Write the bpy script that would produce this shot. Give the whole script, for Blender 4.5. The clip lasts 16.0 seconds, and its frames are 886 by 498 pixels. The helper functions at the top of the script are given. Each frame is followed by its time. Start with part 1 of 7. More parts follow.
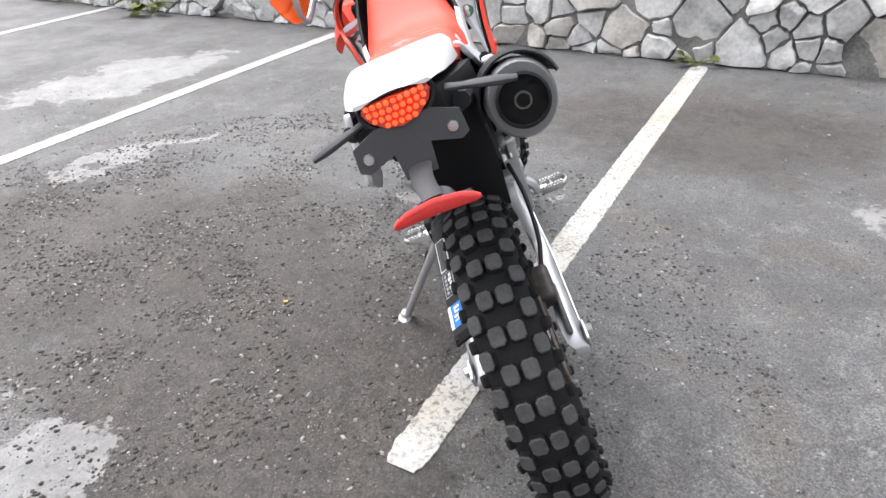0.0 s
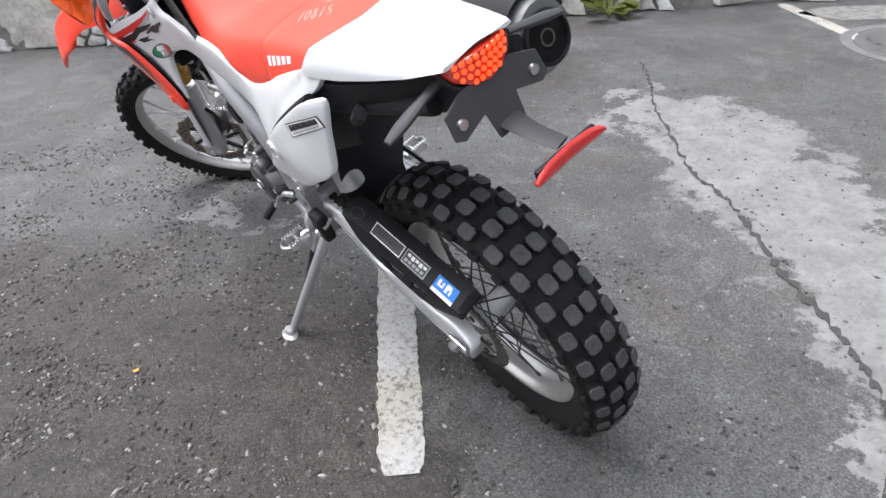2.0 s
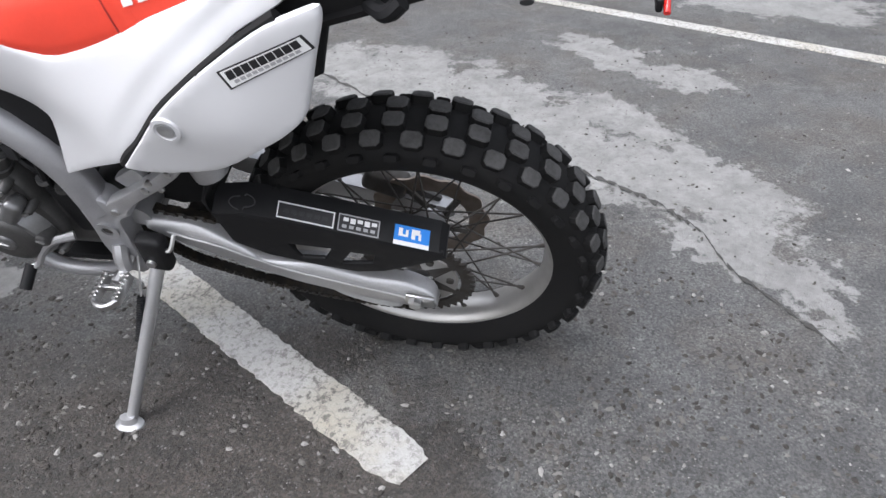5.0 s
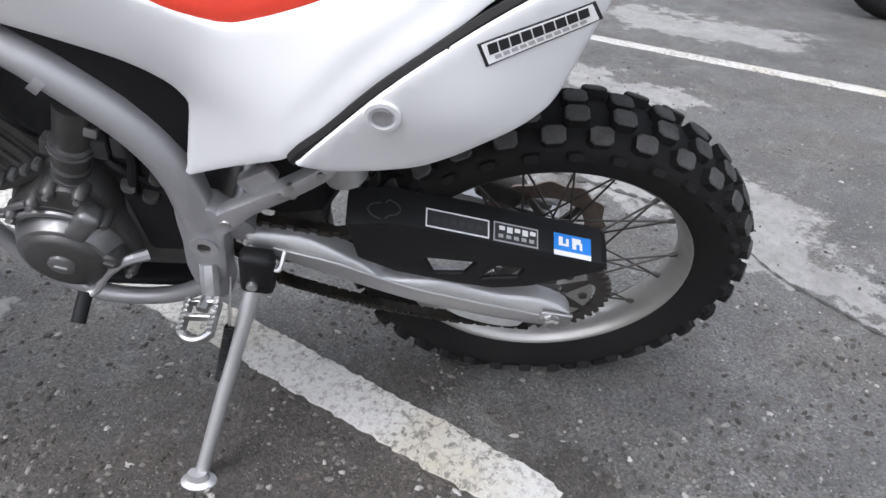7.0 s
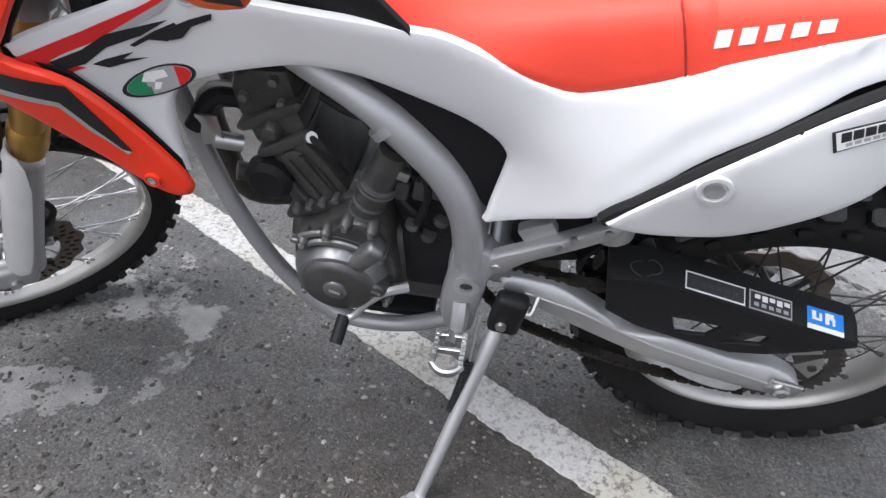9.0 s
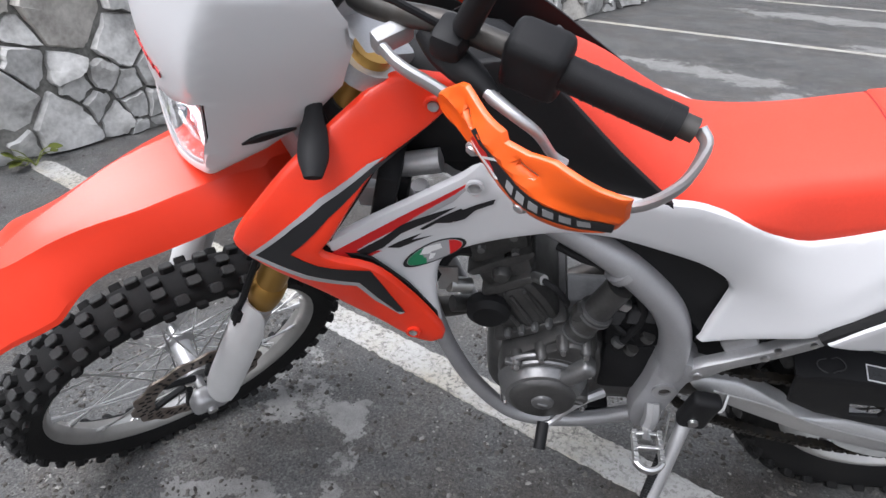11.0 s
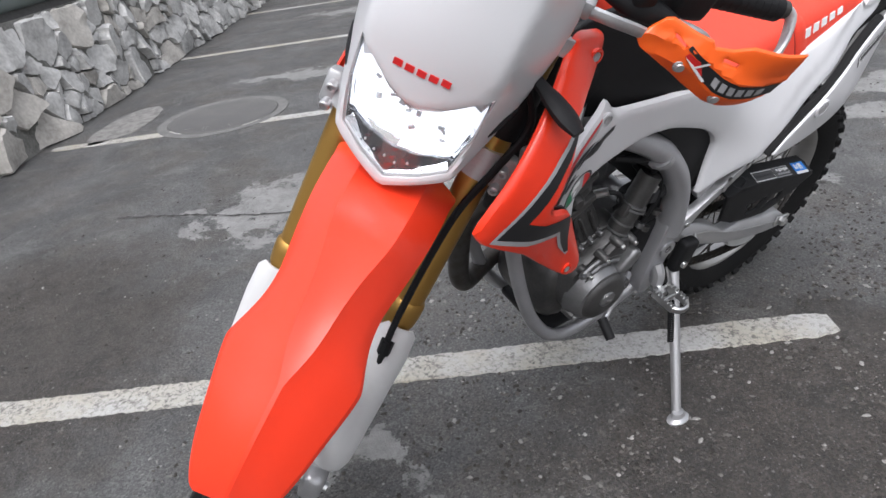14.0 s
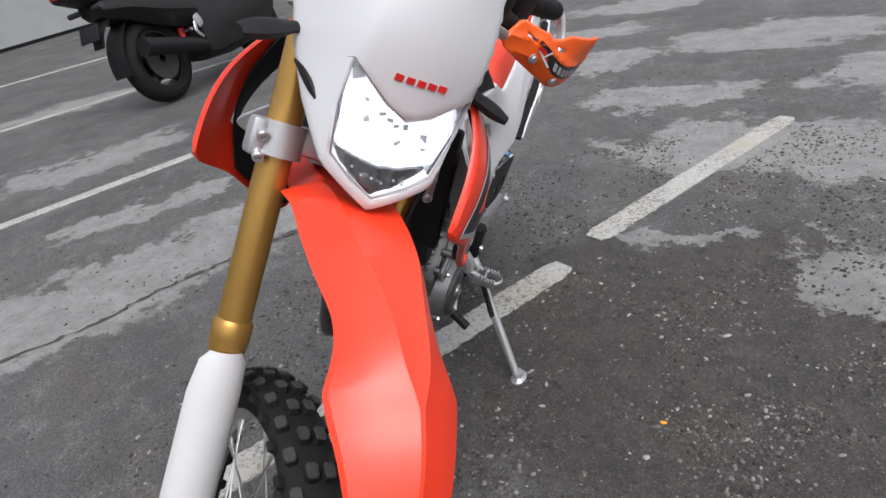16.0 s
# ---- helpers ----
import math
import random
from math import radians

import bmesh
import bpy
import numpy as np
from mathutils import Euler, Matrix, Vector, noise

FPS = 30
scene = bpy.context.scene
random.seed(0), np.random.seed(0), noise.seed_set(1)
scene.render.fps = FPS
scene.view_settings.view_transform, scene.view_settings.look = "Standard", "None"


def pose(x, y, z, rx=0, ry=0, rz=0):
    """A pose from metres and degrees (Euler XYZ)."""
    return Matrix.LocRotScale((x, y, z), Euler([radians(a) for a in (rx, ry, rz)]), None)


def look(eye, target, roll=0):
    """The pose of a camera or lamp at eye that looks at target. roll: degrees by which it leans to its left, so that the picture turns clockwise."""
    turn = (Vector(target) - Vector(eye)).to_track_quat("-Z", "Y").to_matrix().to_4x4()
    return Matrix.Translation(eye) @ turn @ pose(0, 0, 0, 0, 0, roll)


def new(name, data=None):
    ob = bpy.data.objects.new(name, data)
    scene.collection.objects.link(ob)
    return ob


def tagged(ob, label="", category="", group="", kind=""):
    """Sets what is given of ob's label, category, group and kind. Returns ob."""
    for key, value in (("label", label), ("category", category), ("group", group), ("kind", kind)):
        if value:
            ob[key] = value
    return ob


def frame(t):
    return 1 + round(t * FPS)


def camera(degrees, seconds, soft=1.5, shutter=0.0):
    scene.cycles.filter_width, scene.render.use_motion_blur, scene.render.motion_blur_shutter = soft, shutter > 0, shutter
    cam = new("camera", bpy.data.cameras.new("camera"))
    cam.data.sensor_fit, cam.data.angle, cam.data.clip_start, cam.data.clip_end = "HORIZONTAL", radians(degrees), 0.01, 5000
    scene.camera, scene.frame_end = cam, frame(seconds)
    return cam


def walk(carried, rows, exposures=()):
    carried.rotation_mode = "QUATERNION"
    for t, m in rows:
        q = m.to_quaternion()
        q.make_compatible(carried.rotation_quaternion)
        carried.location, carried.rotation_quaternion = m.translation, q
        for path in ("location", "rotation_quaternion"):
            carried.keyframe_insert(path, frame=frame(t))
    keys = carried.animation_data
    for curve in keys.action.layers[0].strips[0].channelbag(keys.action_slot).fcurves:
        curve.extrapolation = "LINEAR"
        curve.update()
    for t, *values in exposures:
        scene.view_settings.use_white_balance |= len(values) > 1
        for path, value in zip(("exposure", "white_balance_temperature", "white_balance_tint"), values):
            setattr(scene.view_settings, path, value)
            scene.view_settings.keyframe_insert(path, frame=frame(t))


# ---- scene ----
cam = camera(66.9, 16.0)
PATH = [
    (0, (-0.236, -1.111, 1.182), (-0.224, 0.61, 0.163), -2.1),
    (0.5, (-0.397, -1.125, 1.186), (-0.088, 0.582, 0.19), -1.5),
    (1, (-0.533, -1.131, 1.19), (0.014, 0.526, 0.211), -0.8),
    (1.5, (-0.674, -1.017, 1.143), (0.064, 0.529, 0.11), -1.8),
    (2, (-0.757, -0.889, 1.14), (0.166, 0.516, 0.057), -2.7),
    (2.5, (-0.837, -0.808, 1.141), (0.235, 0.496, 0.068), -0.3),
    (3, (-0.981, -0.736, 1.159), (0.23, 0.467, 0.117), -1.9),
    (3.5, (-1.037, -0.653, 1.128), (0.277, 0.393, 0.042), 0.5),
    (4, (-1.054, -0.511, 1.077), (0.388, 0.3, -0.046), -0.1),
    (4.2, (-1.045, -0.464, 1.053), (0.444, 0.23, -0.087), -0.8),
    (6.3, (-1.07, -0.05, 0.93), (0.63, 0.095, -0.113), 1.1),
    (6.5, (-1.05, 0.006, 0.92), (0.653, 0.104, -0.124), 2.4),
    (7, (-1.025, 0.1, 0.906), (0.661, 0.164, -0.168), 2.9),
    (7.5, (-1.026, 0.156, 0.894), (0.662, 0.231, -0.176), 4.2),
    (8, (-1.043, 0.232, 0.894), (0.64, 0.38, -0.176), 2.9),
    (8.5, (-1.066, 0.3, 0.906), (0.609, 0.517, -0.166), 3.2),
    (9, (-1.086, 0.358, 0.938), (0.618, 0.648, -0.067), 4.5),
    (9.5, (-1.108, 0.419, 0.985), (0.613, 0.76, 0.024), 3.9),
    (10, (-1.142, 0.504, 1.033), (0.592, 0.864, 0.104), 4.4),
    (10.2, (-1.152, 0.539, 1.053), (0.583, 0.893, 0.122), 3.4),
    (12.3, (-1.171, 0.993, 1.135), (0.598, 1.028, 0.201), -3.1),
    (12.5, (-1.173, 1.049, 1.135), (0.603, 1.001, 0.217), -3.4),
    (13, (-1.243, 1.2, 1.152), (0.518, 0.909, 0.25), -5.5),
    (13.5, (-1.23, 1.312, 1.131), (0.481, 0.848, 0.204), -5.9),
    (14, (-1.151, 1.421, 1.127), (0.432, 0.639, 0.188), -8.7),
    (14.5, (-1.092, 1.528, 1.144), (0.405, 0.532, 0.269), -8.2),
    (15, (-1.082, 1.699, 1.166), (0.215, 0.445, 0.303), -10.4),
    (15.5, (-1.011, 1.775, 1.146), (0.035, 0.323, 0.252), -8.4),
    (16, (-0.841, 1.785, 1.151), (-0.055, 0.205, 0.21), -11.3),
]
walk(cam, [(t, look(eye, target, roll)) for t, eye, target, roll in PATH], [(0.0, 1.42, 6400, 13), (1.0, 1.18, 6300, 13), (2.0, 1.10, 6250, 13), (3.0, 1.02, 6250, 13), (4.0, 0.94, 6250, 13), (7.0, 1.04, 6200, 13), (8.5, 1.03, 6200, 13), (10.0, 0.90, 6200, 13), (13.0, 0.72, 6250, 13), (16.0, 0.38, 6350, 13)])
import collections


# ---- light ----
world = bpy.data.worlds.new("overcast")
scene.world = world
world.use_nodes = True
wn = world.node_tree.nodes
wl = world.node_tree.links
sky = wn.new("ShaderNodeTexSky")
sky.sky_type = 'NISHITA'
sky.sun_disc = False
sky.sun_elevation = radians(62)
sky.sun_rotation = radians(315)
sky.air_density = 1.6
sky.dust_density = 5.0
soft_sky = wn.new("ShaderNodeHueSaturation")
soft_sky.inputs["Saturation"].default_value = 0.22
wl.new(sky.outputs[0], soft_sky.inputs["Color"])
wl.new(soft_sky.outputs[0], wn["Background"].inputs["Color"])
wn["Background"].inputs["Strength"].default_value = 0.15
sun = new("sun", bpy.data.lights.new("sun", 'SUN'))
sun.data.energy = 1.1
sun.data.angle = radians(40)
sun.data.color = (0.93, 0.97, 1.0)
sun.matrix_world = look((-2.6, 2.6, 6.9), (0, 0, 0))


# ---- materials ----
def material(name, color, rough=0.5, metal=0.0, grain=0.0, grain_scale=60.0, wear=0.0, wear_scale=9.0, bump=0.0, bump_scale=200.0, coat=0.0, dark=None, span=(0.42, 0.72)):
    """A surface with fine grain and broad wear, both in object space."""
    m = bpy.data.materials.new(name)
    m.use_nodes = True
    n, l = m.node_tree.nodes, m.node_tree.links
    b = n["Principled BSDF"]
    b.inputs["Base Color"].default_value = (*color, 1)
    b.inputs["Roughness"].default_value = rough
    b.inputs["Metallic"].default_value = metal
    b.inputs["Coat Weight"].default_value = coat
    b.inputs["Coat Roughness"].default_value = 0.12
    co = n.new("ShaderNodeTexCoord")
    if wear or grain:
        a = n.new("ShaderNodeTexNoise")
        a.inputs["Scale"].default_value = wear_scale
        a.inputs["Detail"].default_value = 6
        l.new(co.outputs["Object"], a.inputs["Vector"])
        f = n.new("ShaderNodeTexNoise")
        f.inputs["Scale"].default_value = grain_scale
        f.inputs["Detail"].default_value = 3
        l.new(co.outputs["Object"], f.inputs["Vector"])
        r1 = n.new("ShaderNodeMapRange")
        r1.inputs[1].default_value, r1.inputs[2].default_value = span
        r1.inputs[3].default_value, r1.inputs[4].default_value = 0.0, wear
        l.new(a.outputs["Fac"], r1.inputs[0])
        r2 = n.new("ShaderNodeMapRange")
        r2.inputs[1].default_value, r2.inputs[2].default_value = 0.3, 0.7
        r2.inputs[3].default_value, r2.inputs[4].default_value = 0.0, grain
        l.new(f.outputs["Fac"], r2.inputs[0])
        add = n.new("ShaderNodeMath")
        add.operation = 'ADD'
        add.use_clamp = True
        l.new(r1.outputs[0], add.inputs[0])
        l.new(r2.outputs[0], add.inputs[1])
        mix = n.new("ShaderNodeMix")
        mix.data_type = 'RGBA'
        mix.inputs["A"].default_value = (*color, 1)
        mix.inputs["B"].default_value = (*(dark or [c * 0.45 for c in color]), 1)
        l.new(add.outputs[0], mix.inputs["Factor"])
        l.new(mix.outputs["Result"], b.inputs["Base Color"])
        rr = n.new("ShaderNodeMapRange")
        rr.inputs[3].default_value, rr.inputs[4].default_value = rough, min(1, rough + 0.2)
        l.new(add.outputs[0], rr.inputs[0])
        l.new(rr.outputs[0], b.inputs["Roughness"])
    if bump:
        t = n.new("ShaderNodeTexNoise")
        t.inputs["Scale"].default_value = bump_scale
        t.inputs["Detail"].default_value = 4
        l.new(co.outputs["Object"], t.inputs["Vector"])
        bm_ = n.new("ShaderNodeBump")
        bm_.inputs["Strength"].default_value = bump
        bm_.inputs["Distance"].default_value = 0.002
        l.new(t.outputs["Fac"], bm_.inputs["Height"])
        l.new(bm_.outputs[0], b.inputs["Normal"])
    return m


def glow(name, color, strength):
    m = material(name, color, 0.3)
    b = m.node_tree.nodes["Principled BSDF"]
    b.inputs["Emission Color"].default_value = (*color, 1)
    b.inputs["Emission Strength"].default_value = strength
    return m


def glass(name, color=(1, 1, 1), rough=0.02):
    m = bpy.data.materials.new(name)
    m.use_nodes = True
    b = m.node_tree.nodes["Principled BSDF"]
    b.inputs["Base Color"].default_value = (*color, 1)
    b.inputs["Transmission Weight"].default_value = 1
    b.inputs["Roughness"].default_value = rough
    b.inputs["IOR"].default_value = 1.3
    return m


RED = material("red_plastic", (0.86, 0.043, 0.013), 0.28, wear=0.10, wear_scale=14, grain=0.04, bump=0.03, bump_scale=500, coat=0.25, dark=(0.62, 0.03, 0.012))
SHROUD_RED = RED
GUARD_RED = material("glossy_red_plastic", (0.86, 0.045, 0.014), 0.36, wear=0.10, wear_scale=9, grain=0.03, bump=0.02, bump_scale=60, coat=0.2, dark=(0.66, 0.033, 0.012))
SEAT_RED = material("red_vinyl", (0.79, 0.058, 0.028), 0.55, wear=0.22, wear_scale=11, grain=0.12, grain_scale=240, bump=0.25, bump_scale=900, dark=(0.55, 0.04, 0.02))
WHITE = material("white_plastic", (0.63, 0.63, 0.645), 0.32, wear=0.06, wear_scale=10, grain=0.03, coat=0.25, dark=(0.57, 0.57, 0.57))
WHITE_PAINTED = material("white_fork_guard", (0.62, 0.62, 0.62), 0.45, wear=0.18, wear_scale=20, grain=0.06, bump=0.05, dark=(0.5, 0.5, 0.49))
BLACK = material("black_plastic", (0.010, 0.010, 0.011), 0.5, grain=0.2, grain_scale=300, wear=0.3, wear_scale=12, bump=0.12, bump_scale=700, dark=(0.02, 0.02, 0.021))
GREY_PLASTIC = material("grey_plastic", (0.045, 0.045, 0.048), 0.5, grain=0.25, grain_scale=400, wear=0.25, bump=0.15, bump_scale=900, dark=(0.028, 0.028, 0.03))
RUBBER = material("tyre_rubber", (0.009, 0.009, 0.0095), 0.72, wear=0.5, wear_scale=9, grain=0.3, grain_scale=120, bump=0.2, bump_scale=250, dark=(0.02, 0.019, 0.018))
# knob tops: grey from scuffing, with the sky's sheen painted in
TREAD = material("scuffed_sky_lit_tread", (0.085, 0.084, 0.083), 0.85, wear=0.6, wear_scale=30, grain=0.4, grain_scale=160, bump=0.4, bump_scale=300, dark=(0.045, 0.044, 0.043))
TREAD_DARK = material("fresh_tread", (0.036, 0.036, 0.036), 0.8, wear=0.5, wear_scale=30, grain=0.3, grain_scale=160, bump=0.3, bump_scale=300, dark=(0.02, 0.02, 0.02))
ALLOY = material("cast_alloy", (0.55, 0.55, 0.56), 0.42, 0.75, wear=0.2, grain=0.12, grain_scale=250, bump=0.1, bump_scale=500)
FRAME = material("silver_paint", (0.44, 0.44, 0.455), 0.36, 0.5, wear=0.2, wear_scale=12, grain=0.1, grain_scale=300, bump=0.06)
ENGINE = material("engine_alloy", (0.108, 0.106, 0.104), 0.36, 0.55, wear=0.4, wear_scale=20, grain=0.15, grain_scale=180, bump=0.15, bump_scale=350, dark=(0.018, 0.018, 0.018))
ENGINE_LIGHT = material("clutch_cover_alloy", (0.255, 0.255, 0.258), 0.30, 0.7, wear=0.3, wear_scale=20, grain=0.12, grain_scale=220, bump=0.1, bump_scale=400, dark=(0.06, 0.06, 0.06))
RIM = material("rim_alloy", (0.50, 0.49, 0.475), 0.33, 0.8, wear=0.3, wear_scale=16, grain=0.12, dark=(0.32, 0.31, 0.29))
STEEL = material("bright_steel", (0.62, 0.62, 0.62), 0.28, 0.95, wear=0.25, wear_scale=40, dark=(0.3, 0.28, 0.26))
DARK_STEEL = material("dark_steel", (0.09, 0.085, 0.08), 0.45, 0.7, wear=0.5, wear_scale=50, dark=(0.05, 0.035, 0.025))
DISC = material("brake_disc_steel", (0.28, 0.24, 0.21), 0.38, 0.9, wear=0.5, wear_scale=40, grain=0.2, dark=(0.16, 0.11, 0.08))
GOLD = material("gold_anodised", (0.50, 0.29, 0.075), 0.33, 0.75, wear=0.25, wear_scale=14, grain=0.08, dark=(0.34, 0.19, 0.05))
ORANGE = material("orange_plastic", (0.86, 0.112, 0.008), 0.36, wear=0.12, wear_scale=18, grain=0.04, coat=0.2, dark=(0.6, 0.1, 0.01))
for _m, _s in ((BLACK, 0.22), (GREY_PLASTIC, 0.3), (RUBBER, 0.2), (TREAD, 0.25)):
    _m.node_tree.nodes["Principled BSDF"].inputs["Specular IOR Level"].default_value = _s
REFLECTOR = material("red_reflector", (0.65, 0.025, 0.02), 0.15, wear=0.3, wear_scale=60, grain=0.3, grain_scale=500, coat=0.6)
LENS_RED = material("tail_lens", (0.55, 0.03, 0.012), 0.12, grain=0.3, grain_scale=150, coat=0.7)
LED = glow("tail_led", (1.0, 0.085, 0.018), 0.55)
# emission stands in for bulb light thrown back by the reflector
REFLECTED_GLOW = glow("reflected_glow", (0.93, 0.96, 1.0), 0.62)
BULB = glow("headlight_bulb", (0.95, 0.97, 1.0), 7.0)
CHROME = material("chrome_bowl", (0.85, 0.86, 0.88), 0.10, 1.0, grain=0.1, grain_scale=30)
CLEAR = glass("clear_lens")
BLUE = material("blue_sticker", (0.008, 0.20, 0.66), 0.55, coat=0.0, grain=0.05)
GREEN = material("green_decal", (0.02, 0.22, 0.10), 0.35, grain=0.05)
DECAL_RED = material("red_decal", (0.62, 0.02, 0.02), 0.35, grain=0.05)
DECAL_WHITE = material("white_decal", (0.78, 0.78, 0.78), 0.35, grain=0.05)
DECAL_GREY = material("grey_decal", (0.36, 0.36, 0.37), 0.35, grain=0.08)
DECAL_BLACK = material("black_decal", (0.015, 0.015, 0.017), 0.35, grain=0.1)
CHALK = material("pale_rubbed_print", (0.82, 0.30, 0.25), 0.6, grain=0.3)
# chrome again, darkened in colour to stand for dim reflections low in the lamp
SHADED_CHROME = material("shaded_reflector_chrome", (0.30, 0.30, 0.315), 0.16, 1.0, grain=0.2, grain_scale=60)
FACET = material("grey_reflector_facet", (0.58, 0.59, 0.62), 0.4, grain=0.1)


SCABS = [(0.42, -0.74, 0.30, 0.13, 0.85), (-1.62, 1.9, 0.4, 0.10, 0.6), (1.38, 0.22, 0.85, 0.33, 0.93), (0.88, -0.52, 0.42, 0.20, 0.85), (1.62, 0.95, 0.30, 0.22, 0.4), (1.9, -0.45, 0.5, 0.18, 0.9),
         (-0.02, 1.16, 0.16, 0.10, 0.5), (-0.33, 1.38, 0.06, 0.09, 0.4), (-1.14, 0.12, 0.20, 0.12, 0.3), (2.9, -1.1, 0.60, 0.26, 0.95),
         (-0.95, -1.12, 0.60, 0.26, 0.1), (-0.70, -0.30, 0.24, 0.06, 0.1), (-1.25, -0.10, 0.22, 0.20, 0.6), (0.36, -1.7, 0.3, 0.16, 0.9),
         (-1.1, -2.9, 0.7, 0.32, 0.2), (-0.1, -2.6, 0.35, 0.20, 0.3), (0.5, -2.2, 0.5, 0.2, 0.7), (3.95, -0.35, 0.70, 0.20, 0.95), (4.65, -2.4, 0.8, 0.25, 0.95),
         (-1.3, -0.9, 0.4, 0.3, 0.3), (-0.5, -1.8, 0.45, 0.2, 0.2), (-1.7, -2.1, 0.6, 0.3, 0.4), (0.3, -3.3, 0.6, 0.25, 0.3), (-0.4, -4.3, 0.9, 0.3, 0.2), (-2.3, -1.9, 0.9, 0.4, 0.3), (-2.2, 3.2, 0.7, 0.35, 0.8), (6.6, -2.0, 0.9, 0.25, 1.0)]

# dark damp soil trodden into the surface
DIRT = [(1.05, 1.95, 0.85, 0.50, -0.5), (-0.30, 0.28, 0.30, 0.22, 0.9), (-0.80, 0.50, 0.62, 0.46, 0.3), (-0.50, 0.05, 0.36, 0.28, 0.9), (-1.1, 1.0, 0.60, 0.46, 0.5), (-0.85, -0.05, 0.42, 0.24, 0.3), (-1.7, 1.0, 0.6, 0.7, 0.2)]


def asphalt_material():
    """Worn asphalt with fine pale stones, damp dark zones and dusty pale scabs."""
    m = bpy.data.materials.new("worn_asphalt")
    m.use_nodes = True
    n, l = m.node_tree.nodes, m.node_tree.links
    b = n["Principled BSDF"]
    co = n.new("ShaderNodeTexCoord")

    def noise_tex(scale, detail=5, rough=0.6, distort=0.0):
        t = n.new("ShaderNodeTexNoise")
        t.inputs["Scale"].default_value = scale
        t.inputs["Detail"].default_value = detail
        t.inputs["Roughness"].default_value = rough
        t.inputs["Distortion"].default_value = distort
        l.new(co.outputs["Object"], t.inputs["Vector"])
        return t.outputs["Fac"]

    def ramp(src, lo, hi, a=0.0, z=1.0):
        r = n.new("ShaderNodeMapRange")
        r.inputs[1].default_value, r.inputs[2].default_value = lo, hi
        r.inputs[3].default_value, r.inputs[4].default_value = a, z
        l.new(src, r.inputs[0])
        return r.outputs[0]

    def mix(fac, a, c):
        x = n.new("ShaderNodeMix")
        x.data_type = 'RGBA'
        l.new(fac, x.inputs["Factor"])
        for s, v in (("A", a), ("B", c)):
            if isinstance(v, tuple):
                x.inputs[s].default_value = (*v, 1)
            else:
                l.new(v, x.inputs[s])
        return x.outputs["Result"]

    tone = mix(ramp(noise_tex(1.7, 6, 0.68, 0.6), 0.36, 0.64), (0.052, 0.052, 0.052), (0.104, 0.104, 0.103))
    brown = mix(ramp(noise_tex(3.1, 7, 0.72, 0.5), 0.46, 0.64, 0, 0.7), tone, (0.086, 0.074, 0.062))
    dust = mix(ramp(noise_tex(7, 9, 0.82, 0.8), 0.50, 0.68, 0, 0.68), brown, (0.19, 0.188, 0.182))
    warp = n.new("ShaderNodeTexNoise")
    warp.inputs["Scale"].default_value = 2.6
    warp.inputs["Detail"].default_value = 7
    warp.inputs["Roughness"].default_value = 0.68
    l.new(co.outputs["Object"], warp.inputs["Vector"])
    sub = n.new("ShaderNodeVectorMath")
    sub.operation = 'SUBTRACT'
    sub.inputs[1].default_value = (0.5, 0.5, 0.5)
    l.new(warp.outputs["Color"], sub.inputs[0])
    push = n.new("ShaderNodeVectorMath")
    push.operation = 'MULTIPLY_ADD'
    push.inputs[1].default_value = (1.1, 1.1, 0)
    l.new(sub.outputs[0], push.inputs[0])
    l.new(co.outputs["Object"], push.inputs[2])
    field = None
    for x, y, rx, ry, a in SCABS:
        mp = n.new("ShaderNodeMapping")
        mp.vector_type = 'TEXTURE'
        mp.inputs["Location"].default_value = (x, y, 0)
        mp.inputs["Rotation"].default_value = (0, 0, a)
        mp.inputs["Scale"].default_value = (rx, ry, 1)
        l.new(push.outputs[0], mp.inputs["Vector"])
        ln = n.new("ShaderNodeVectorMath")
        ln.operation = 'LENGTH'
        l.new(mp.outputs[0], ln.inputs[0])
        if field is None:
            field = ln.outputs["Value"]
        else:
            mn = n.new("ShaderNodeMath")
            mn.operation = 'MINIMUM'
            l.new(field, mn.inputs[0])
            l.new(ln.outputs["Value"], mn.inputs[1])
            field = mn.outputs[0]
    damp = None
    for x, y, rx, ry, a in DIRT:
        mp = n.new("ShaderNodeMapping")
        mp.vector_type = 'TEXTURE'
        mp.inputs["Location"].default_value = (x, y, 0)
        mp.inputs["Rotation"].default_value = (0, 0, a)
        mp.inputs["Scale"].default_value = (rx, ry, 1)
        l.new(push.outputs[0], mp.inputs["Vector"])
        ln = n.new("ShaderNodeVectorMath")
        ln.operation = 'LENGTH'
        l.new(mp.outputs[0], ln.inputs[0])
        if damp is None:
            damp = ln.outputs["Value"]
        else:
            mn = n.new("ShaderNodeMath")
            mn.operation = 'MINIMUM'
            l.new(damp, mn.inputs[0])
            l.new(ln.outputs["Value"], mn.inputs[1])
            damp = mn.outputs[0]
    def total(a, c, k):
        x = n.new("ShaderNodeMath")
        x.operation = 'MULTIPLY_ADD'
        x.inputs[1].default_value = k
        l.new(c, x.inputs[0])
        l.new(a, x.inputs[2])
        return x.outputs[0]

    def total_of(src, k):
        x = n.new("ShaderNodeMath")
        x.operation = 'MULTIPLY'
        x.inputs[1].default_value = k
        l.new(src, x.inputs[0])
        return x.outputs[0]

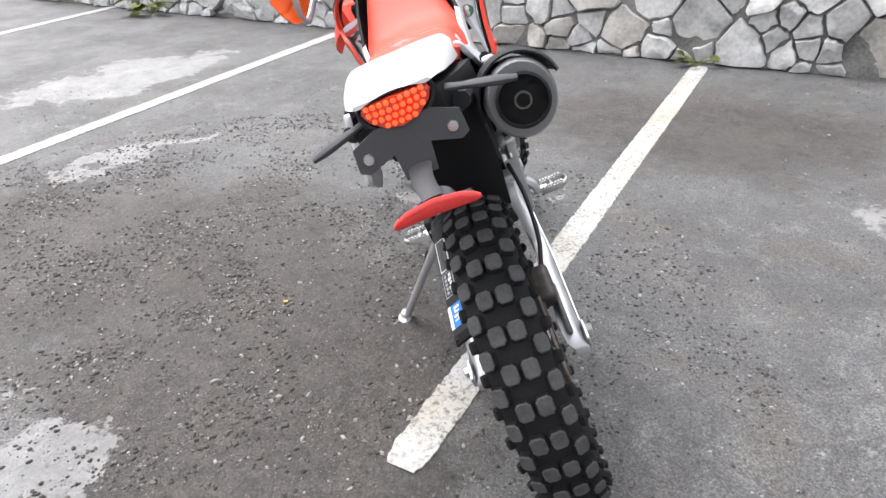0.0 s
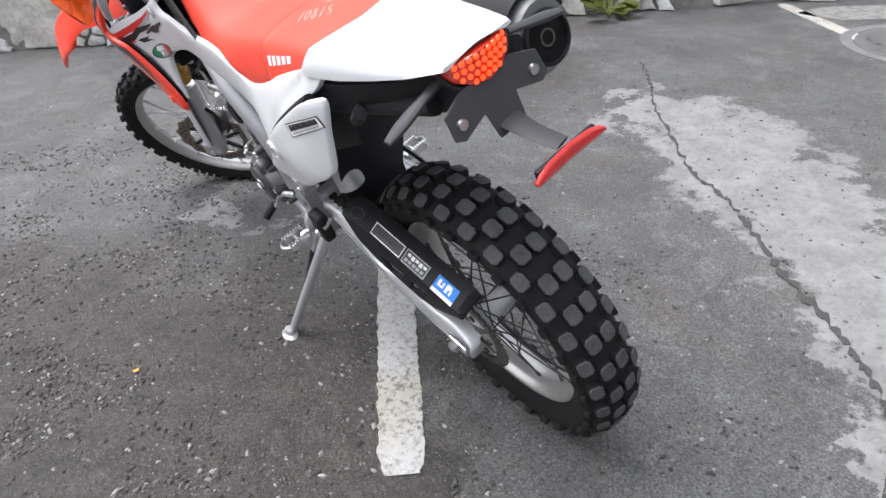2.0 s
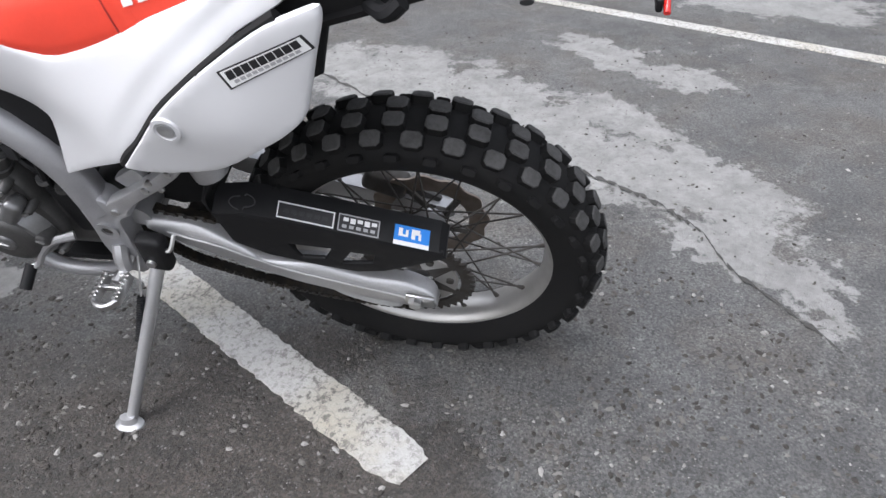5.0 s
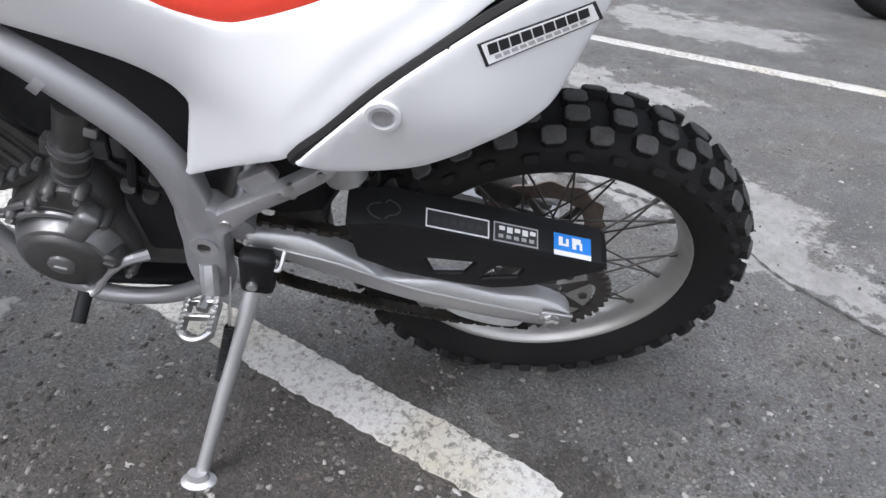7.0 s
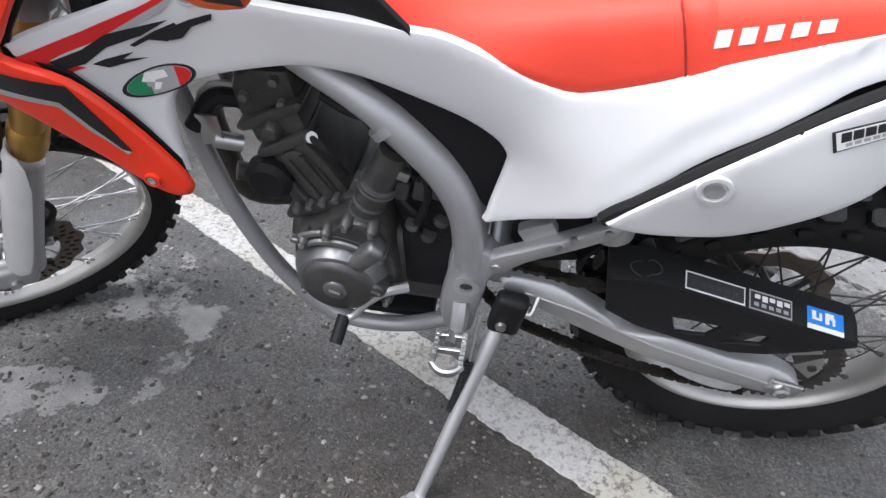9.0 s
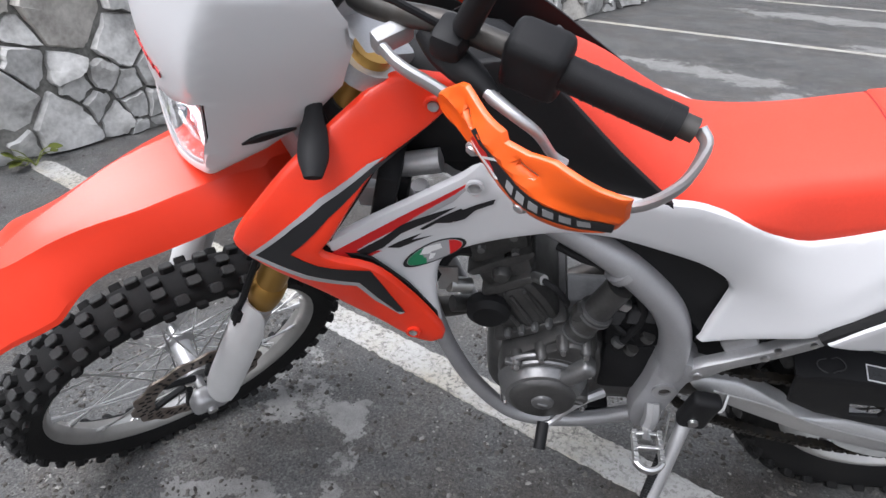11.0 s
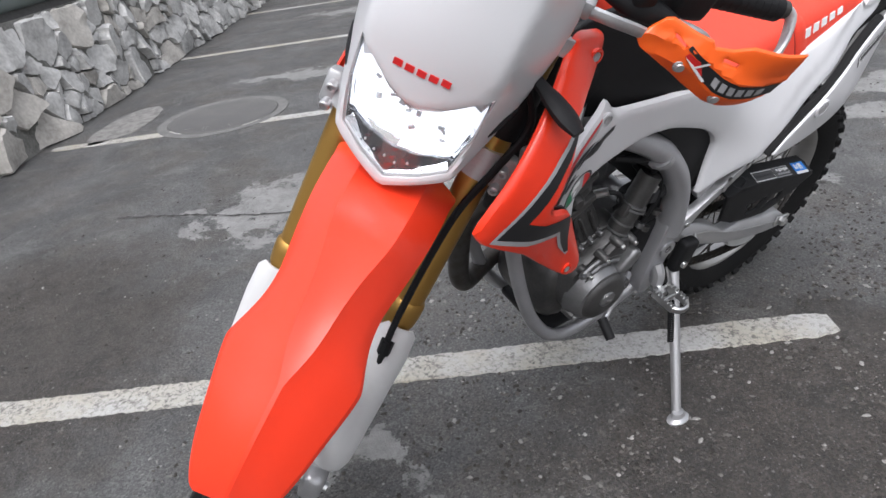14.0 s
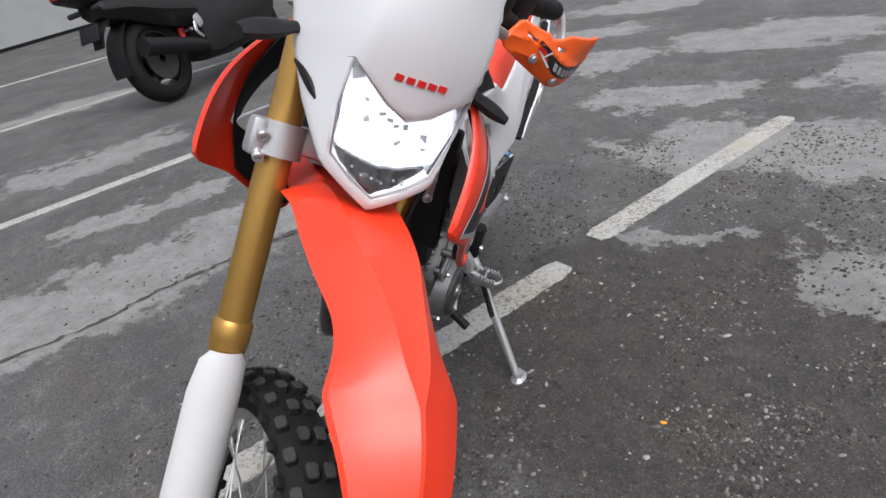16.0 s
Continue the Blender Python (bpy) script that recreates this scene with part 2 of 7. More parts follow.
    def cells(scale, lo, hi, edge0=0.18, edge1=0.36):
        v = n.new("ShaderNodeTexVoronoi")
        v.inputs["Scale"].default_value = scale
        l.new(co.outputs["Object"], v.inputs["Vector"])
        pick = n.new("ShaderNodeSeparateColor")
        l.new(v.outputs["Color"], pick.inputs[0])
        x = n.new("ShaderNodeMath")
        x.operation = 'MULTIPLY'
        l.new(ramp(v.outputs["Distance"], edge0, edge1, 1, 0), x.inputs[0])
        l.new(ramp(pick.outputs[0], lo, hi), x.inputs[1])
        return x.outputs[0], pick.outputs[1]

    soil_low = mix(ramp(noise_tex(5.5, 8, 0.76, 0.6), 0.40, 0.62), (0.014, 0.0110, 0.0088), (0.055, 0.044, 0.036))
    soil = mix(ramp(noise_tex(24, 9, 0.82, 0.5), 0.44, 0.66), soil_low, (0.080, 0.069, 0.059))
    damp = total(damp, noise_tex(11, 8, 0.8), 0.9)
    dust = mix(ramp(damp, 1.20, 1.70, 0.92, 0.0), dust, soil)
    scab_tone = mix(ramp(noise_tex(8, 8, 0.78), 0.36, 0.64), (0.265, 0.262, 0.254), (0.165, 0.163, 0.158))
    field = total(field, noise_tex(6.5, 9, 0.80, 0.3), 1.7)
    dark = mix(ramp(noise_tex(150, 4, 0.7), 0.40, 0.64, 0.0, 0.75), dust, (0.034, 0.034, 0.034))
    aggregate, shade = cells(230, 0.0, 0.01, 0.3, 0.6)
    body = n.new("ShaderNodeMix")
    body.data_type = 'RGBA'
    body.blend_type = 'MULTIPLY'
    body.inputs["Factor"].default_value = 1.0
    l.new(dark, body.inputs["A"])
    l.new(mix(ramp(shade, 0.0, 1.0), (0.62, 0.62, 0.62), (1.55, 1.55, 1.53)), body.inputs["B"])
    speck = mix(ramp(noise_tex(120, 5, 0.8, 0.8), 0.60, 0.70, 0.0, 0.85), body.outputs["Result"], (0.21, 0.208, 0.202))
    crust = mix(ramp(noise_tex(34, 9, 0.84, 0.4), 0.49, 0.66, 0.0, 0.62), scab_tone, (0.085, 0.084, 0.081))
    col = mix(ramp(field, 1.74, 1.88, 0.94, 0.0), speck, crust)
    chips, _ = cells(150, 0.80, 0.86, 0.14, 0.34)
    col = mix(total_of(chips, 0.8), col, (0.205, 0.202, 0.194))
    coarse, tint = cells(62, 0.955, 0.98, 0.10, 0.30)
    col = mix(coarse, col, (0.26, 0.255, 0.245))
    l.new(col, b.inputs["Base Color"])
    l.new(ramp(noise_tex(2.2), 0.35, 0.7, 0.52, 0.8), b.inputs["Roughness"])
    bp = n.new("ShaderNodeBump")
    bp.inputs["Strength"].default_value = 0.8
    bp.inputs["Distance"].default_value = 0.004
    clod = n.new("ShaderNodeMath")
    clod.operation = 'MULTIPLY'
    l.new(noise_tex(48, 6, 0.75, 0.6), clod.inputs[0])
    l.new(ramp(damp, 1.15, 1.75, 3.2, 0.0), clod.inputs[1])
    l.new(total(noise_tex(170, 4, 0.65), clod.outputs[0], 1.0), bp.inputs["Height"])
    l.new(bp.outputs[0], b.inputs["Normal"])
    return m


ASPHALT = asphalt_material()


def line_material():
    """White road paint, chipped in fine specks and split by thin cracks."""
    m = material("worn_line_paint", (0.42, 0.415, 0.40), 0.8, grain=0.25, grain_scale=170, bump=0.5, bump_scale=220)
    n, l = m.node_tree.nodes, m.node_tree.links
    b = n["Principled BSDF"]
    base = b.inputs["Base Color"].links[0].from_socket
    co = n.new("ShaderNodeTexCoord")

    def tex(kind, scale):
        t = n.new(kind)
        t.inputs["Scale"].default_value = scale
        l.new(co.outputs["Object"], t.inputs["Vector"])
        return t

    def ramp(src, lo, hi, a=0.0, z=1.0):
        r = n.new("ShaderNodeMapRange")
        r.inputs[1].default_value, r.inputs[2].default_value = lo, hi
        r.inputs[3].default_value, r.inputs[4].default_value = a, z
        l.new(src, r.inputs[0])
        return r.outputs[0]

    def mix(fac, a, c):
        x = n.new("ShaderNodeMix")
        x.data_type = 'RGBA'
        l.new(fac, x.inputs["Factor"])
        l.new(a, x.inputs["A"])
        x.inputs["B"].default_value = (*c, 1)
        return x.outputs["Result"]

    def both(op, a, c):
        x = n.new("ShaderNodeMath")
        x.operation = op
        l.new(a, x.inputs[0])
        l.new(c, x.inputs[1])
        return x.outputs[0]

    warp = tex("ShaderNodeTexNoise", 30)
    warp.inputs["Detail"].default_value = 6
    add = n.new("ShaderNodeVectorMath")
    add.operation = 'MULTIPLY_ADD'
    add.inputs[1].default_value = (0.05, 0.05, 0.05)
    l.new(warp.outputs["Color"], add.inputs[0])
    l.new(co.outputs["Object"], add.inputs[2])
    split = n.new("ShaderNodeTexVoronoi")
    split.feature = 'DISTANCE_TO_EDGE'
    split.inputs["Scale"].default_value = 17
    l.new(add.outputs[0], split.inputs["Vector"])
    chips = tex("ShaderNodeTexNoise", 75)
    chips.inputs["Detail"].default_value = 8
    chips.inputs["Roughness"].default_value = 0.75
    zone = tex("ShaderNodeTexNoise", 5)
    zone.inputs["Detail"].default_value = 5
    loss = both('MULTIPLY', ramp(chips.outputs["Fac"], 0.51, 0.58), ramp(zone.outputs["Fac"], 0.36, 0.56, 0.35, 1.0))
    crack = both('MULTIPLY', ramp(split.outputs["Distance"], 0.015, 0.05, 1.0, 0.0), ramp(zone.outputs["Fac"], 0.40, 0.64, 0.05, 0.6))
    soiled = tex("ShaderNodeTexNoise", 1.5)
    soiled.inputs["Detail"].default_value = 7
    soiled.inputs["Roughness"].default_value = 0.7
    tinted = mix(ramp(soiled.outputs["Fac"], 0.46, 0.62, 0.0, 0.7), base, (0.33, 0.29, 0.20))
    stain = mix(ramp(zone.outputs["Fac"], 0.45, 0.70, 0.0, 0.55), tinted, (0.34, 0.32, 0.27))
    worn = mix(both('MAXIMUM', loss, crack), stain, (0.13, 0.125, 0.115))
    l.new(worn, b.inputs["Base Color"])
    return m


LINE = line_material()
SCAB = material("pale_dusty_asphalt", (0.245, 0.238, 0.225), 0.85, wear=0.7, wear_scale=16, grain=0.7, grain_scale=140, bump=0.6, bump_scale=200, dark=(0.12, 0.116, 0.11))
MORTAR = material("grey_mortar", (0.23, 0.225, 0.21), 0.95, wear=0.7, wear_scale=5, grain=0.5, bump=0.8, bump_scale=50, dark=(0.075, 0.075, 0.068))
MAN_RIM = material("weathered_concrete_ring", (0.16, 0.158, 0.152), 0.9, wear=0.5, wear_scale=12, grain=0.4, dark=(0.10, 0.098, 0.094))
STONE = material("grey_limestone", (0.60, 0.595, 0.58), 0.8, wear=0.65, wear_scale=7, grain=0.45, grain_scale=40, bump=0.9, bump_scale=60, dark=(0.27, 0.265, 0.255))
STONE_WARM = material("tan_limestone", (0.53, 0.505, 0.465), 0.8, wear=0.65, wear_scale=6, grain=0.45, grain_scale=40, bump=0.9, bump_scale=60, dark=(0.25, 0.235, 0.215))
JOINT = material("dark_rubble_joint", (0.085, 0.083, 0.08), 0.95, wear=0.4, wear_scale=12, grain=0.4, bump=0.8, bump_scale=50)
LEAF = material("weed_leaf", (0.17, 0.20, 0.035), 0.55, wear=0.5, wear_scale=20, dark=(0.13, 0.13, 0.03))
CONCRETE = material("painted_wall", (0.34, 0.35, 0.345), 0.85, wear=0.35, wear_scale=3, grain=0.15, grain_scale=50, bump=0.1, dark=(0.26, 0.265, 0.26))
CAST_IRON = material("manhole_iron", (0.085, 0.084, 0.082), 0.7, wear=0.5, wear_scale=9, grain=0.4, bump=0.5, bump_scale=120, dark=(0.13, 0.125, 0.12))
BEAM = material("green_grey_beam", (0.20, 0.235, 0.23), 0.55, wear=0.3, wear_scale=6, grain=0.1, dark=(0.13, 0.15, 0.145))
PEBBLE = material("mixed_grit", (0.23, 0.222, 0.208), 0.85, grain=0.3)
_n, _l = PEBBLE.node_tree.nodes, PEBBLE.node_tree.links
_geo = _n.new("ShaderNodeNewGeometry")
_tone = _n.new("ShaderNodeValToRGB")
_tone.color_ramp.elements[0].color = (0.030, 0.026, 0.023, 1)
_tone.color_ramp.elements[1].color = (0.33, 0.32, 0.305, 1)
_tone.color_ramp.elements.new(0.50).color = (0.072, 0.065, 0.058, 1)
_tone.color_ramp.elements.new(0.88).color = (0.135, 0.128, 0.118, 1)
_l.new(_geo.outputs["Random Per Island"], _tone.inputs["Fac"])
_l.new(_tone.outputs["Color"], _n["Principled BSDF"].inputs["Base Color"])
SPECK_YELLOW = material("yellow_scrap", (0.7, 0.32, 0.03), 0.6, grain=0.2)


# ---- mesh helpers ----
def part(name, bm, mat, parent=None, label="", m=None, sharp=38):
    me = bpy.data.meshes.new(name)
    bm.normal_update()
    bm.to_mesh(me)
    bm.free()
    for p in me.polygons:
        p.use_smooth = True
    me.set_sharp_from_angle(angle=radians(sharp))
    me.materials.append(mat)
    ob = new(name, me)
    if parent:
        ob.parent = parent
    if m is not None:
        ob.matrix_basis = m
    if label:
        tagged(ob, label)
    return ob


def same(name, ob, parent, m):
    """Another object on the same mesh."""
    o = new(name, ob.data)
    o.parent = parent
    o.matrix_basis = m
    return o


def smooth_line(pts, n=6, closed=False):
    """A smooth curve through the points."""
    P = [Vector(p) for p in pts]
    out = []
    k = len(P)
    for i in range(k if closed else k - 1):
        p1, p2 = P[i], P[(i + 1) % k]
        p0 = P[i - 1] if (i or closed) else p1 - (p2 - p1)
        p3 = P[(i + 2) % k] if (i + 2 < k or closed) else p2 + (p2 - p1)
        for j in range(n):
            t = j / n
            out.append(0.5 * (2 * p1 + (p2 - p0) * t + (2 * p0 - 5 * p1 + 4 * p2 - p3) * t * t + (3 * p1 - p0 - 3 * p2 + p3) * t ** 3))
    if not closed:
        out.append(P[-1].copy())
    return out


def tube(pts, r, seg=10, n=5, flat=1.0, up=None, bm=None):
    """A round bar along a smooth curve; r is a radius or one for each point."""
    bm = bm or bmesh.new()
    rs = r if isinstance(r, (list, tuple)) else [r] * len(pts)
    line = smooth_line([(*p, q) for p, q in zip(pts, rs)], n) if n > 1 else [Vector((*p, q)) for p, q in zip(pts, rs)]
    C = [Vector(p[:3]) for p in line]
    ref = Vector(up) if up else None
    loops = []
    for i, c in enumerate(C):
        d = (C[min(i + 1, len(C) - 1)] - C[max(i - 1, 0)]).normalized()
        if ref is None:
            ref = d.orthogonal()
        a = (ref - d * ref.dot(d)).normalized()
        ref = ref if up else a
        s = d.cross(a)
        loops.append([bm.verts.new(c + line[i][3] * (a * math.cos(2 * math.pi * j / seg) * flat + s * math.sin(2 * math.pi * j / seg))) for j in range(seg)])
    for A, B in zip(loops, loops[1:]):
        for j in range(seg):
            bm.faces.new((A[j], A[(j + 1) % seg], B[(j + 1) % seg], B[j]))
    bm.faces.new(loops[0][::-1])
    bm.faces.new(loops[-1])
    return bm


def revolve(profile, n=48, closed=False, bm=None):
    """Turns (x, radius) points about the x axis."""
    bm = bm or bmesh.new()
    loops = [[bm.verts.new((x, r * math.sin(2 * math.pi * j / n), r * math.cos(2 * math.pi * j / n))) for j in range(n)] for x, r in profile]
    pairs = list(zip(loops, loops[1:])) + ([(loops[-1], loops[0])] if closed else [])
    for A, B in pairs:
        for j in range(n):
            bm.faces.new((A[j], B[j], B[(j + 1) % n], A[(j + 1) % n]))
    if not closed:
        bm.faces.new(loops[0])
        bm.faces.new(loops[-1][::-1])
    return bm


def loft(loops, caps=True, ring=True, bm=None):
    """A skin over loops of equal length."""
    bm = bm or bmesh.new()
    L = [[bm.verts.new(p) for p in loop] for loop in loops]
    k = len(L[0])
    for A, B in zip(L, L[1:]):
        for j in range(k if ring else k - 1):
            bm.faces.new((A[j], A[(j + 1) % k], B[(j + 1) % k], B[j]))
    if caps and ring:
        bm.faces.new(L[0][::-1])
        bm.faces.new(L[-1])
    bmesh.ops.recalc_face_normals(bm, faces=bm.faces)
    return bm


def box(size, m=Matrix(), bevel=0.0, bm=None, seg=2):
    bm = bm or bmesh.new()
    made = bmesh.ops.create_cube(bm, size=1.0)["verts"]
    bmesh.ops.transform(bm, matrix=m @ Matrix.Diagonal((*size, 1)), verts=made)
    if bevel:
        edges = list({e for v in made for e in v.link_edges})
        bmesh.ops.bevel(bm, geom=edges, offset=bevel, segments=seg, affect='EDGES', profile=0.5)
    return bm


def rod(a, b, r, seg=12, r2=None, bm=None):
    return tube([a, b], [r, r2 or r], seg, 1, bm=bm)


def thin_plate(ctrl):
    """A smooth height field through (a, b, height) control points."""
    C = np.array(ctrl, float)
    P, k = C[:, :2], len(C)
    U = lambda r: np.where(r > 0, r * r * np.log(np.maximum(r, 1e-9)), 0)
    M = np.zeros((k + 3, k + 3))
    M[:k, :k] = U(np.linalg.norm(P[:, None] - P[None], axis=2)) + np.eye(k) * 1e-4
    M[:k, k], M[:k, k + 1:], M[k, :k], M[k + 1:, :k] = 1, P, 1, P.T
    w = np.linalg.solve(M, np.r_[C[:, 2], 0, 0, 0])
    return lambda a, b: float(U(np.hypot(P[:, 0] - a, P[:, 1] - b)) @ w[:k] + w[k] + w[k + 1] * a + w[k + 2] * b)


from mathutils.geometry import delaunay_2d_cdt


def panel(outline, height, place, thick=0.004, step=0.016, edge=0.008, holes=(), n=3, bm=None, lift=0.0):
    """A moulded sheet: outline in two coordinates, a height over it, place(a, b, h) to space; its rim rolls inward."""
    rings = []
    for o in (outline, *holes):
        ring = [p.to_2d() for p in smooth_line([(*p, 0) for p in o], n * 2, True)] if n > 1 else [Vector(p) for p in o]
        gap = max(edge * 1.1, 0.006) if edge else 0.02
        even = []
        for p, q in zip(ring, ring[1:] + ring[:1]):
            if even and (p - even[-1]).length < gap * 0.7 and n > 1:
                continue
            even.append(p)
            k = int((q - p).length / gap)
            even += [p.lerp(q, t / (k + 1)) for t in range(1, k + 1)]
        rings.append(even)
    V, E = [], []
    for ring in rings:
        k = len(V)
        V += ring
        E += [(k + i, k + (i + 1) % len(ring)) for i in range(len(ring))]
    A = np.array([V[i] for i, _ in E])
    Bq = np.array([V[j] for _, j in E])
    D = Bq - A
    DD = np.maximum((D * D).sum(1), 1e-12)

    def rim_distance(p):
        p = np.array(p)
        t = np.clip(((p - A) * D).sum(1) / DD, 0, 1)
        return float(np.min(np.linalg.norm(A + D * t[:, None] - p, axis=1)))

    def inside(p):
        x, y = p
        c = (A[:, 1] > y) != (Bq[:, 1] > y)
        return bool(np.count_nonzero(c & (x < D[:, 0] * (y - A[:, 1]) / np.where(c, D[:, 1], 1) + A[:, 0])) % 2)
    lo, hi = A.min(0), A.max(0)
    row = 0
    y = lo[1]
    while y < hi[1]:
        x = lo[0] + (step / 2 if row % 2 else 0)
        while x < hi[0]:
            if rim_distance((x, y)) > max(edge * 1.55, step * 0.35) and inside((x, y)):
                V.append(Vector((x, y)))
            x += step
        y += step * 0.87
        row += 1
    if edge:
        for ring in rings:
            k = len(ring)
            for i, p in enumerate(ring):
                d = ring[(i + 1) % k] - ring[i - 1]
                if d.length > 1e-6:
                    q = Vector((-d.y, d.x)).normalized()
                    for off in (0.35, 1.0):
                        for c in (p + q * edge * off, p - q * edge * off):
                            if rim_distance(c) > edge * off * 0.93 and inside(c):
                                V.append(c)
    vs, _, fs, _, _, _ = delaunay_2d_cdt(V, E, [], 0, 1e-5)
    bm = bm or bmesh.new()
    flip = (place(0, 0, 1) - place(0, 0, 0)).dot((place(1, 0, 0) - place(0, 0, 0)).cross(place(0, 1, 0) - place(0, 0, 0))) < 0
    top, low = [], []
    for v in vs:
        d = rim_distance(v)
        s = max(0.0, 1 - d / edge) if edge else 0.0
        h = height(v.x, v.y) + lift
        top.append(bm.verts.new(place(v.x, v.y, h - edge * (1 - math.sqrt(max(0.0, 1 - s * s))))))
        low.append(bm.verts.new(place(v.x, v.y, h - edge - thick)))
    used = set()
    for f in fs:
        c = sum((vs[i] for i in f), Vector((0, 0))) / len(f)
        if not inside(c):
            continue
        f = f[::-1] if flip else f
        bm.faces.new([top[i] for i in f])
        bm.faces.new([low[i] for i in f[::-1]])
        used |= set(zip(f, (*f[1:], f[0])))
    for a, b in sorted(used):
        if (b, a) not in used:
            bm.faces.new((top[b], top[a], low[a], low[b]))
    loose = [v for v in bm.verts if not v.link_faces]
    bmesh.ops.delete(bm, geom=loose, context='VERTS')
    return bm


def left(a, b, h):
    return Vector((-h, a, b))


def right(a, b, h):
    return Vector((h, a, b))


def front(a, b, h):
    return Vector((a, h, b))


def above(a, b, h):
    return Vector((a, b, h))


# ---- ground, lines, wall, building ----
WALL_AT, WALL_DIR = Vector((1.64, 2.90, 0)), Vector((0.870, -0.493, 0))
WALL_IN = Vector((-0.493, -0.870, 0))


def ground_sheet():
    bm = bmesh.new()
    xs = [-400, -80, -20, -8, -4, -2, 0, 2, 4, 8, 14, 25, 80, 400]
    g = [[bm.verts.new((x, y, 0)) for x in xs] for y in xs]
    for r0, r1 in zip(g, g[1:]):
        for j in range(len(xs) - 1):
            bm.faces.new((r0[j], r0[j + 1], r1[j + 1], r1[j]))
    return part("ground", bm, ASPHALT)


ground = tagged(ground_sheet(), "worn grey asphalt car park with grit and damp stains", "ground", kind="structure")


def ragged_strip(a, b, width, seed, z=0.004, rough=0.0035, step=0.012):
    """A painted stripe with uneven edges and ends."""
    a, b = Vector(a), Vector(b)
    d = (b - a).normalized()
    s = Vector((-d.y, d.x))
    rng = random.Random(seed)
    k = max(4, int((b - a).length / step))
    bm = bmesh.new()
    rows = []
    for i in range(k + 1):
        c = a + (b - a) * i / k
        near = min(i, k - i)
        w0 = width / 2 + rng.uniform(-rough, rough) - (0.005 * (4 - near) if near < 4 else 0)
        w1 = width / 2 + rng.uniform(-rough, rough) - (0.004 * (4 - near) if near < 4 else 0)
        j = d * rng.uniform(-0.004, 0.004)
        rows.append([bm.verts.new((*(c + s * q + j), h)) for q, h in ((w0, 0.0005), (w0 * 0.97, z), (0, z), (-w1 * 0.97, z), (-w1, 0.0005))])
    for A, B in zip(rows, rows[1:]):
        for j in range(4):
            bm.faces.new((A[j], A[j + 1], B[j + 1], B[j]))
    bmesh.ops.recalc_face_normals(bm, faces=bm.faces)
    return bm


LINES = [((-0.345, -0.07), (1.41, 2.95), 0.104), ((-1.06, -1.38), (-0.405, -0.25), 0.098),
         ((-2.30, 1.80), (-0.93, 4.25), 0.10), ((-4.2, 3.9), (-3.25, 5.7), 0.10),
         ((1.55, -2.25), (3.70, 1.66), 0.09), ((3.55, -4.1), (6.03, 0.44), 0.09), ((5.9, -5.6), (8.45, -0.78), 0.09)]
for i, (a, b, w) in enumerate(LINES):
    o = part("parking_line", ragged_strip(a, b, w, 20 + i), LINE)
    tagged(o, "worn white painted parking bay line on the asphalt", "road marking", group="parking bay lines", kind="structure")


def blob(cx, cy, rx, ry, turn, seed, z=0.003, rough=0.5, n=70):
    """An uneven flat patch with a ragged outline."""
    bm = bmesh.new()
    ring = []
    rim = []
    for i in range(n):
        a = 2 * math.pi * i / n
        p = Vector((math.cos(a), math.sin(a), seed * 3.7))
        q = 1 + rough * (noise.noise(p * 1.6) + 0.55 * noise.noise(p * 4.3) + 0.35 * noise.noise(p * 11))
        v = Vector((rx * q * math.cos(a), ry * q * math.sin(a)))
        v.rotate(Matrix.Rotation(turn, 2))
        ring.append(bm.verts.new((cx + v.x, cy + v.y, z)))
        rim.append(bm.verts.new((cx + v.x * 1.01, cy + v.y * 1.01, 0.0005)))
    bm.faces.new(ring)
    for i in range(n):
        bm.faces.new((ring[i - 1], rim[i - 1], rim[i], ring[i]))
    bmesh.ops.triangulate(bm, faces=bm.faces[:])
    bmesh.ops.recalc_face_normals(bm, faces=bm.faces)
    return bm


# a crack that wanders through the pale patches
crack_line = [(2.1, 1.45), (1.85, 1.17), (1.62, 0.94), (1.27, 0.49), (1.13, 0.20), (0.94, -0.07), (0.80, -0.32), (0.67, -0.50), (0.52, -0.62), (0.36, -0.68), (0.12, -0.86)]
rng = random.Random(4)
bm = bmesh.new()
pts = smooth_line([(*p, 0) for p in crack_line], 16)
rows = []
for p in pts:
    w = 0.007 * rng.uniform(0.2, 2.2)
    j = rng.uniform(-0.013, 0.013)
    rows.append([bm.verts.new((p.x + j + q, p.y + q * 0.4, h)) for q, h in ((-w - 0.003, 0.0037), (0, 0.0042), (w + 0.003, 0.0037))])
for A, B in zip(rows, rows[1:]):
    for j in range(2):
        bm.faces.new((A[j], A[j + 1], B[j + 1], B[j]))
bmesh.ops.recalc_face_normals(bm, faces=bm.faces)
tagged(part("asphalt_crack", bm, material("crack_dirt", (0.060, 0.058, 0.055), 0.95, wear=0.3, grain=0.3)), "dark wandering crack in the asphalt", "crack", kind="structure")


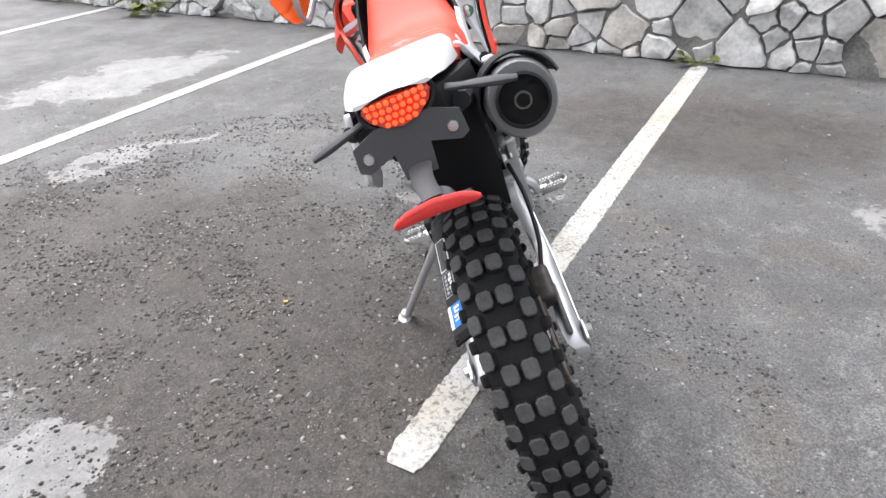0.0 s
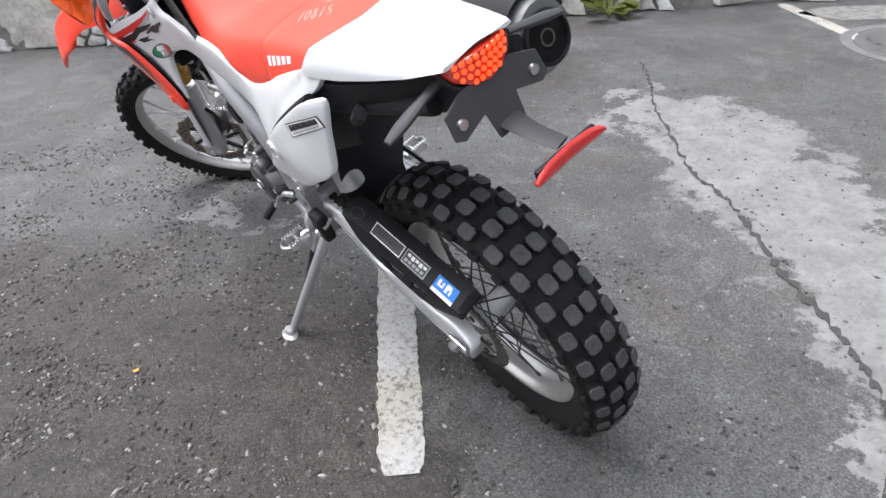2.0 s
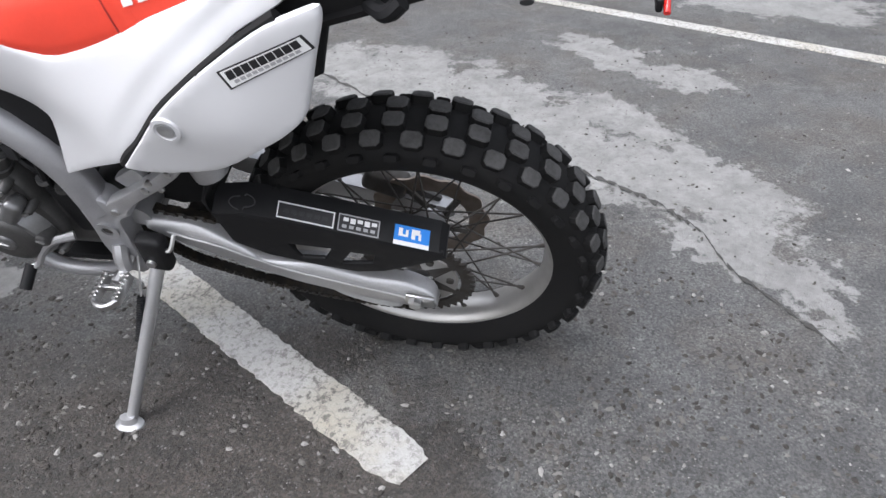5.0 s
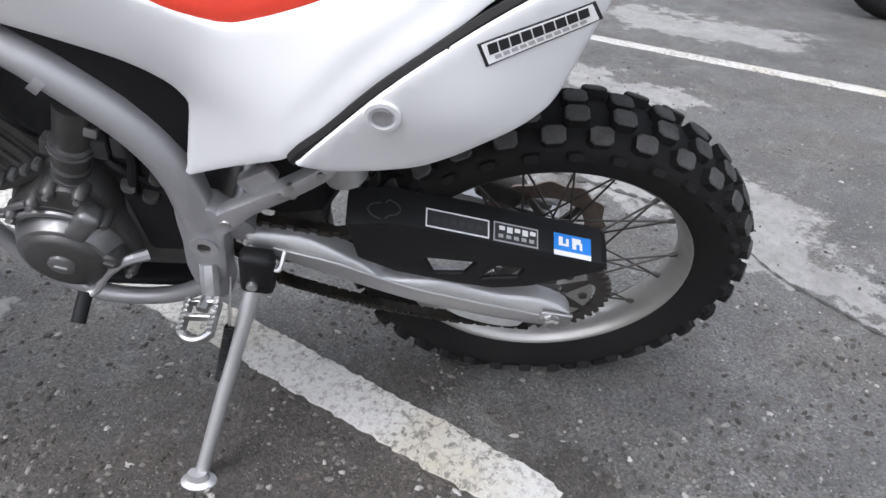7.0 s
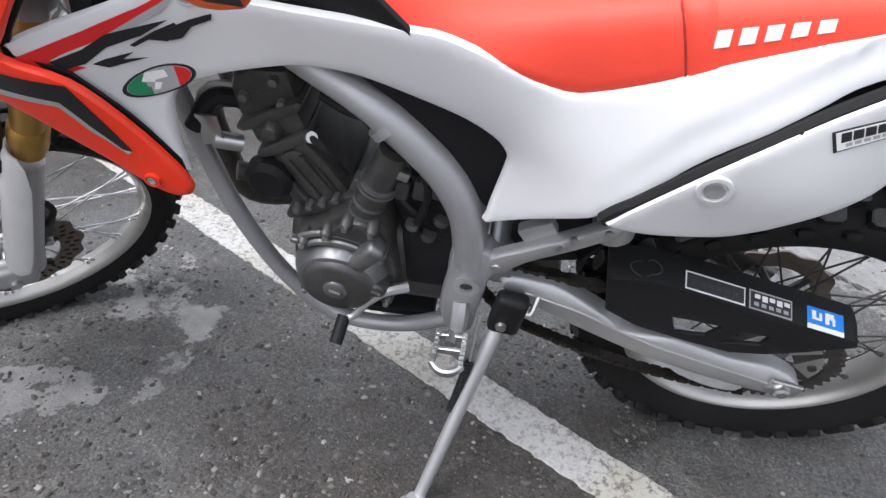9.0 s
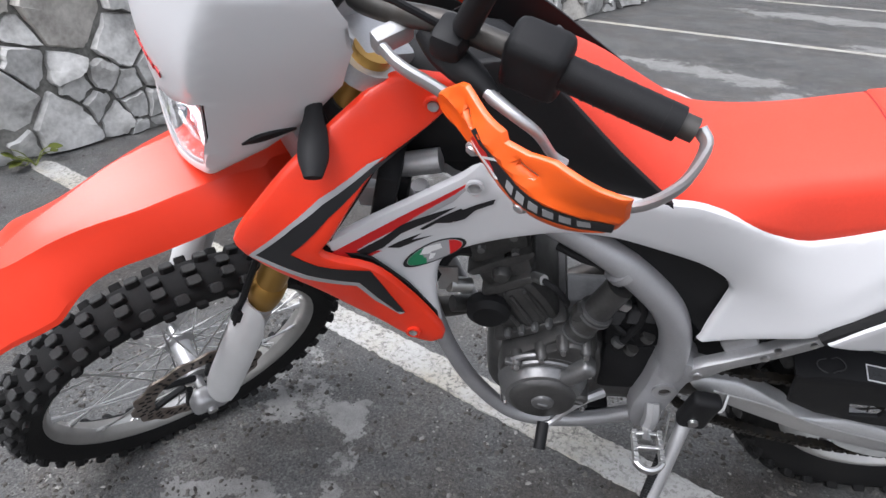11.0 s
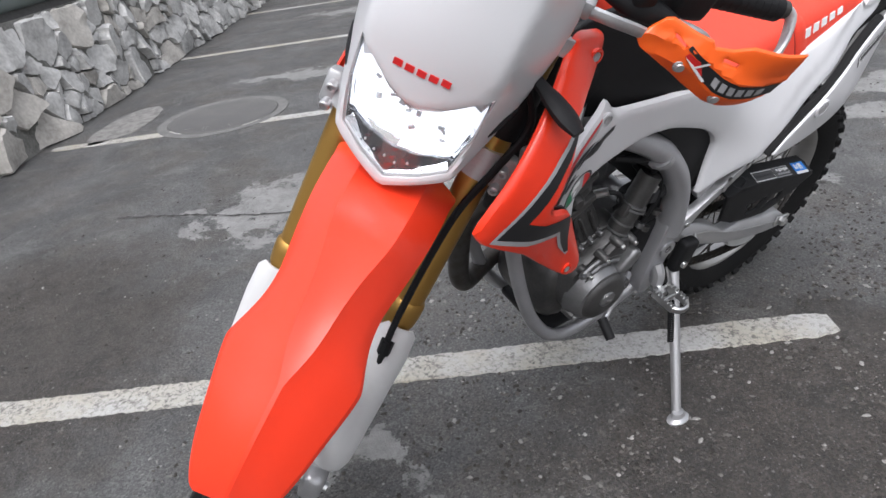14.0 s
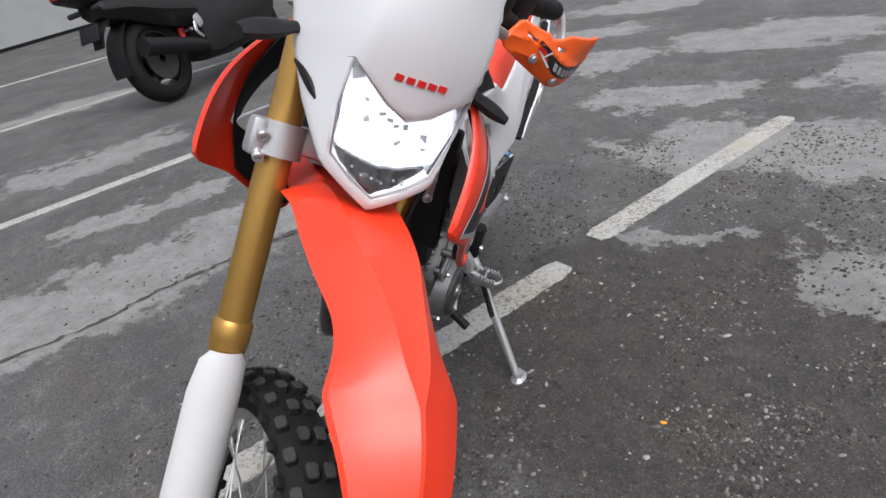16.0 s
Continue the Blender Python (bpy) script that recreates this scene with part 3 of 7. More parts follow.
def gravel(name, count, spot, size, seed, mat):
    """Loose grit, one joined mesh of small uneven stones."""
    rng = random.Random(seed)
    V, F = [], []
    for _ in range(count):
        x, y = spot(rng)
        if any(abs((Vector((x, y)) - Vector(a)).cross((Vector(b) - Vector(a)).normalized())) < 0.058 for a, b, w in LINES[:2]):
            continue
        r = size * rng.uniform(0.3, 1.0) ** 4 + 0.0010
        long, turn = rng.uniform(0.9, 1.9), rng.uniform(0, 6.28)
        k = len(V)
        a0 = rng.uniform(0, 6.28)
        for h, q in ((0.0, 1.0), (r * 0.60, 0.72)):
            for j in range(5):
                a = a0 + 1.2566 * j
                e = q * rng.uniform(0.55, 1.2) * r
                u, v = e * long * math.cos(a), e * math.sin(a)
                V.append((x + u * math.cos(turn) - v * math.sin(turn), y + u * math.sin(turn) + v * math.cos(turn), h))
        V.append((x, y, r * 0.80))
        for j in range(5):
            F.append((k + j, k + (j + 1) % 5, k + 5 + (j + 1) % 5, k + 5 + j))
            F.append((k + 5 + j, k + 5 + (j + 1) % 5, k + 10))
    me = bpy.data.meshes.new(name)
    me.from_pydata(V, [], F)
    me.materials.append(mat)
    return new(name, me)


def near_spot(r):
    while True:
        a, d = r.uniform(0, 6.283), 1.65 * r.uniform(0, 1) ** 0.62
        p = (-1.00 + d * math.cos(a) * 1.0, 0.55 + d * math.sin(a) * 1.1)
        if noise.noise(Vector((p[0] * 4, p[1] * 4, 0.3))) + 0.6 * noise.noise(Vector((p[0] * 13, p[1] * 13, 2.0))) > r.uniform(-0.35, 0.5):
            return p


def wide_spot(r):
    return r.uniform(-2.6, 2.4), r.uniform(-2.4, 3.0)


tagged(gravel("loose_grit", 30000, near_spot, 0.0058, 5, PEBBLE), "loose dark and pale grit scattered over the asphalt", "gravel", kind="stuff")
tagged(gravel("scattered_grit", 12000, wide_spot, 0.0048, 6, PEBBLE), "fine stones strewn thinly across the car park", "gravel", kind="stuff")
scrap = bmesh.new()
bmesh.ops.create_circle(scrap, cap_ends=True, segments=7, radius=0.008)
for v in scrap.verts:
    v.co.z = 0.002 + 0.25 * abs(v.co.x)
    v.co.y *= 0.7
bmesh.ops.solidify(scrap, geom=scrap.faces[:], thickness=0.0015)
tagged(part("paper_scrap", scrap, SPECK_YELLOW, m=Matrix.Translation((-0.715, 0.60, 0.003))), "small crumpled yellow scrap lying on the asphalt", "litter")


def wall_point(s, h, out):
    return WALL_AT + WALL_DIR * s + WALL_IN * out + Vector((0, 0, h))


def stone_wall(s0, s1, height, seed, keep):
    """Random rubble: jittered cells, shrunk from their joints and swollen, on a dark backing."""
    rng = random.Random(seed)
    back = bmesh.new()
    loops = []
    for s in (s0, s1):
        loops.append([wall_point(s, h, o) for h, o in ((0, -0.02), (height, -0.02 - 0.12), (height, -0.6), (0, -0.6))])
    loft(loops, bm=back)
    wall = part("wall_north", back, MORTAR)
    tagged(wall, "low retaining wall of rough pale rubble stones", "wall", kind="structure")
    # seeds of the stones
    P = []
    tries = 0
    while tries < 9000:
        tries += 1
        p = (rng.uniform(s0, s1), rng.uniform(-0.02, height + 0.02))
        r = rng.choice((0.07, 0.10, 0.14, 0.18, 0.24, 0.27)) * (1 if tries > 2500 else 1.2)
        if all(math.hypot((p[0] - q[0]) / 1.15, p[1] - q[1]) > (r + q[2]) * 0.56 for q in P[-260:] if abs(p[0] - q[0]) < 0.5) and all(math.hypot((p[0] - q[0]) / 1.15, p[1] - q[1]) > (r + q[2]) * 0.56 for q in P):
            P.append((*p, r))
    far_v, far_f = [], []
    for i, (x, y, r) in enumerate(P):
        near = [(q[0], q[1], q[2]) for q in P if q is not P[i] and math.hypot(q[0] - x, q[1] - y) < 0.62]
        poly = [Vector((x + dx, y + dy)) for dx, dy in ((-0.5, -0.5), (0.5, -0.5), (0.5, 0.5), (-0.5, 0.5))]
        cuts = [(Vector((qx - x, qy - y)).normalized(), Vector((x, y)) + Vector((qx - x, qy - y)) * (r / (r + qr))) for qx, qy, qr in near]
        cuts += [(Vector((0, -1)), Vector((x, 0.0))), (Vector((0, 1)), Vector((x, height)))]
        for nrm, mid in cuts:
            mid = mid - nrm * 0.007
            out = []
            for a, b in zip(poly, poly[1:] + poly[:1]):
                da, db = (a - mid).dot(nrm), (b - mid).dot(nrm)
                if da <= 0:
                    out.append(a)
                if da * db < 0:
                    out.append(a + (b - a) * (da / (da - db)))
            poly = out
            if len(poly) < 3:
                break
        if len(poly) < 3:
            continue
        c = sum(poly, Vector((0, 0))) / len(poly)
        if max((p - c).length for p in poly) < 0.03:
            continue
        # knock the corners off and roughen
        ring = []
        for a, b in zip(poly, poly[1:] + poly[:1]):
            L = (b - a).length
            if L < 0.012:
                continue
            for t in ((0.05, 0.35, 0.65, 0.95) if L > 0.05 else (0.5,)):
                ring.append(a + (b - a) * t + Vector((rng.uniform(-1, 1), rng.uniform(-1, 1))) * 0.007)
        if len(ring) < 4:
            continue
        bulge = rng.uniform(0.020, 0.060)
        tiltx, tilty = rng.uniform(-0.4, 0.4), rng.uniform(-0.3, 0.3)
        bm = bmesh.new()
        lean = -0.12 / height
        levels = []
        for q, o in ((1.0, -0.05), (0.99, bulge * 0.55), (0.94, bulge * 0.92), (0.45, bulge)):
            lv = []
            for p in ring:
                w = c + (p - c) * q
                e = o + ((w.x - c.x) * tiltx + (w.y - c.y) * tilty if o > 0 else 0) + (noise.noise(Vector((w.x * 14, w.y * 14, i * 1.3))) * 0.022 if o > 0 else 0)
                lv.append(bm.verts.new(wall_point(w.x, max(w.y, 0.0), e - 0.02 + lean * w.y)))
            levels.append(lv)
        k = len(ring)
        for A, B in zip(levels, levels[1:]):
            for j in range(k):
                bm.faces.new((A[j], A[(j + 1) % k], B[(j + 1) % k], B[j]))
        bm.faces.new(levels[-1])
        bmesh.ops.recalc_face_normals(bm, faces=bm.faces)
        warm = rng.random() < 0.28
        if keep[0] < x < keep[1]:
            part("stone", bm, STONE_WARM if warm else STONE, wall, sharp=24)
        else:
            bm.verts.index_update()
            k = len(far_v)
            far_v += [v.co.copy() for v in bm.verts]
            far_f += [[k + v.index for v in f.verts] for f in bm.faces]
            bm.free()
    me = bpy.data.meshes.new("far_stones")
    me.from_pydata(far_v, [], far_f)
    me.materials.append(STONE)
    o = new("far_stones", me)
    o.parent = wall
    tagged(o, "far rubble stones of the same wall", kind="stuff")
    return wall


north_wall = stone_wall(-6.5, 9.2, 0.75, 3, (-2.6, 5.6))

# beam along the top of the wall
bm = bmesh.new()
loft([[wall_point(s, 0.895 + 0.12 * math.sin(a), -0.31 + 0.17 * math.cos(a)) for a in [2 * math.pi * j / 20 for j in range(20)]] for s in (-6.5, 9.2)], bm=bm)
tagged(part("wall_beam", bm, BEAM), "smooth green-grey rounded concrete coping along the wall top", "coping", kind="structure")
bm = bmesh.new()
loft([[wall_point(s, h, o) for h, o in ((0.74, -0.16), (0.80, -0.22), (0.80, -0.5), (0.74, -0.5))] for s in (-6.5, 9.2)], bm=bm)
tagged(part("wall_bed", bm, JOINT), "dark bed joint under the wall coping", "wall bed", kind="structure")
bm = bmesh.new()
loft([[wall_point(s, h, o) for h, o in ((0.9, -0.50), (2.6, -1.6), (2.6, -3.5), (0.5, -3.5))] for s in (-9, 9.2)], bm=bm)
tagged(part("bank_behind", bm, JOINT), "dark earth bank rising behind the rubble wall", "bank", kind="structure")


# ---- building ----
BLD_A, BLD_D = Vector((10.75, -1.2, 0)), Vector((-0.10, -0.995, 0))
BLD_N = Vector((-0.995, 0.10, 0))


def bld(s, h, o):
    return BLD_A + BLD_D * s + BLD_N * o + Vector((0, 0, h))


def bld_box(s0, s1, h0, h1, o0, o1, bm=None):
    return loft([[bld(s, h, o) for h, o in ((h0, o0), (h1, o0), (h1, o1), (h0, o1))] for s in (s0, s1)], bm=bm)


building = tagged(new("building"), "grey painted building with white window frames behind the car park", "building")
WIN = [(0.9, 4.2), (5.4, 8.7), (9.9, 13.2)]
SILL, HEAD = 0.95, 2.2
part("wall", bld_box(-1.5, 16, 0.06, SILL, 0.0, -0.3), CONCRETE, building)
part("wall", bld_box(-1.5, 16, HEAD, 3.4, 0.0, -0.3), CONCRETE, building)
edges = [-1.5] + [x for w in WIN for x in w] + [16]
for a, b in zip(edges[::2], edges[1::2]):
    part("wall", bld_box(a, b, SILL, HEAD, 0.0, -0.3), CONCRETE, building)
part("plinth", bld_box(-1.5, 16, 0.0, 0.06, -0.02, -0.3), BLACK, building)
part("roof", bld_box(-1.8, 16.3, 3.4, 3.55, 0.4, -5), CONCRETE, building)
part("back_wall", bld_box(-1.5, 16, 0.0, 3.4, -4.7, -5), CONCRETE, building)
ROOM = material("dim_room", (0.035, 0.036, 0.04), 0.8, wear=0.3)
WINDOW_WHITE = material("white_window_paint", (0.78, 0.78, 0.77), 0.45, wear=0.1)
PANE = material("dark_window_glass", (0.02, 0.022, 0.026), 0.06, grain=0.05, coat=0.5)
for a, b in WIN:
    w = part("window", bld_box(a, b, SILL, SILL + 0.12, 0.03, -0.12), WINDOW_WHITE, building)
    for x0, x1, h0, h1 in ((a, b, HEAD - 0.1, HEAD), (a, a + 0.12, SILL + 0.12, HEAD - 0.1), (b - 0.12, b, SILL + 0.12, HEAD - 0.1), ((a + b) / 2 - 0.06, (a + b) / 2 + 0.06, SILL + 0.12, HEAD - 0.1)):
        part("frame", bld_box(x0, x1, h0, h1, 0.03, -0.12), WINDOW_WHITE, w)
    part("sill", bld_box(a - 0.05, b + 0.05, SILL - 0.05, SILL, 0.07, -0.05), WINDOW_WHITE, w)
    for x0, x1 in ((a + 0.12, (a + b) / 2 - 0.06), ((a + b) / 2 + 0.06, b - 0.12)):
        part("pane", bld_box(x0, x1, SILL + 0.12, HEAD - 0.1, -0.05, -0.07), PANE, w)

# ---- manhole and slab ----
MAN = (3.42, 0.62)
manhole = part("manhole_cover", revolve([(0.0, 0.36), (0.006, 0.355), (0.006, 0.30), (0.004, 0.295), (0.004, 0.05)], 40), CAST_IRON, m=pose(*MAN, 0.0, 0, -90, 0))
tagged(manhole, "round dark iron manhole cover set in the asphalt", "manhole cover", kind="structure")
bm = revolve([(0.0, 0.43), (0.004, 0.43), (0.004, 0.37), (0.0, 0.365)], 40)
tagged(part("manhole_rim", bm, MAN_RIM, m=pose(*MAN, 0.0005, 0, -90, 0)), "pale concrete ring round the manhole cover", "manhole rim", kind="structure")
tagged(part("cement_patch", blob(3.88, 1.18, 0.40, 0.17, 2.5, 77, 0.004, 0.1), SCAB), "pale cement patch in the asphalt by the manhole", "ground patch", kind="structure")


# ---- weeds at the foot of the wall ----
def weed(s_, size, seed, count):
    rng = random.Random(seed)
    o = tagged(new("weed"), "small green leafy weed at the foot of the wall", "plant", group="wall weeds")
    base = wall_point(s_, 0.0, 0.10)
    o.matrix_world = Matrix.Translation(base)
    stems = bmesh.new()
    for k in range(count):
        a = rng.uniform(0, 6.28)
        h = rng.uniform(0.3, 1.0) * size
        tip = Vector((math.cos(a) * h * 0.9, math.sin(a) * h * 0.5, h * rng.uniform(0.35, 0.9)))
        tube([(0, 0, 0), tip * 0.5 + Vector((0, 0, 0.02)), tip], 0.0022, 5, 2, bm=stems)
        bm = bmesh.new()
        L = size * rng.uniform(0.35, 0.6)
        rows = []
        for i, w in enumerate((0.15, 0.8, 1.0, 0.75, 0.1)):
            rows.append([bm.verts.new((L * i / 4, w * L * 0.42 * q, 0.06 * L * abs(q) - 0.05 * L * (i - 2) ** 2 / 4)) for q in (-1, 0, 1)])
        for A, B in zip(rows, rows[1:]):
            for j in range(2):
                bm.faces.new((A[j], A[j + 1], B[j + 1], B[j]))
        bmesh.ops.solidify(bm, geom=bm.faces[:], thickness=0.0012)
        part("leaf", bm, LEAF, o, m=Matrix.Translation(tip) @ Euler((rng.uniform(-0.5, 0.5), rng.uniform(-0.5, 0.3), a)).to_matrix().to_4x4())
    part("stem", stems, LEAF, o)


weed(1.22, 0.21, 1, 26)
weed(-0.25, 0.11, 2, 9)
weed(-5.0, 0.22, 3, 18)


# ---- motorcycle ----
LEAN_BIKE, YAW_BIKE, STEER, RAKE = 20.1, 2.4, 43.0, 27.6
BIKE = pose(0.045, -0.032, 0.001, -0.9, 0, YAW_BIKE) @ pose(0, 0, 0, 0, -LEAN_BIKE, 0)
AXIS = Vector((0, 1.53, 0))
ST = Matrix.Translation(AXIS) @ Matrix.Rotation(radians(STEER), 4, Vector((0, -math.sin(radians(RAKE)), math.cos(radians(RAKE))))) @ Matrix.Translation(-AXIS)
SF = ST @ Matrix.Translation((-0.011, 0, 0))
moto = tagged(new("motorcycle"), "red and white off-road motorcycle leaning on its side stand", "motorcycle")
moto.matrix_world = BIKE
REAR_AXLE, FRONT_AXLE = Vector((0, 0, 0.316)), Vector((0, 1.41, 0.352))


def tread_blocks(R, rows, count, height):
    """Rubber knobs round a tyre: rows of (x, tilt, width, length, phase)."""
    bm = bmesh.new()
    for i in range(count):
        for x, tilt, w, ln, ph, dr in rows:
            a = 2 * math.pi * (i + ph) / count
            for s in (-1, 1):
                m = Matrix.Rotation(-a, 4, 'X') @ Matrix.Translation((s * x, 0, R - dr)) @ Matrix.Rotation(s * tilt, 4, 'Y')
                v = [bm.verts.new(m @ Vector((px * w / 2 * q, py * ln / 2 * q, h))) for h, q in ((-0.004, 1.08), (height - 0.0022, 0.99), (height, 0.86)) for px, py in ((-1, -0.62), (-0.62, -1), (0.62, -1), (1, -0.62), (1, 0.62), (0.62, 1), (-0.62, 1), (-1, 0.62))]
                # slot 1 on the tops: paler for wear and painted sky light
                bm.faces.new(v[16:]).material_index = 1 if tilt < 0.9 else 0
                for lv in (0, 8):
                    for j in range(8):
                        f = bm.faces.new((v[lv + j], v[lv + (j + 1) % 8], v[lv + 8 + (j + 1) % 8], v[lv + 8 + j]))
                        f.material_index = 1 if lv and tilt < 0.9 else 0
    return bm


def wheel(name, axle, R, width, rim_r, count, lugs, hub, m, label, wire, worn):
    """Spoked wheel with rim, hub, tyre and knobs; its axle lies along x."""
    base = m @ Matrix.Translation(axle)
    h = part(name, revolve([(-hub[0], 0.012), (-hub[0], hub[1]), (-hub[0] * 0.8, hub[1]), (-hub[0] * 0.7, hub[2]), (hub[0] * 0.7, hub[2]), (hub[0] * 0.8, hub[1]), (hub[0], hub[1]), (hub[0], 0.012)], 32), ALLOY, moto, label, base)
    W = width / 2
    top = R - 0.011
    prof = [(-W * 0.62, rim_r - 0.004), (-W * 0.80, rim_r + 0.010)]
    for k in range(13):
        a = radians(-100 + 200 * k / 12)
        prof.append((W * math.sin(a) * 0.97, top - (W * 0.98) * (1 - math.cos(a)) * (0.52 if abs(a) < 1.3 else 0.56)))
    prof += [(W * 0.80, rim_r + 0.010), (W * 0.62, rim_r - 0.004)]
    tyre = part("tyre", revolve(prof, 72, True), RUBBER, h, "black knobbly tyre")
    part("tread", tread_blocks(top, lugs, count, 0.0125), RUBBER, h, "scuffed rubber tread blocks with tops paled for sky sheen", sharp=20).data.materials.append(worn)
    # inner edge of the tread stays black: sidewall ribs
    w = W * 0.62
    rim = [(-w, rim_r - 0.002), (-w, rim_r + 0.009), (-w + 0.004, rim_r + 0.010), (-w + 0.006, rim_r), (-w * 0.55, rim_r - 0.004), (0, rim_r - 0.012), (w * 0.55, rim_r - 0.004), (w - 0.006, rim_r), (w - 0.004, rim_r + 0.010), (w, rim_r + 0.009), (w, rim_r - 0.002), (w * 0.85, rim_r - 0.010), (w * 0.5, rim_r - 0.016), (0, rim_r - 0.022), (-w * 0.5, rim_r - 0.016), (-w * 0.85, rim_r - 0.010)]
    part("rim", revolve(rim, 72, True), RIM, h)
    kinds = []
    for s in (-1, 1):
        for lead in (-1, 1):
            a0 = Vector((s * hub[0] * 0.88, lead * hub[1] * 0.97, 0.0))
            far = Vector((s * 0.004, lead * hub[1] * 0.5, rim_r - 0.018))
            kinds.append((a0, far))
    made = []
    for a0, far in kinds:
        bm = tube([a0, a0.lerp(far, 0.5), far], 0.0018, 6, 1)
        rod(far.lerp(a0, 0.07), far, 0.0035, 6, bm=bm)
        made.append(bm)
    first = []
    for k in range(9):
        for j in range(4):
            rot = Matrix.Rotation(2 * math.pi * (k + j * 0.25) / 9, 4, 'X')
            if k == 0:
                first.append(part("spoke", made[j], wire, h, m=rot))
            else:
                same("spoke", first[j], h, rot)
    return h


rear_wheel = wheel("rear_wheel", REAR_AXLE, 0.327, 0.124, 0.241, 32,
                   [(0.0160, 0.12, 0.0275, 0.033, 0.0, 0.0005), (0.0425, 0.48, 0.0255, 0.032, 0.5, 0.009), (0.057, 1.05, 0.012, 0.022, 0.0, 0.028)],
                   (0.055, 0.034, 0.024), Matrix(), "spoked rear wheel with a knobbly tyre", DARK_STEEL, TREAD)
front_wheel = wheel("front_wheel", FRONT_AXLE, 0.333, 0.086, 0.272, 36,
                    [(0.0105, 0.12, 0.0165, 0.023, 0.0, 0.001), (0.029, 0.50, 0.0165, 0.022, 0.5, 0.008), (0.040, 1.10, 0.010, 0.018, 0.0, 0.020)],
                    (0.045, 0.030, 0.020), SF, "spoked front wheel turned to the side", STEEL, TREAD_DARK)


def disc(R, r, x, waves, thick=0.004):
    """A wavy drilled brake disc."""
    bm = bmesh.new()
    k = waves * 8
    rings = []
    for q in (-thick / 2, thick / 2):
        for rad in (R, r):
            rings.append([bm.verts.new((x + q, (rad + (0.004 * math.cos(waves * 2 * math.pi * j / k) if rad == R else 0)) * math.sin(2 * math.pi * j / k), (rad + (0.004 * math.cos(waves * 2 * math.pi * j / k) if rad == R else 0)) * math.cos(2 * math.pi * j / k))) for j in range(k)])
    for A, B in ((0, 1), (1, 3), (3, 2), (2, 0)):
        for j in range(k):
            bm.faces.new((rings[A][j], rings[A][(j + 1) % k], rings[B][(j + 1) % k], rings[B][j]))
    bmesh.ops.recalc_face_normals(bm, faces=bm.faces)
    return bm


fd = part("brake_disc", disc(0.128, 0.088, -0.060, 14), DISC, front_wheel, "wavy brown-grey brake disc")
slot = None
for i in range(22):
    for t in (0.25, 0.5, 0.75):
        rad = 0.092 + 0.032 * t
        m_ = Matrix.Rotation(-(2 * math.pi * i / 22 + 0.5 * t), 4, 'X') @ Matrix.Translation((-0.060, 0, rad))
        if slot is None:
            slot = part("disc_slot", box((0.006, 0.005, 0.010)), BLACK, front_wheel, m=m_)
        else:
            same("disc_slot", slot, front_wheel, m_)
arm = None
for i in range(6):
    m_ = Matrix.Rotation(-2 * math.pi * i / 6, 4, 'X')
    if arm is None:
        arm = part("disc_arm", tube([(-0.056, 0, 0.028), (-0.060, 0.092 * math.sin(0.5), 0.092 * math.cos(0.5))], 0.007, 6, 1), BLACK, front_wheel, m=m_)
    else:
        same("disc_arm", arm, front_wheel, m_)
part("rear_brake_disc", disc(0.110, 0.075, 0.062, 12), DISC, rear_wheel)
arm = None
for i in range(5):
    m_ = Matrix.Rotation(-2 * math.pi * i / 5, 4, 'X')
    if arm is None:
        arm = part("disc_arm", tube([(0.058, 0, 0.03), (0.062, 0.08 * math.sin(0.4), 0.08 * math.cos(0.4))], 0.007, 6, 1), DARK_STEEL, rear_wheel, m=m_)
    else:
        same("disc_arm", arm, rear_wheel, m_)


def sprocket(R, teeth, x, holes=True):
    bm = bmesh.new()
    k = teeth * 4
    rings = []
    for q in (-0.003, 0.003):
        for rad in (R, R * 0.80):
            rings.append([bm.verts.new((x + q, rr * math.sin(2 * math.pi * j / k), rr * math.cos(2 * math.pi * j / k))) for j in range(k) for rr in [rad + (0.005 if rad == R and j % 4 in (0, 1) else (-0.004 if rad == R else 0))]])
    for A, B in ((0, 1), (1, 3), (3, 2), (2, 0)):
        for j in range(k):
            bm.faces.new((rings[A][j], rings[A][(j + 1) % k], rings[B][(j + 1) % k], rings[B][j]))
    bmesh.ops.recalc_face_normals(bm, faces=bm.faces)
    return bm


SPR_X = -0.078
part("sprocket", sprocket(0.100, 40, SPR_X), DARK_STEEL, rear_wheel, "dark toothed rear sprocket")

part("sprocket_carrier", revolve([(SPR_X - 0.002, 0.032), (SPR_X - 0.002, 0.074), (SPR_X + 0.004, 0.074), (SPR_X + 0.004, 0.032)], 40, True), RIM, rear_wheel, "grey sprocket carrier")
for i in range(6):
    a = 2 * math.pi * (i + 0.5) / 6
    part("carrier_bolt", revolve([(-0.004, 0.001), (-0.004, 0.007), (0.002, 0.008)], 8), DARK_STEEL, rear_wheel, m=Matrix.Translation((SPR_X - 0.002, 0.060 * math.sin(a), 0.060 * math.cos(a))))
for i in range(6):
    a = 2 * math.pi * i / 6
    part("sprocket_arm", tube([(SPR_X, 0.03 * math.sin(a), 0.03 * math.cos(a)), (SPR_X, 0.083 * math.sin(a), 0.083 * math.cos(a))], [0.016, 0.010], 6, 1, 0.25, (1, 0, 0)), DARK_STEEL, rear_wheel)

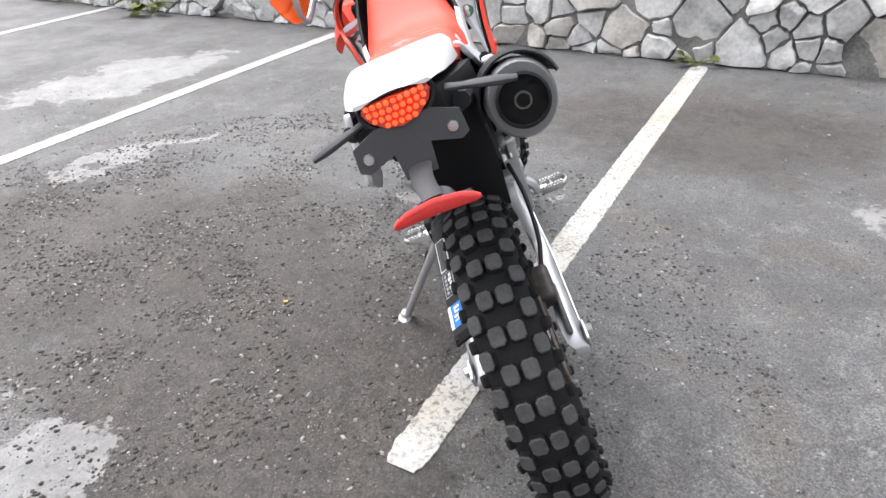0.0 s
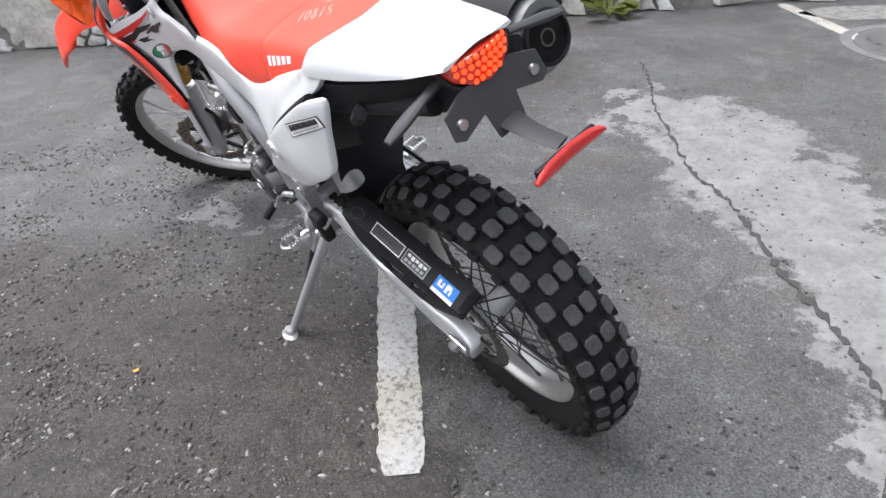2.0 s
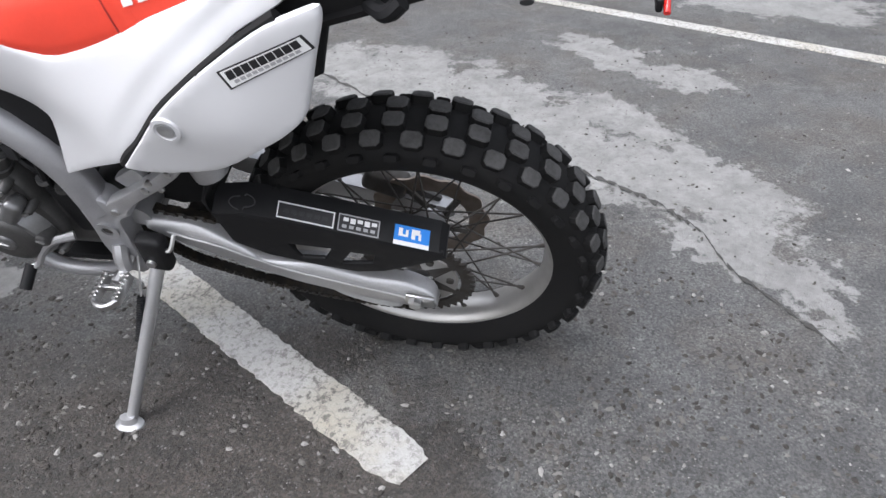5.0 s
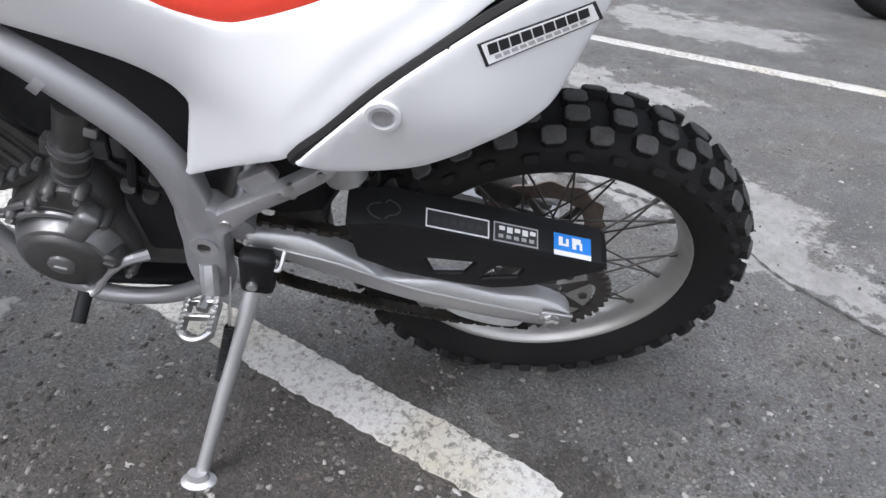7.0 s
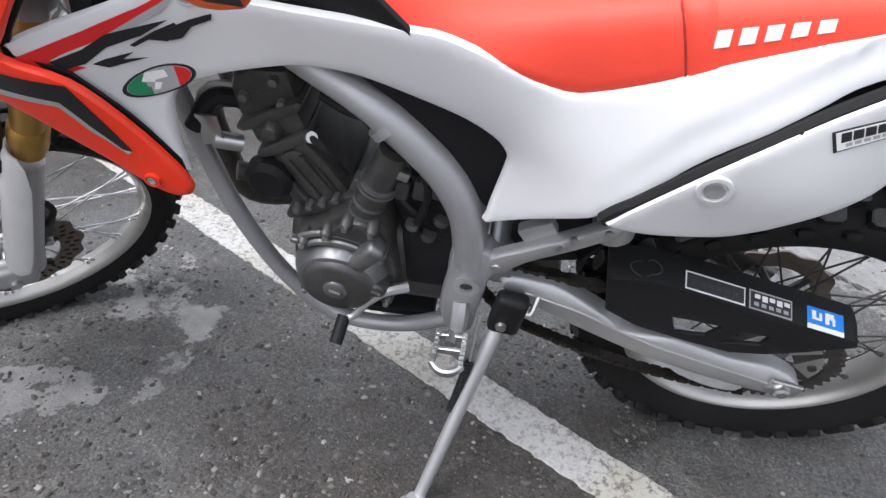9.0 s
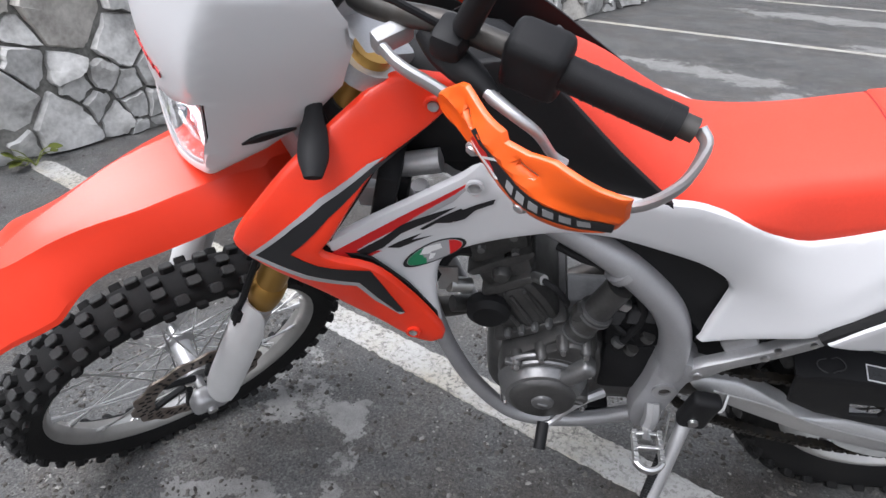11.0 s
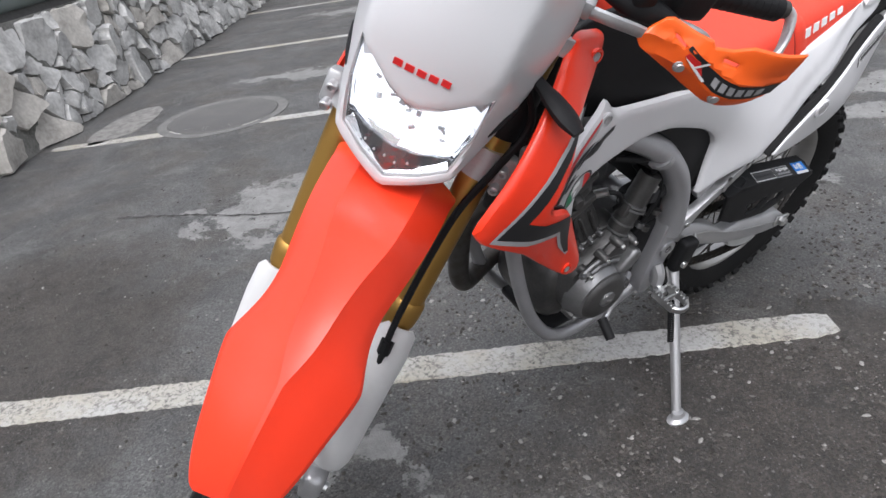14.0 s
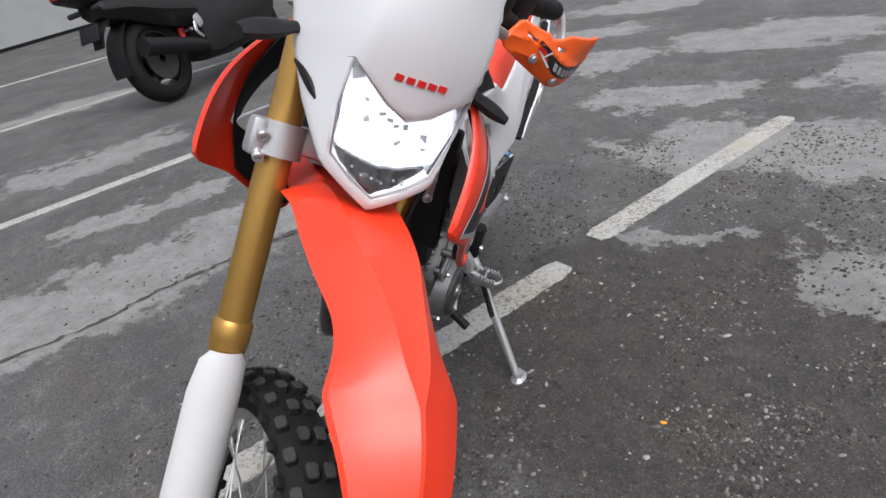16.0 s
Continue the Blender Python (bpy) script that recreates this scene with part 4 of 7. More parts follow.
# ---- swing arm, chain, guard ----
SWING = [(0.450, 0.474), (0.400, 0.468), (0.350, 0.455), (0.285, 0.420), (0.250, 0.394), (0.170, 0.382), (0.081, 0.352), (0.018, 0.338), (-0.030, 0.316), (-0.040, 0.298), (-0.034, 0.279), (0.012, 0.281), (0.058, 0.289), (0.150, 0.315), (0.247, 0.349), (0.355, 0.396), (0.420, 0.435), (0.445, 0.458)]
arm_seam = lambda y: float(np.interp(y, (-0.03, 0.026, 0.081, 0.152, 0.237, 0.317, 0.395, 0.43), (0.302, 0.320, 0.336, 0.358, 0.386, 0.426, 0.449, 0.459)))
for side, pl in (("swing_arm", left), ("swing_arm", right)):
    part(side, panel(SWING, lambda a, b: 0.121 - 0.05 * max(0.0, a - 0.2) - 0.75 * max(0.0, b - arm_seam(a)) - 0.10 * max(0.0, arm_seam(a) - b), pl, 0.024, 0.014, 0.004, n=2), ALLOY, moto, "cast aluminium swing arm with a raised seam")
for s in (-1, 1):
    seam = [(s * (0.1212 - 0.05 * max(0.0, y - 0.2)), y, arm_seam(y)) for y in (-0.02, 0.05, 0.10, 0.15, 0.21, 0.27, 0.32, 0.37, 0.41)]
    part("seam", tube(seam, 0.0016, 6, 2), STEEL, moto)
    part("chain_adjuster", box((0.008, 0.052, 0.030), Matrix.Translation((s * 0.123, -0.012, 0.312)) @ Matrix.Rotation(radians(12), 4, 'X'), 0.003), STEEL, moto)
    bm = revolve([(-0.006, 0.001), (-0.006, 0.013), (0.006, 0.013), (0.009, 0.009), (0.009, 0.001)], 6)
    part("axle_nut", bm, STEEL, moto, m=Matrix.Translation((s * 0.130, -0.006, 0.314)) @ Matrix.Rotation(0 if s > 0 else math.pi, 4, 'Z'))
part("swing_pivot", rod((-0.10, 0.455, 0.478), (0.10, 0.455, 0.478), 0.022), ALLOY, moto)
CHAIN_TOP = [(0.0, 0.416), (0.15, 0.434), (0.30, 0.452), (0.48, 0.485)]
CHAIN_LOW = [(0.02, 0.217), (0.15, 0.233), (0.27, 0.264), (0.367, 0.304), (0.432, 0.341), (0.49, 0.42)]
OILY = material("oily_chain", (0.028, 0.026, 0.024), 0.42, 0.6, wear=0.5, wear_scale=60, dark=(0.08, 0.062, 0.042))
for run in (CHAIN_TOP, CHAIN_LOW):
    bm = bmesh.new()
    line = smooth_line([(SPR_X, y, z) for y, z in run], 11)
    for i, (a, b) in enumerate(zip(line, line[1:])):
        ang = math.atan2(b.z - a.z, b.y - a.y)
        box((0.012 if i % 2 else 0.017, (b - a).length * 1.05, 0.011), Matrix.Translation((a + b) / 2) @ Matrix.Rotation(ang, 4, 'X'), bm=bm)
        rod(a - Vector((0.010, 0, 0)), a + Vector((0.010, 0, 0)), 0.004, 6, bm=bm)
    part("chain_run", bm, OILY, moto, "oily roller drive chain")
GUARD = [(0.300, 0.520), (0.278, 0.518), (0.194, 0.512), (-0.067, 0.447), (-0.068, 0.430), (-0.055, 0.426), (-0.012, 0.405), (0.041, 0.384), (0.091, 0.377), (0.149, 0.388), (0.237, 0.412), (0.290, 0.443)]
cg = part("chain_guard", panel(GUARD, lambda a, b: 0.115, left, 0.004, 0.02, 0.003, holes=[[(0.193, 0.447), (0.118, 0.440), (0.136, 0.412), (0.180, 0.410)], [(0.088, 0.433), (0.048, 0.429), (0.056, 0.407), (0.112, 0.400)]], n=1), BLACK, moto, "black plastic chain guard with two openings")
SHELF = [(0.300, 0.518), (0.245, 0.524), (0.19, 0.514), (-0.060, 0.4495), (-0.070, 0.438)]
part("guard_top", loft([[(x, y, z + dz) for x, dz in ((-0.115, -0.005), (-0.114, -0.001), (-0.084, 0.011), (-0.060, 0.012), (-0.058, 0.006), (-0.084, 0.004), (-0.111, -0.006))] for y, z in SHELF]), BLACK, cg, sharp=25)


def on_guard(y, v):
    """A point of the guard's slanted top: v runs from its outer edge (0) to its inner one (1)."""
    return Vector((-0.114 + 0.030 * v, y, 0.514 - (0.19 - y) * 0.2597 - 0.001 + 0.012 * v))


def label_patch(y0, y1, v0, v1, mat, name, label="", lift=0.0010, parent=None):
    up = Vector((-0.37, 0.0, 0.93))
    v = [on_guard(y, q) + up * lift for y, q in ((y0, v0), (y1, v0), (y1, v1), (y0, v1))]
    return part(name, loft([v, [p - up * 0.0008 for p in v]]), mat, parent or cg, label)


label_patch(0.192, 0.104, 0.10, 0.92, DECAL_WHITE, "warning_label", "white-edged black warning label")
label_patch(0.190, 0.106, 0.17, 0.85, DECAL_BLACK, "label_face", lift=0.0016)
label_patch(0.098, 0.034, 0.08, 0.95, DECAL_GREY, "data_label", "small grey and black data label")
label_patch(0.096, 0.036, 0.14, 0.88, DECAL_BLACK, "label_face", lift=0.0016)
label_patch(0.011, -0.044, 0.0, 1.0, BLUE, "blue_sticker", "bright blue and white sticker")
label_patch(0.011, -0.044, 0.0, 0.22, DECAL_WHITE, "sticker_band", lift=0.0016)
part("guard_ring", tube([on_guard(0.248 + 0.022 * math.cos(a), 0.55 + 0.36 * math.sin(a)) + Vector((0, 0, 0.002 - 0.010 * (1 if 0.248 + 0.022 * math.cos(a) > 0.245 else 0))) for a in [2 * math.pi * j / 20 for j in range(21)]], 0.0010, 5, 1), GREY_PLASTIC, cg)
for k in range(6):
    label_patch(0.182 - 0.012 * k, 0.174 - 0.012 * k, 0.40, 0.60, GREY_PLASTIC, "label_bar", lift=0.0022)
for k in range(5):
    label_patch(0.090 - 0.011 * k, 0.082 - 0.011 * k, 0.60 - 0.08 * (k % 2), 0.78, DECAL_WHITE, "label_bar", lift=0.0022)
    label_patch(0.091 - 0.011 * k, 0.084 - 0.011 * k, 0.26, 0.42, DECAL_GREY, "label_bar", lift=0.0022)
for y0, y1, v0, v1 in ((0.004, -0.002, 0.45, 0.85), (-0.002, -0.008, 0.45, 0.55), (-0.007, -0.011, 0.45, 0.80), (-0.016, -0.022, 0.38, 0.88), (-0.022, -0.029, 0.62, 0.88), (-0.027, -0.031, 0.38, 0.70)):
    label_patch(y0, y1, v0, v1, DECAL_WHITE, "sticker_mark", lift=0.0018)
part("chain_slider", panel([(0.16, 0.31), (0.06, 0.285), (0.03, 0.262), (0.04, 0.240), (0.09, 0.245), (0.15, 0.275)], lambda a, b: 0.10, left, 0.05, 0.03, 0.006, n=2), material("milky_plastic", (0.55, 0.56, 0.56), 0.4, wear=0.4, wear_scale=25, dark=(0.2, 0.2, 0.2)), moto, "milky plastic chain guide")

part("rear_caliper", box((0.040, 0.085, 0.050), Matrix.Translation((0.078, 0.075, 0.395)) @ Matrix.Rotation(radians(25), 4, 'X'), 0.012, seg=3), DARK_STEEL, moto, "dark rear brake caliper")
part("caliper_bracket", box((0.012, 0.12, 0.045), Matrix.Translation((0.095, 0.04, 0.345)) @ Matrix.Rotation(radians(30), 4, 'X'), 0.006), ENGINE, moto)
part("rear_brake_hose", tube([(0.085, 0.11, 0.41), (0.105, 0.20, 0.44), (0.110, 0.32, 0.49), (0.10, 0.44, 0.52)], 0.005, 8), BLACK, moto)

# ---- frame ----
MAIN = [(0.90, 0.935), (0.80, 0.876), (0.703, 0.818), (0.640, 0.785), (0.593, 0.751), (0.533, 0.680), (0.503, 0.608), (0.495, 0.520)]
for s in (-1, 1):
    pts = [(s * x, y, z) for x, (y, z) in zip((0.045, 0.064, 0.084, 0.097, 0.104, 0.106, 0.108, 0.112), MAIN)]
    part("main_frame_tube", tube(pts, [0.0215, 0.0215, 0.0215, 0.0222, 0.0240, 0.0245, 0.0245, 0.0245], 14, 6, 1.25, (s, 0, 0)), FRAME, moto, "silver painted main frame tube")
    a, b = Vector((s * 0.1035, 0.606, 0.754)), Vector((s * 0.1045, 0.598, 0.745))
    part("weld_collar", tube([a, b], 0.0258, 14, 1, 1.25, (s, 0, 0)), FRAME, moto)
    PIVOT = [(0.517, 0.555), (0.473, 0.555), (0.458, 0.538), (0.437, 0.530), (0.440, 0.512), (0.462, 0.50), (0.472, 0.45), (0.482, 0.40), (0.492, 0.345), (0.528, 0.345), (0.540, 0.41), (0.529, 0.48)]
    pl = left if s < 0 else right
    part("pivot_plate", panel(PIVOT, lambda a, b: 0.130 - 0.02 * max(0, 0.5 - b), pl, 0.03, 0.02, 0.008, n=2), FRAME, moto, "cast silver pivot plate")
    bm = revolve([(-0.004, 0.010), (-0.004, 0.020), (0.003, 0.018), (0.004, 0.011)], 20, True)
    part("pivot_ring", bm, ALLOY, moto, m=Matrix.Translation((s * 0.131, 0.497, 0.478)))
    part("pivot_bolt", revolve([(-0.004, 0.001), (-0.004, 0.010), (0.003, 0.010), (0.003, 0.001)], 12), DARK_STEEL, moto, m=Matrix.Translation((s * 0.127, 0.497, 0.478)))
    STRUT = [(0.471, 0.520), (0.466, 0.544), (0.416, 0.574), (0.352, 0.613), (0.314, 0.640), (0.300, 0.636), (0.302, 0.622), (0.350, 0.586), (0.414, 0.546), (0.448, 0.514)]
    bar = part("subframe_bar", panel(STRUT, lambda a, b: 0.131, pl, 0.014, 0.02, 0.006, n=2), ALLOY, moto, "flat cast silver subframe bar")
    for y, z, r in ((0.456, 0.528, 0.008), (0.372, 0.588, 0.007), (0.358, 0.606, 0.006), (0.316, 0.628, 0.006)):
        part("bar_bolt", revolve([(-0.003, 0.001), (-0.003, r), (0.003, r * 0.9), (0.004, 0.001)], 10), STEEL, bar, m=Matrix.Translation((s * 0.131, y, z)) @ Matrix.Rotation(0 if s > 0 else math.pi, 4, 'Z'))
    part("brake_bracket", box((0.020, 0.052, 0.026), Matrix.Translation((s * 0.104, 0.405, 0.592)) @ Matrix.Rotation(radians(-30), 4, 'X'), 0.005), ALLOY, bar)
    part("bracket_stud", rod((s * 0.112, 0.372, 0.596), (s * 0.112, 0.362, 0.566), 0.005, 8), STEEL, bar)
    part("subframe_rail", tube([(s * 0.105, 0.46, 0.80), (s * 0.10, 0.2, 0.83), (s * 0.085, 0.0, 0.87), (s * 0.07, -0.2, 0.92)], 0.013, 8), BLACK, moto)
    part("cradle_tube", tube([(s * 0.055, 0.905, 0.74), (s * 0.068, 0.885, 0.62), (s * 0.080, 0.855, 0.50), (s * 0.085, 0.805, 0.38), (s * 0.088, 0.73, 0.292), (s * 0.090, 0.62, 0.288), (s * 0.098, 0.52, 0.345)], 0.0145, 10), FRAME, moto)
part("down_tube", tube([(0, 0.99, 0.90), (0, 0.95, 0.82), (0, 0.915, 0.74)], 0.022, 10), FRAME, moto)
part("steering_head", rod((0, 1.055, 0.90), (0, 0.968, 1.075), 0.032, 16), FRAME, moto)

# ---- engine ----
UPC = Vector((0, 0.40, 0.917)).normalized()


def tilted(x, y, z, a=23):
    return Matrix.Translation((x, y, z)) @ Matrix.Rotation(radians(-a), 4, 'X')


engine = part("engine", box((0.19, 0.30, 0.17), Matrix.Translation((0, 0.64, 0.44)), 0.045, seg=3), ENGINE, moto, "dark grey single-cylinder engine")


def casting(name, outline, h, thick, edge, mat, label="", n=2, slope=0.0, at=0.0):
    """A cast piece on the engine's near flank: outline in y and z, its face at h."""
    return part(name, panel(outline, lambda a, b: h + slope * (b - at), left, thick, 0.016, edge, n=n), mat, engine, label)


# barrel, head and cover climb forward
casting("cylinder", [(0.782, 0.655), (0.730, 0.684), (0.672, 0.588), (0.700, 0.555), (0.758, 0.540)], 0.083, 0.15, 0.012, ENGINE)
casting("barrel_face", [(0.764, 0.646), (0.732, 0.664), (0.690, 0.594), (0.724, 0.572)], 0.088, 0.010, 0.005, ENGINE)
casting("base_flange", [(0.768, 0.548), (0.762, 0.534), (0.668, 0.580), (0.674, 0.596)], 0.092, 0.16, 0.005, ENGINE)
casting("head_flange", [(0.792, 0.662), (0.786, 0.648), (0.722, 0.684), (0.728, 0.698)], 0.090, 0.16, 0.004, ENGINE)
casting("cylinder_head", [(0.802, 0.700), (0.738, 0.738), (0.724, 0.692), (0.786, 0.658)], 0.080, 0.15, 0.010, ENGINE)
casting("valve_cover", [(0.818, 0.752), (0.795, 0.778), (0.742, 0.792), (0.728, 0.748), (0.738, 0.728), (0.806, 0.694)], 0.074, 0.13, 0.014, ENGINE)
casting("cover_lip", [(0.812, 0.702), (0.806, 0.688), (0.728, 0.728), (0.734, 0.742)], 0.084, 0.14, 0.004, ENGINE)
for k in range(4):
    y, z = 0.754 - 0.021 * k, 0.560 + 0.0105 * k
    part("base_stud", revolve([(-0.010, 0.001), (-0.010, 0.0045), (-0.006, 0.006), (0.006, 0.0065)], 8), ENGINE_LIGHT, engine, m=Matrix.Translation((-0.092, y, z)))
for k in range(3):
    part("barrel_rib", rod((-0.090, 0.772 - 0.020 * k, 0.640 + 0.011 * k), (-0.090, 0.738 - 0.020 * k, 0.578 + 0.010 * k), 0.0035, 6), ENGINE, engine)
part("head_boss", revolve([(-0.014, 0.001), (-0.014, 0.010), (-0.008, 0.014), (0.01, 0.016)], 14), ENGINE, engine, m=Matrix.Translation((-0.082, 0.768, 0.698)))
for y, z in ((0.798, 0.742), (0.752, 0.770), (0.748, 0.736)):
    part("cover_screw", revolve([(-0.006, 0.001), (-0.006, 0.006), (0.004, 0.008)], 8), ENGINE_LIGHT, engine, m=Matrix.Translation((-0.076, y, z)))
part("temperature_plug", rod((-0.080, 0.722, 0.690), (-0.100, 0.706, 0.706), 0.008, 10), STEEL, engine)
part("plug_lead", tube([(-0.098, 0.708, 0.704), (-0.110, 0.690, 0.700), (-0.108, 0.672, 0.672), (-0.095, 0.668, 0.645)], 0.0045, 8), BLACK, engine)
part("spark_lead", tube([(-0.05, 0.80, 0.78), (-0.09, 0.78, 0.800), (-0.085, 0.72, 0.80), (-0.05, 0.66, 0.80)], 0.005, 8), BLACK, engine)
# crankcase flank
casting("crank_case", [(0.762, 0.515), (0.768, 0.470), (0.756, 0.426), (0.728, 0.394), (0.685, 0.384), (0.640, 0.394), (0.612, 0.425), (0.604, 0.470), (0.612, 0.520), (0.612, 0.560), (0.630, 0.588), (0.660, 0.592), (0.692, 0.576), (0.720, 0.550), (0.745, 0.535)], 0.118, 0.06, 0.014, ENGINE)
casting("upper_cover", [(0.716, 0.535), (0.694, 0.562), (0.668, 0.580), (0.650, 0.584), (0.634, 0.574), (0.624, 0.545), (0.626, 0.505), (0.650, 0.520), (0.690, 0.528)], 0.131, 0.02, 0.007, ENGINE)
for y, z in ((0.700, 0.556), (0.668, 0.580), (0.632, 0.572), (0.622, 0.520), (0.738, 0.532), (0.752, 0.420), (0.622, 0.414), (0.690, 0.388)):
    part("case_lug", revolve([(-0.016, 0.001), (-0.016, 0.0055), (-0.012, 0.009), (0.012, 0.011)], 12), ENGINE, engine, m=Matrix.Translation((-0.122, y, z)))
    part("case_bolt", revolve([(-0.021, 0.001), (-0.021, 0.0042), (-0.015, 0.005)], 6), STEEL, engine, m=Matrix.Translation((-0.122, y, z)))
part("generator_ring", revolve([(-0.148, 0.056), (-0.146, 0.062), (-0.126, 0.072), (-0.11, 0.076)], 48), ENGINE_LIGHT, engine, "polished rim of the generator cover", Matrix.Translation((0, 0.692, 0.458)))
part("generator_cover", revolve([(-0.157, 0.001), (-0.157, 0.046), (-0.154, 0.052), (-0.146, 0.057), (-0.14, 0.058)], 44), ENGINE, engine, "round dark generator cover", Matrix.Translation((0, 0.692, 0.458)))
part("cover_cap", revolve([(-0.163, 0.001), (-0.163, 0.015), (-0.161, 0.018), (-0.155, 0.019)], 28), ENGINE_LIGHT, engine, m=Matrix.Translation((0, 0.692, 0.460)))
part("cap_slot", box((0.003, 0.017, 0.0032), Matrix.Translation((-0.1635, 0.692, 0.460)) @ Matrix.Rotation(0.35, 4, 'X')), STEEL, engine)
for a0, a1, r, x in ((-42, 50, 0.079, 0.130), (-34, 42, 0.092, 0.126)):
    part("case_ridge", tube([(-x, 0.692 + r * math.sin(radians(a)), 0.458 + r * math.cos(radians(a)) * 1.02) for a in range(a0, a1 + 1, 12)], 0.0055, 8), ENGINE_LIGHT, engine)
part("case_clip", box((0.012, 0.030, 0.010), Matrix.Translation((-0.130, 0.742, 0.532)) @ Matrix.Rotation(radians(14), 4, 'X'), 0.003), ENGINE_LIGHT, engine)
part("case_spout", box((0.034, 0.030, 0.062), Matrix.Translation((-0.136, 0.641, 0.529)) @ Matrix.Rotation(radians(42), 4, 'X'), 0.010, seg=3), ENGINE_LIGHT, engine)
part("drain_boss", revolve([(-0.150, 0.001), (-0.150, 0.011), (-0.146, 0.015), (-0.12, 0.017)], 20), ENGINE, engine, m=Matrix.Translation((0, 0.632, 0.455)))
part("boss_slot", box((0.003, 0.014, 0.003), Matrix.Translation((-0.1505, 0.632, 0.455)) @ Matrix.Rotation(0.5, 4, 'X')), STEEL, engine)
# starter motor
ST0, ST1 = Vector((-0.100, 0.664, 0.545)), Vector((-0.100, 0.597, 0.702))
part("starter_motor", rod(ST0, ST1, 0.0225, 22, 0.0215), ENGINE, engine)
for q, r in ((0.10, 0.0255), (0.24, 0.0245), (0.36, 0.0240), (0.56, 0.0285), (0.60, 0.0270)):
    part("starter_band", tube([ST0.lerp(ST1, q), ST0.lerp(ST1, q + 0.025)], r, 20, 1), ENGINE_LIGHT, engine)
part("starter_lug", box((0.020, 0.018, 0.026), Matrix.Translation((-0.104, 0.650, 0.640)) @ Matrix.Rotation(radians(23), 4, 'X'), 0.004), ENGINE, engine)
part("starter_cable", tube([ST1, ST1 + Vector((-0.008, 0.010, 0.022)), (-0.090, 0.640, 0.745), (-0.060, 0.690, 0.770)], 0.006, 8), BLACK, engine)
# dark works behind the starter
part("rear_casting", box((0.05, 0.095, 0.11), Matrix.Translation((-0.070, 0.560, 0.590)) @ Matrix.Rotation(radians(-8), 4, 'X'), 0.014, seg=3), BLACK, engine)
for k in range(3):
    part("relay", box((0.018, 0.020, 0.034), Matrix.Translation((-0.098, 0.540 + 0.026 * k, 0.640 - 0.004 * k)) @ Matrix.Rotation(0.2, 4, 'X'), 0.004), GREY_PLASTIC, engine)
for k, (y, z) in enumerate(((0.582, 0.560), (0.560, 0.540), (0.540, 0.575))):
    part("hose_clip", tube([(-0.100, y, z), (-0.100, y - 0.004, z + 0.010)], 0.011, 10, 1), ENGINE_LIGHT if k == 0 else ENGINE, engine)
part("breather_hose", tube([(-0.080, 0.690, 0.760), (-0.100, 0.650, 0.755), (-0.100, 0.600, 0.740), (-0.098, 0.570, 0.690), (-0.102, 0.556, 0.630), (-0.10, 0.575, 0.565), (-0.09, 0.585, 0.53)], 0.007, 8), BLACK, engine)
part("sensor_plug", box((0.016, 0.024, 0.016), Matrix.Translation((-0.106, 0.590, 0.668)) @ Matrix.Rotation(0.4, 4, 'X'), 0.003), STEEL, engine)
part("water_pump_neck", rod((-0.05, 0.80, 0.58), (-0.070, 0.845, 0.60), 0.014, 12), ENGINE, engine)
part("sprocket_cover", box((0.03, 0.11, 0.13), Matrix.Translation((-0.085, 0.545, 0.485)), 0.012), BLACK, engine)
part("throttle_body", rod((0.0, 0.70, 0.75), (0, 0.62, 0.77), 0.035, 16), BLACK, engine)
part("air_box", box((0.19, 0.17, 0.20), Matrix.Translation((0, 0.50, 0.73)), 0.03), BLACK, moto)
part("wiring_loom", tube([(-0.06, 0.60, 0.70), (-0.085, 0.575, 0.66), (-0.08, 0.555, 0.60), (-0.07, 0.57, 0.55)], 0.007, 6), BLACK, moto)
part("fuel_hose", tube([(-0.07, 0.62, 0.62), (-0.10, 0.585, 0.60), (-0.09, 0.555, 0.56), (-0.08, 0.56, 0.50)], 0.006, 6), BLACK, moto)
part("loom_clip", box((0.02, 0.03, 0.04), Matrix.Translation((-0.08, 0.58, 0.63)), 0.006), GREY_PLASTIC, moto)
part("header_pipe", tube([(0.02, 0.835, 0.67), (0.03, 0.915, 0.645), (0.035, 0.925, 0.55), (0.045, 0.90, 0.44), (0.09, 0.80, 0.41), (0.12, 0.62, 0.46), (0.13, 0.45, 0.58), (0.145, 0.32, 0.70), (0.150, 0.22, 0.775)], 0.021, 12), DARK_STEEL, moto, "dark steel exhaust header pipe")
part("radiator", box((0.085, 0.03, 0.18), Matrix.Translation((-0.080, 0.915, 0.82)) @ Matrix.Rotation(radians(12), 4, 'X'), 0.008), BLACK, moto)
part("horn", revolve([(-0.016, 0.002), (-0.016, 0.024), (-0.008, 0.034), (0.010, 0.035), (0.014, 0.020)], 28), BLACK, moto, "black round horn", Matrix.Translation((-0.088, 0.786, 0.612)))
part("horn_bracket", box((0.004, 0.03, 0.05), Matrix.Translation((-0.10, 0.845, 0.70)), 0.001), STEEL, moto)
part("coolant_hose", tube([(-0.10, 0.87, 0.70), (-0.075, 0.84, 0.735), (-0.05, 0.80, 0.71)], 0.012, 8), BLACK, moto)
part("hose_joint", rod((-0.10, 0.845, 0.685), (-0.085, 0.815, 0.668), 0.012, 10), STEEL, moto)
part("tank_fitting", rod((-0.10, 0.895, 0.915), (-0.10, 0.845, 0.925), 0.016, 12), ALLOY, moto)
part("tank_bracket", box((0.02, 0.05, 0.035), Matrix.Translation((-0.12, 0.925, 0.885)), 0.006), ALLOY, moto)
